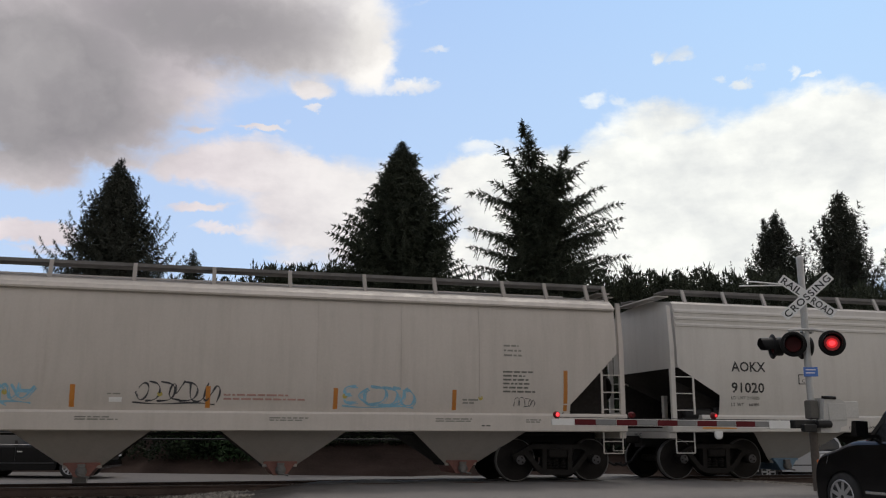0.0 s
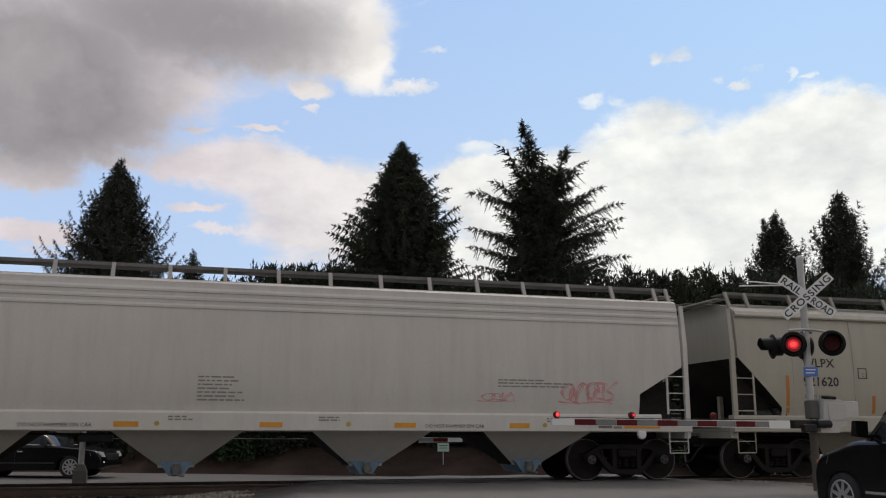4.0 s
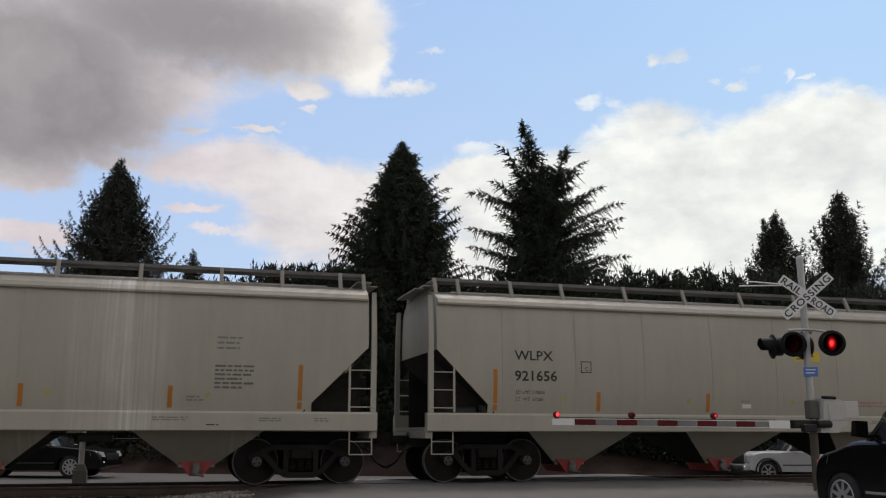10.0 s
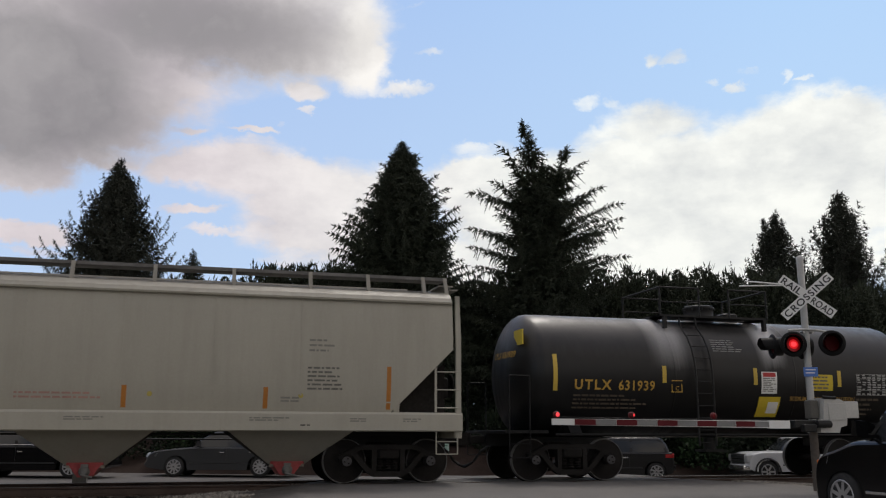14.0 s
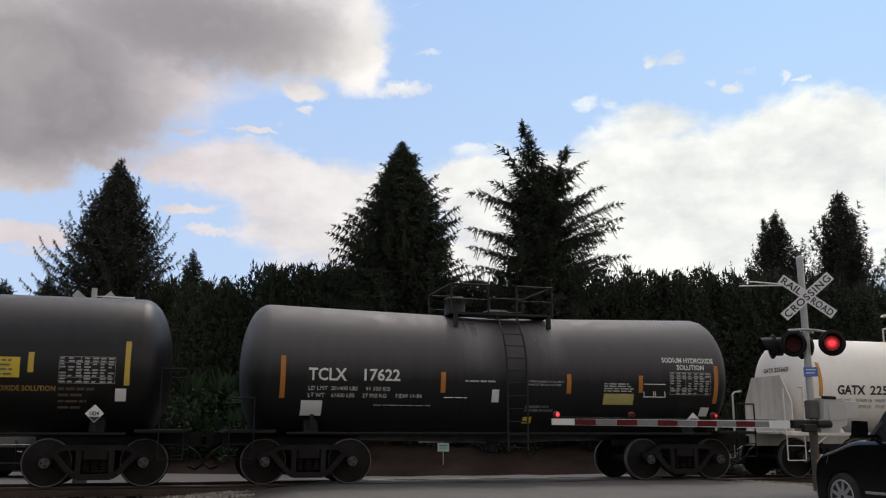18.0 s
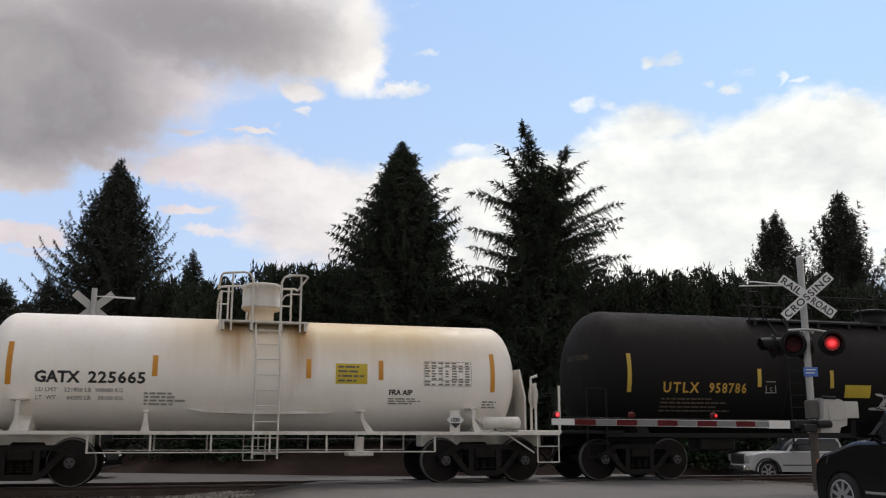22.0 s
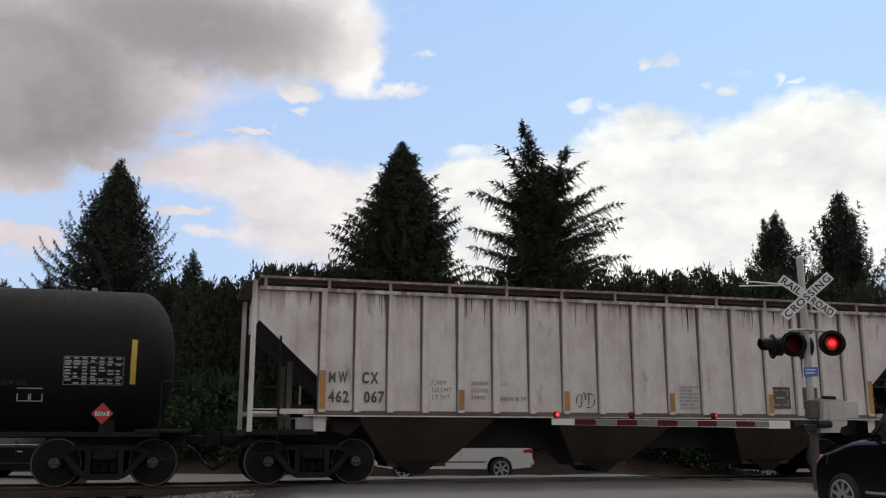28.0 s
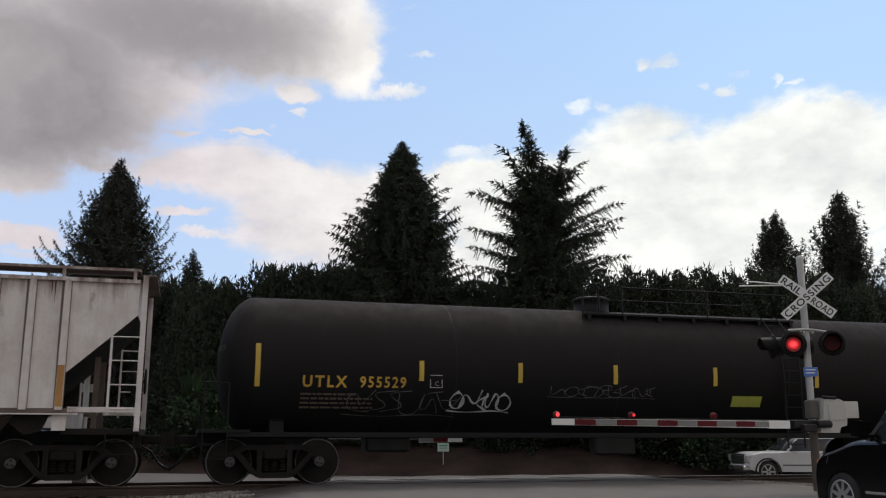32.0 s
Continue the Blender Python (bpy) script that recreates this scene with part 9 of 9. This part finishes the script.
def motions():
    times = [i for i in range(33)]
    for car, place in CARS:
        walk(car, [(t, pose(place + travel(t), 0, 0)) for t in times])
    step = 0.1333333
    spin = [(min(32.0, i * step), math.degrees(travel(min(32.0, i * step)) / WHEEL_R)) for i in range(241)]
    for w, ax in WHEELS:
        walk(w, [(t, pose(ax, 0, WHEEL_R, 0, a, 0)) for t, a in spin])
    # road vehicles stand far down the street, pass, and stand far up it again
    for car, t0, pace, depth in MOVERS:
        a, b = max(0.1, t0 - 4.0), min(31.9, t0 + 4.0)
        ts = [0.0] + [a + (b - a) * i / 16 for i in range(17)] + [32.0]
        rows = []
        for t in ts:
            x, y, rz = street_path(-pace * (min(max(t, a), b) - t0), depth)
            rows.append((t, pose(x, y, street_z(Vector((x, y, 0))), 0, 0, rz)))
        walk(car, rows)
        for owner, (w, wx, r, wy) in SPINNERS:
            if owner is car:
                n = int((b - a) * 30)
                turn = [(0.0, 0.0)] + [(a + i / 30, -math.degrees(pace * i / 30 / r)) for i in range(n + 1)] + [(32.0, -math.degrees(pace * n / 30 / r))]
                walk(w, [(t, pose(wx, wy, r, 0, q, 0)) for t, q in turn])
    # the red lamps change over every 0.744 s
    beat, first = 0.744, 0.32
    for ob, (x, y, z), left, face in FLASHERS:
        rows, ang, k = [], (180.0 if left else 0.0), 0
        rows.append((0.0, ang))
        while first + k * beat < 31.9:
            t = first + k * beat
            rows += [(t - 0.03, ang), (t - 0.01, ang + 60), (t + 0.01, ang + 120), (t + 0.03, ang + 180)]
            ang += 180
            k += 1
        rows.append((32.0, ang))
        walk(ob, [(t, pose(x, y, z, 0, 0, face + q)) for t, q in rows])
    # the clouds drift leftwards and sink a little
    across = Vector((math.cos(radians(YAW)), -math.sin(radians(YAW)), 0))
    drift = [(t, Matrix.Translation(EYE) @ Matrix.Rotation(radians(0.030 * (t - 16.5)), 4, "Z") @ Matrix.Rotation(radians(-0.010 * (t - 16.5)), 4, across)) for t in (0, 16, 32)]
    walk(SKY, drift)


motions()
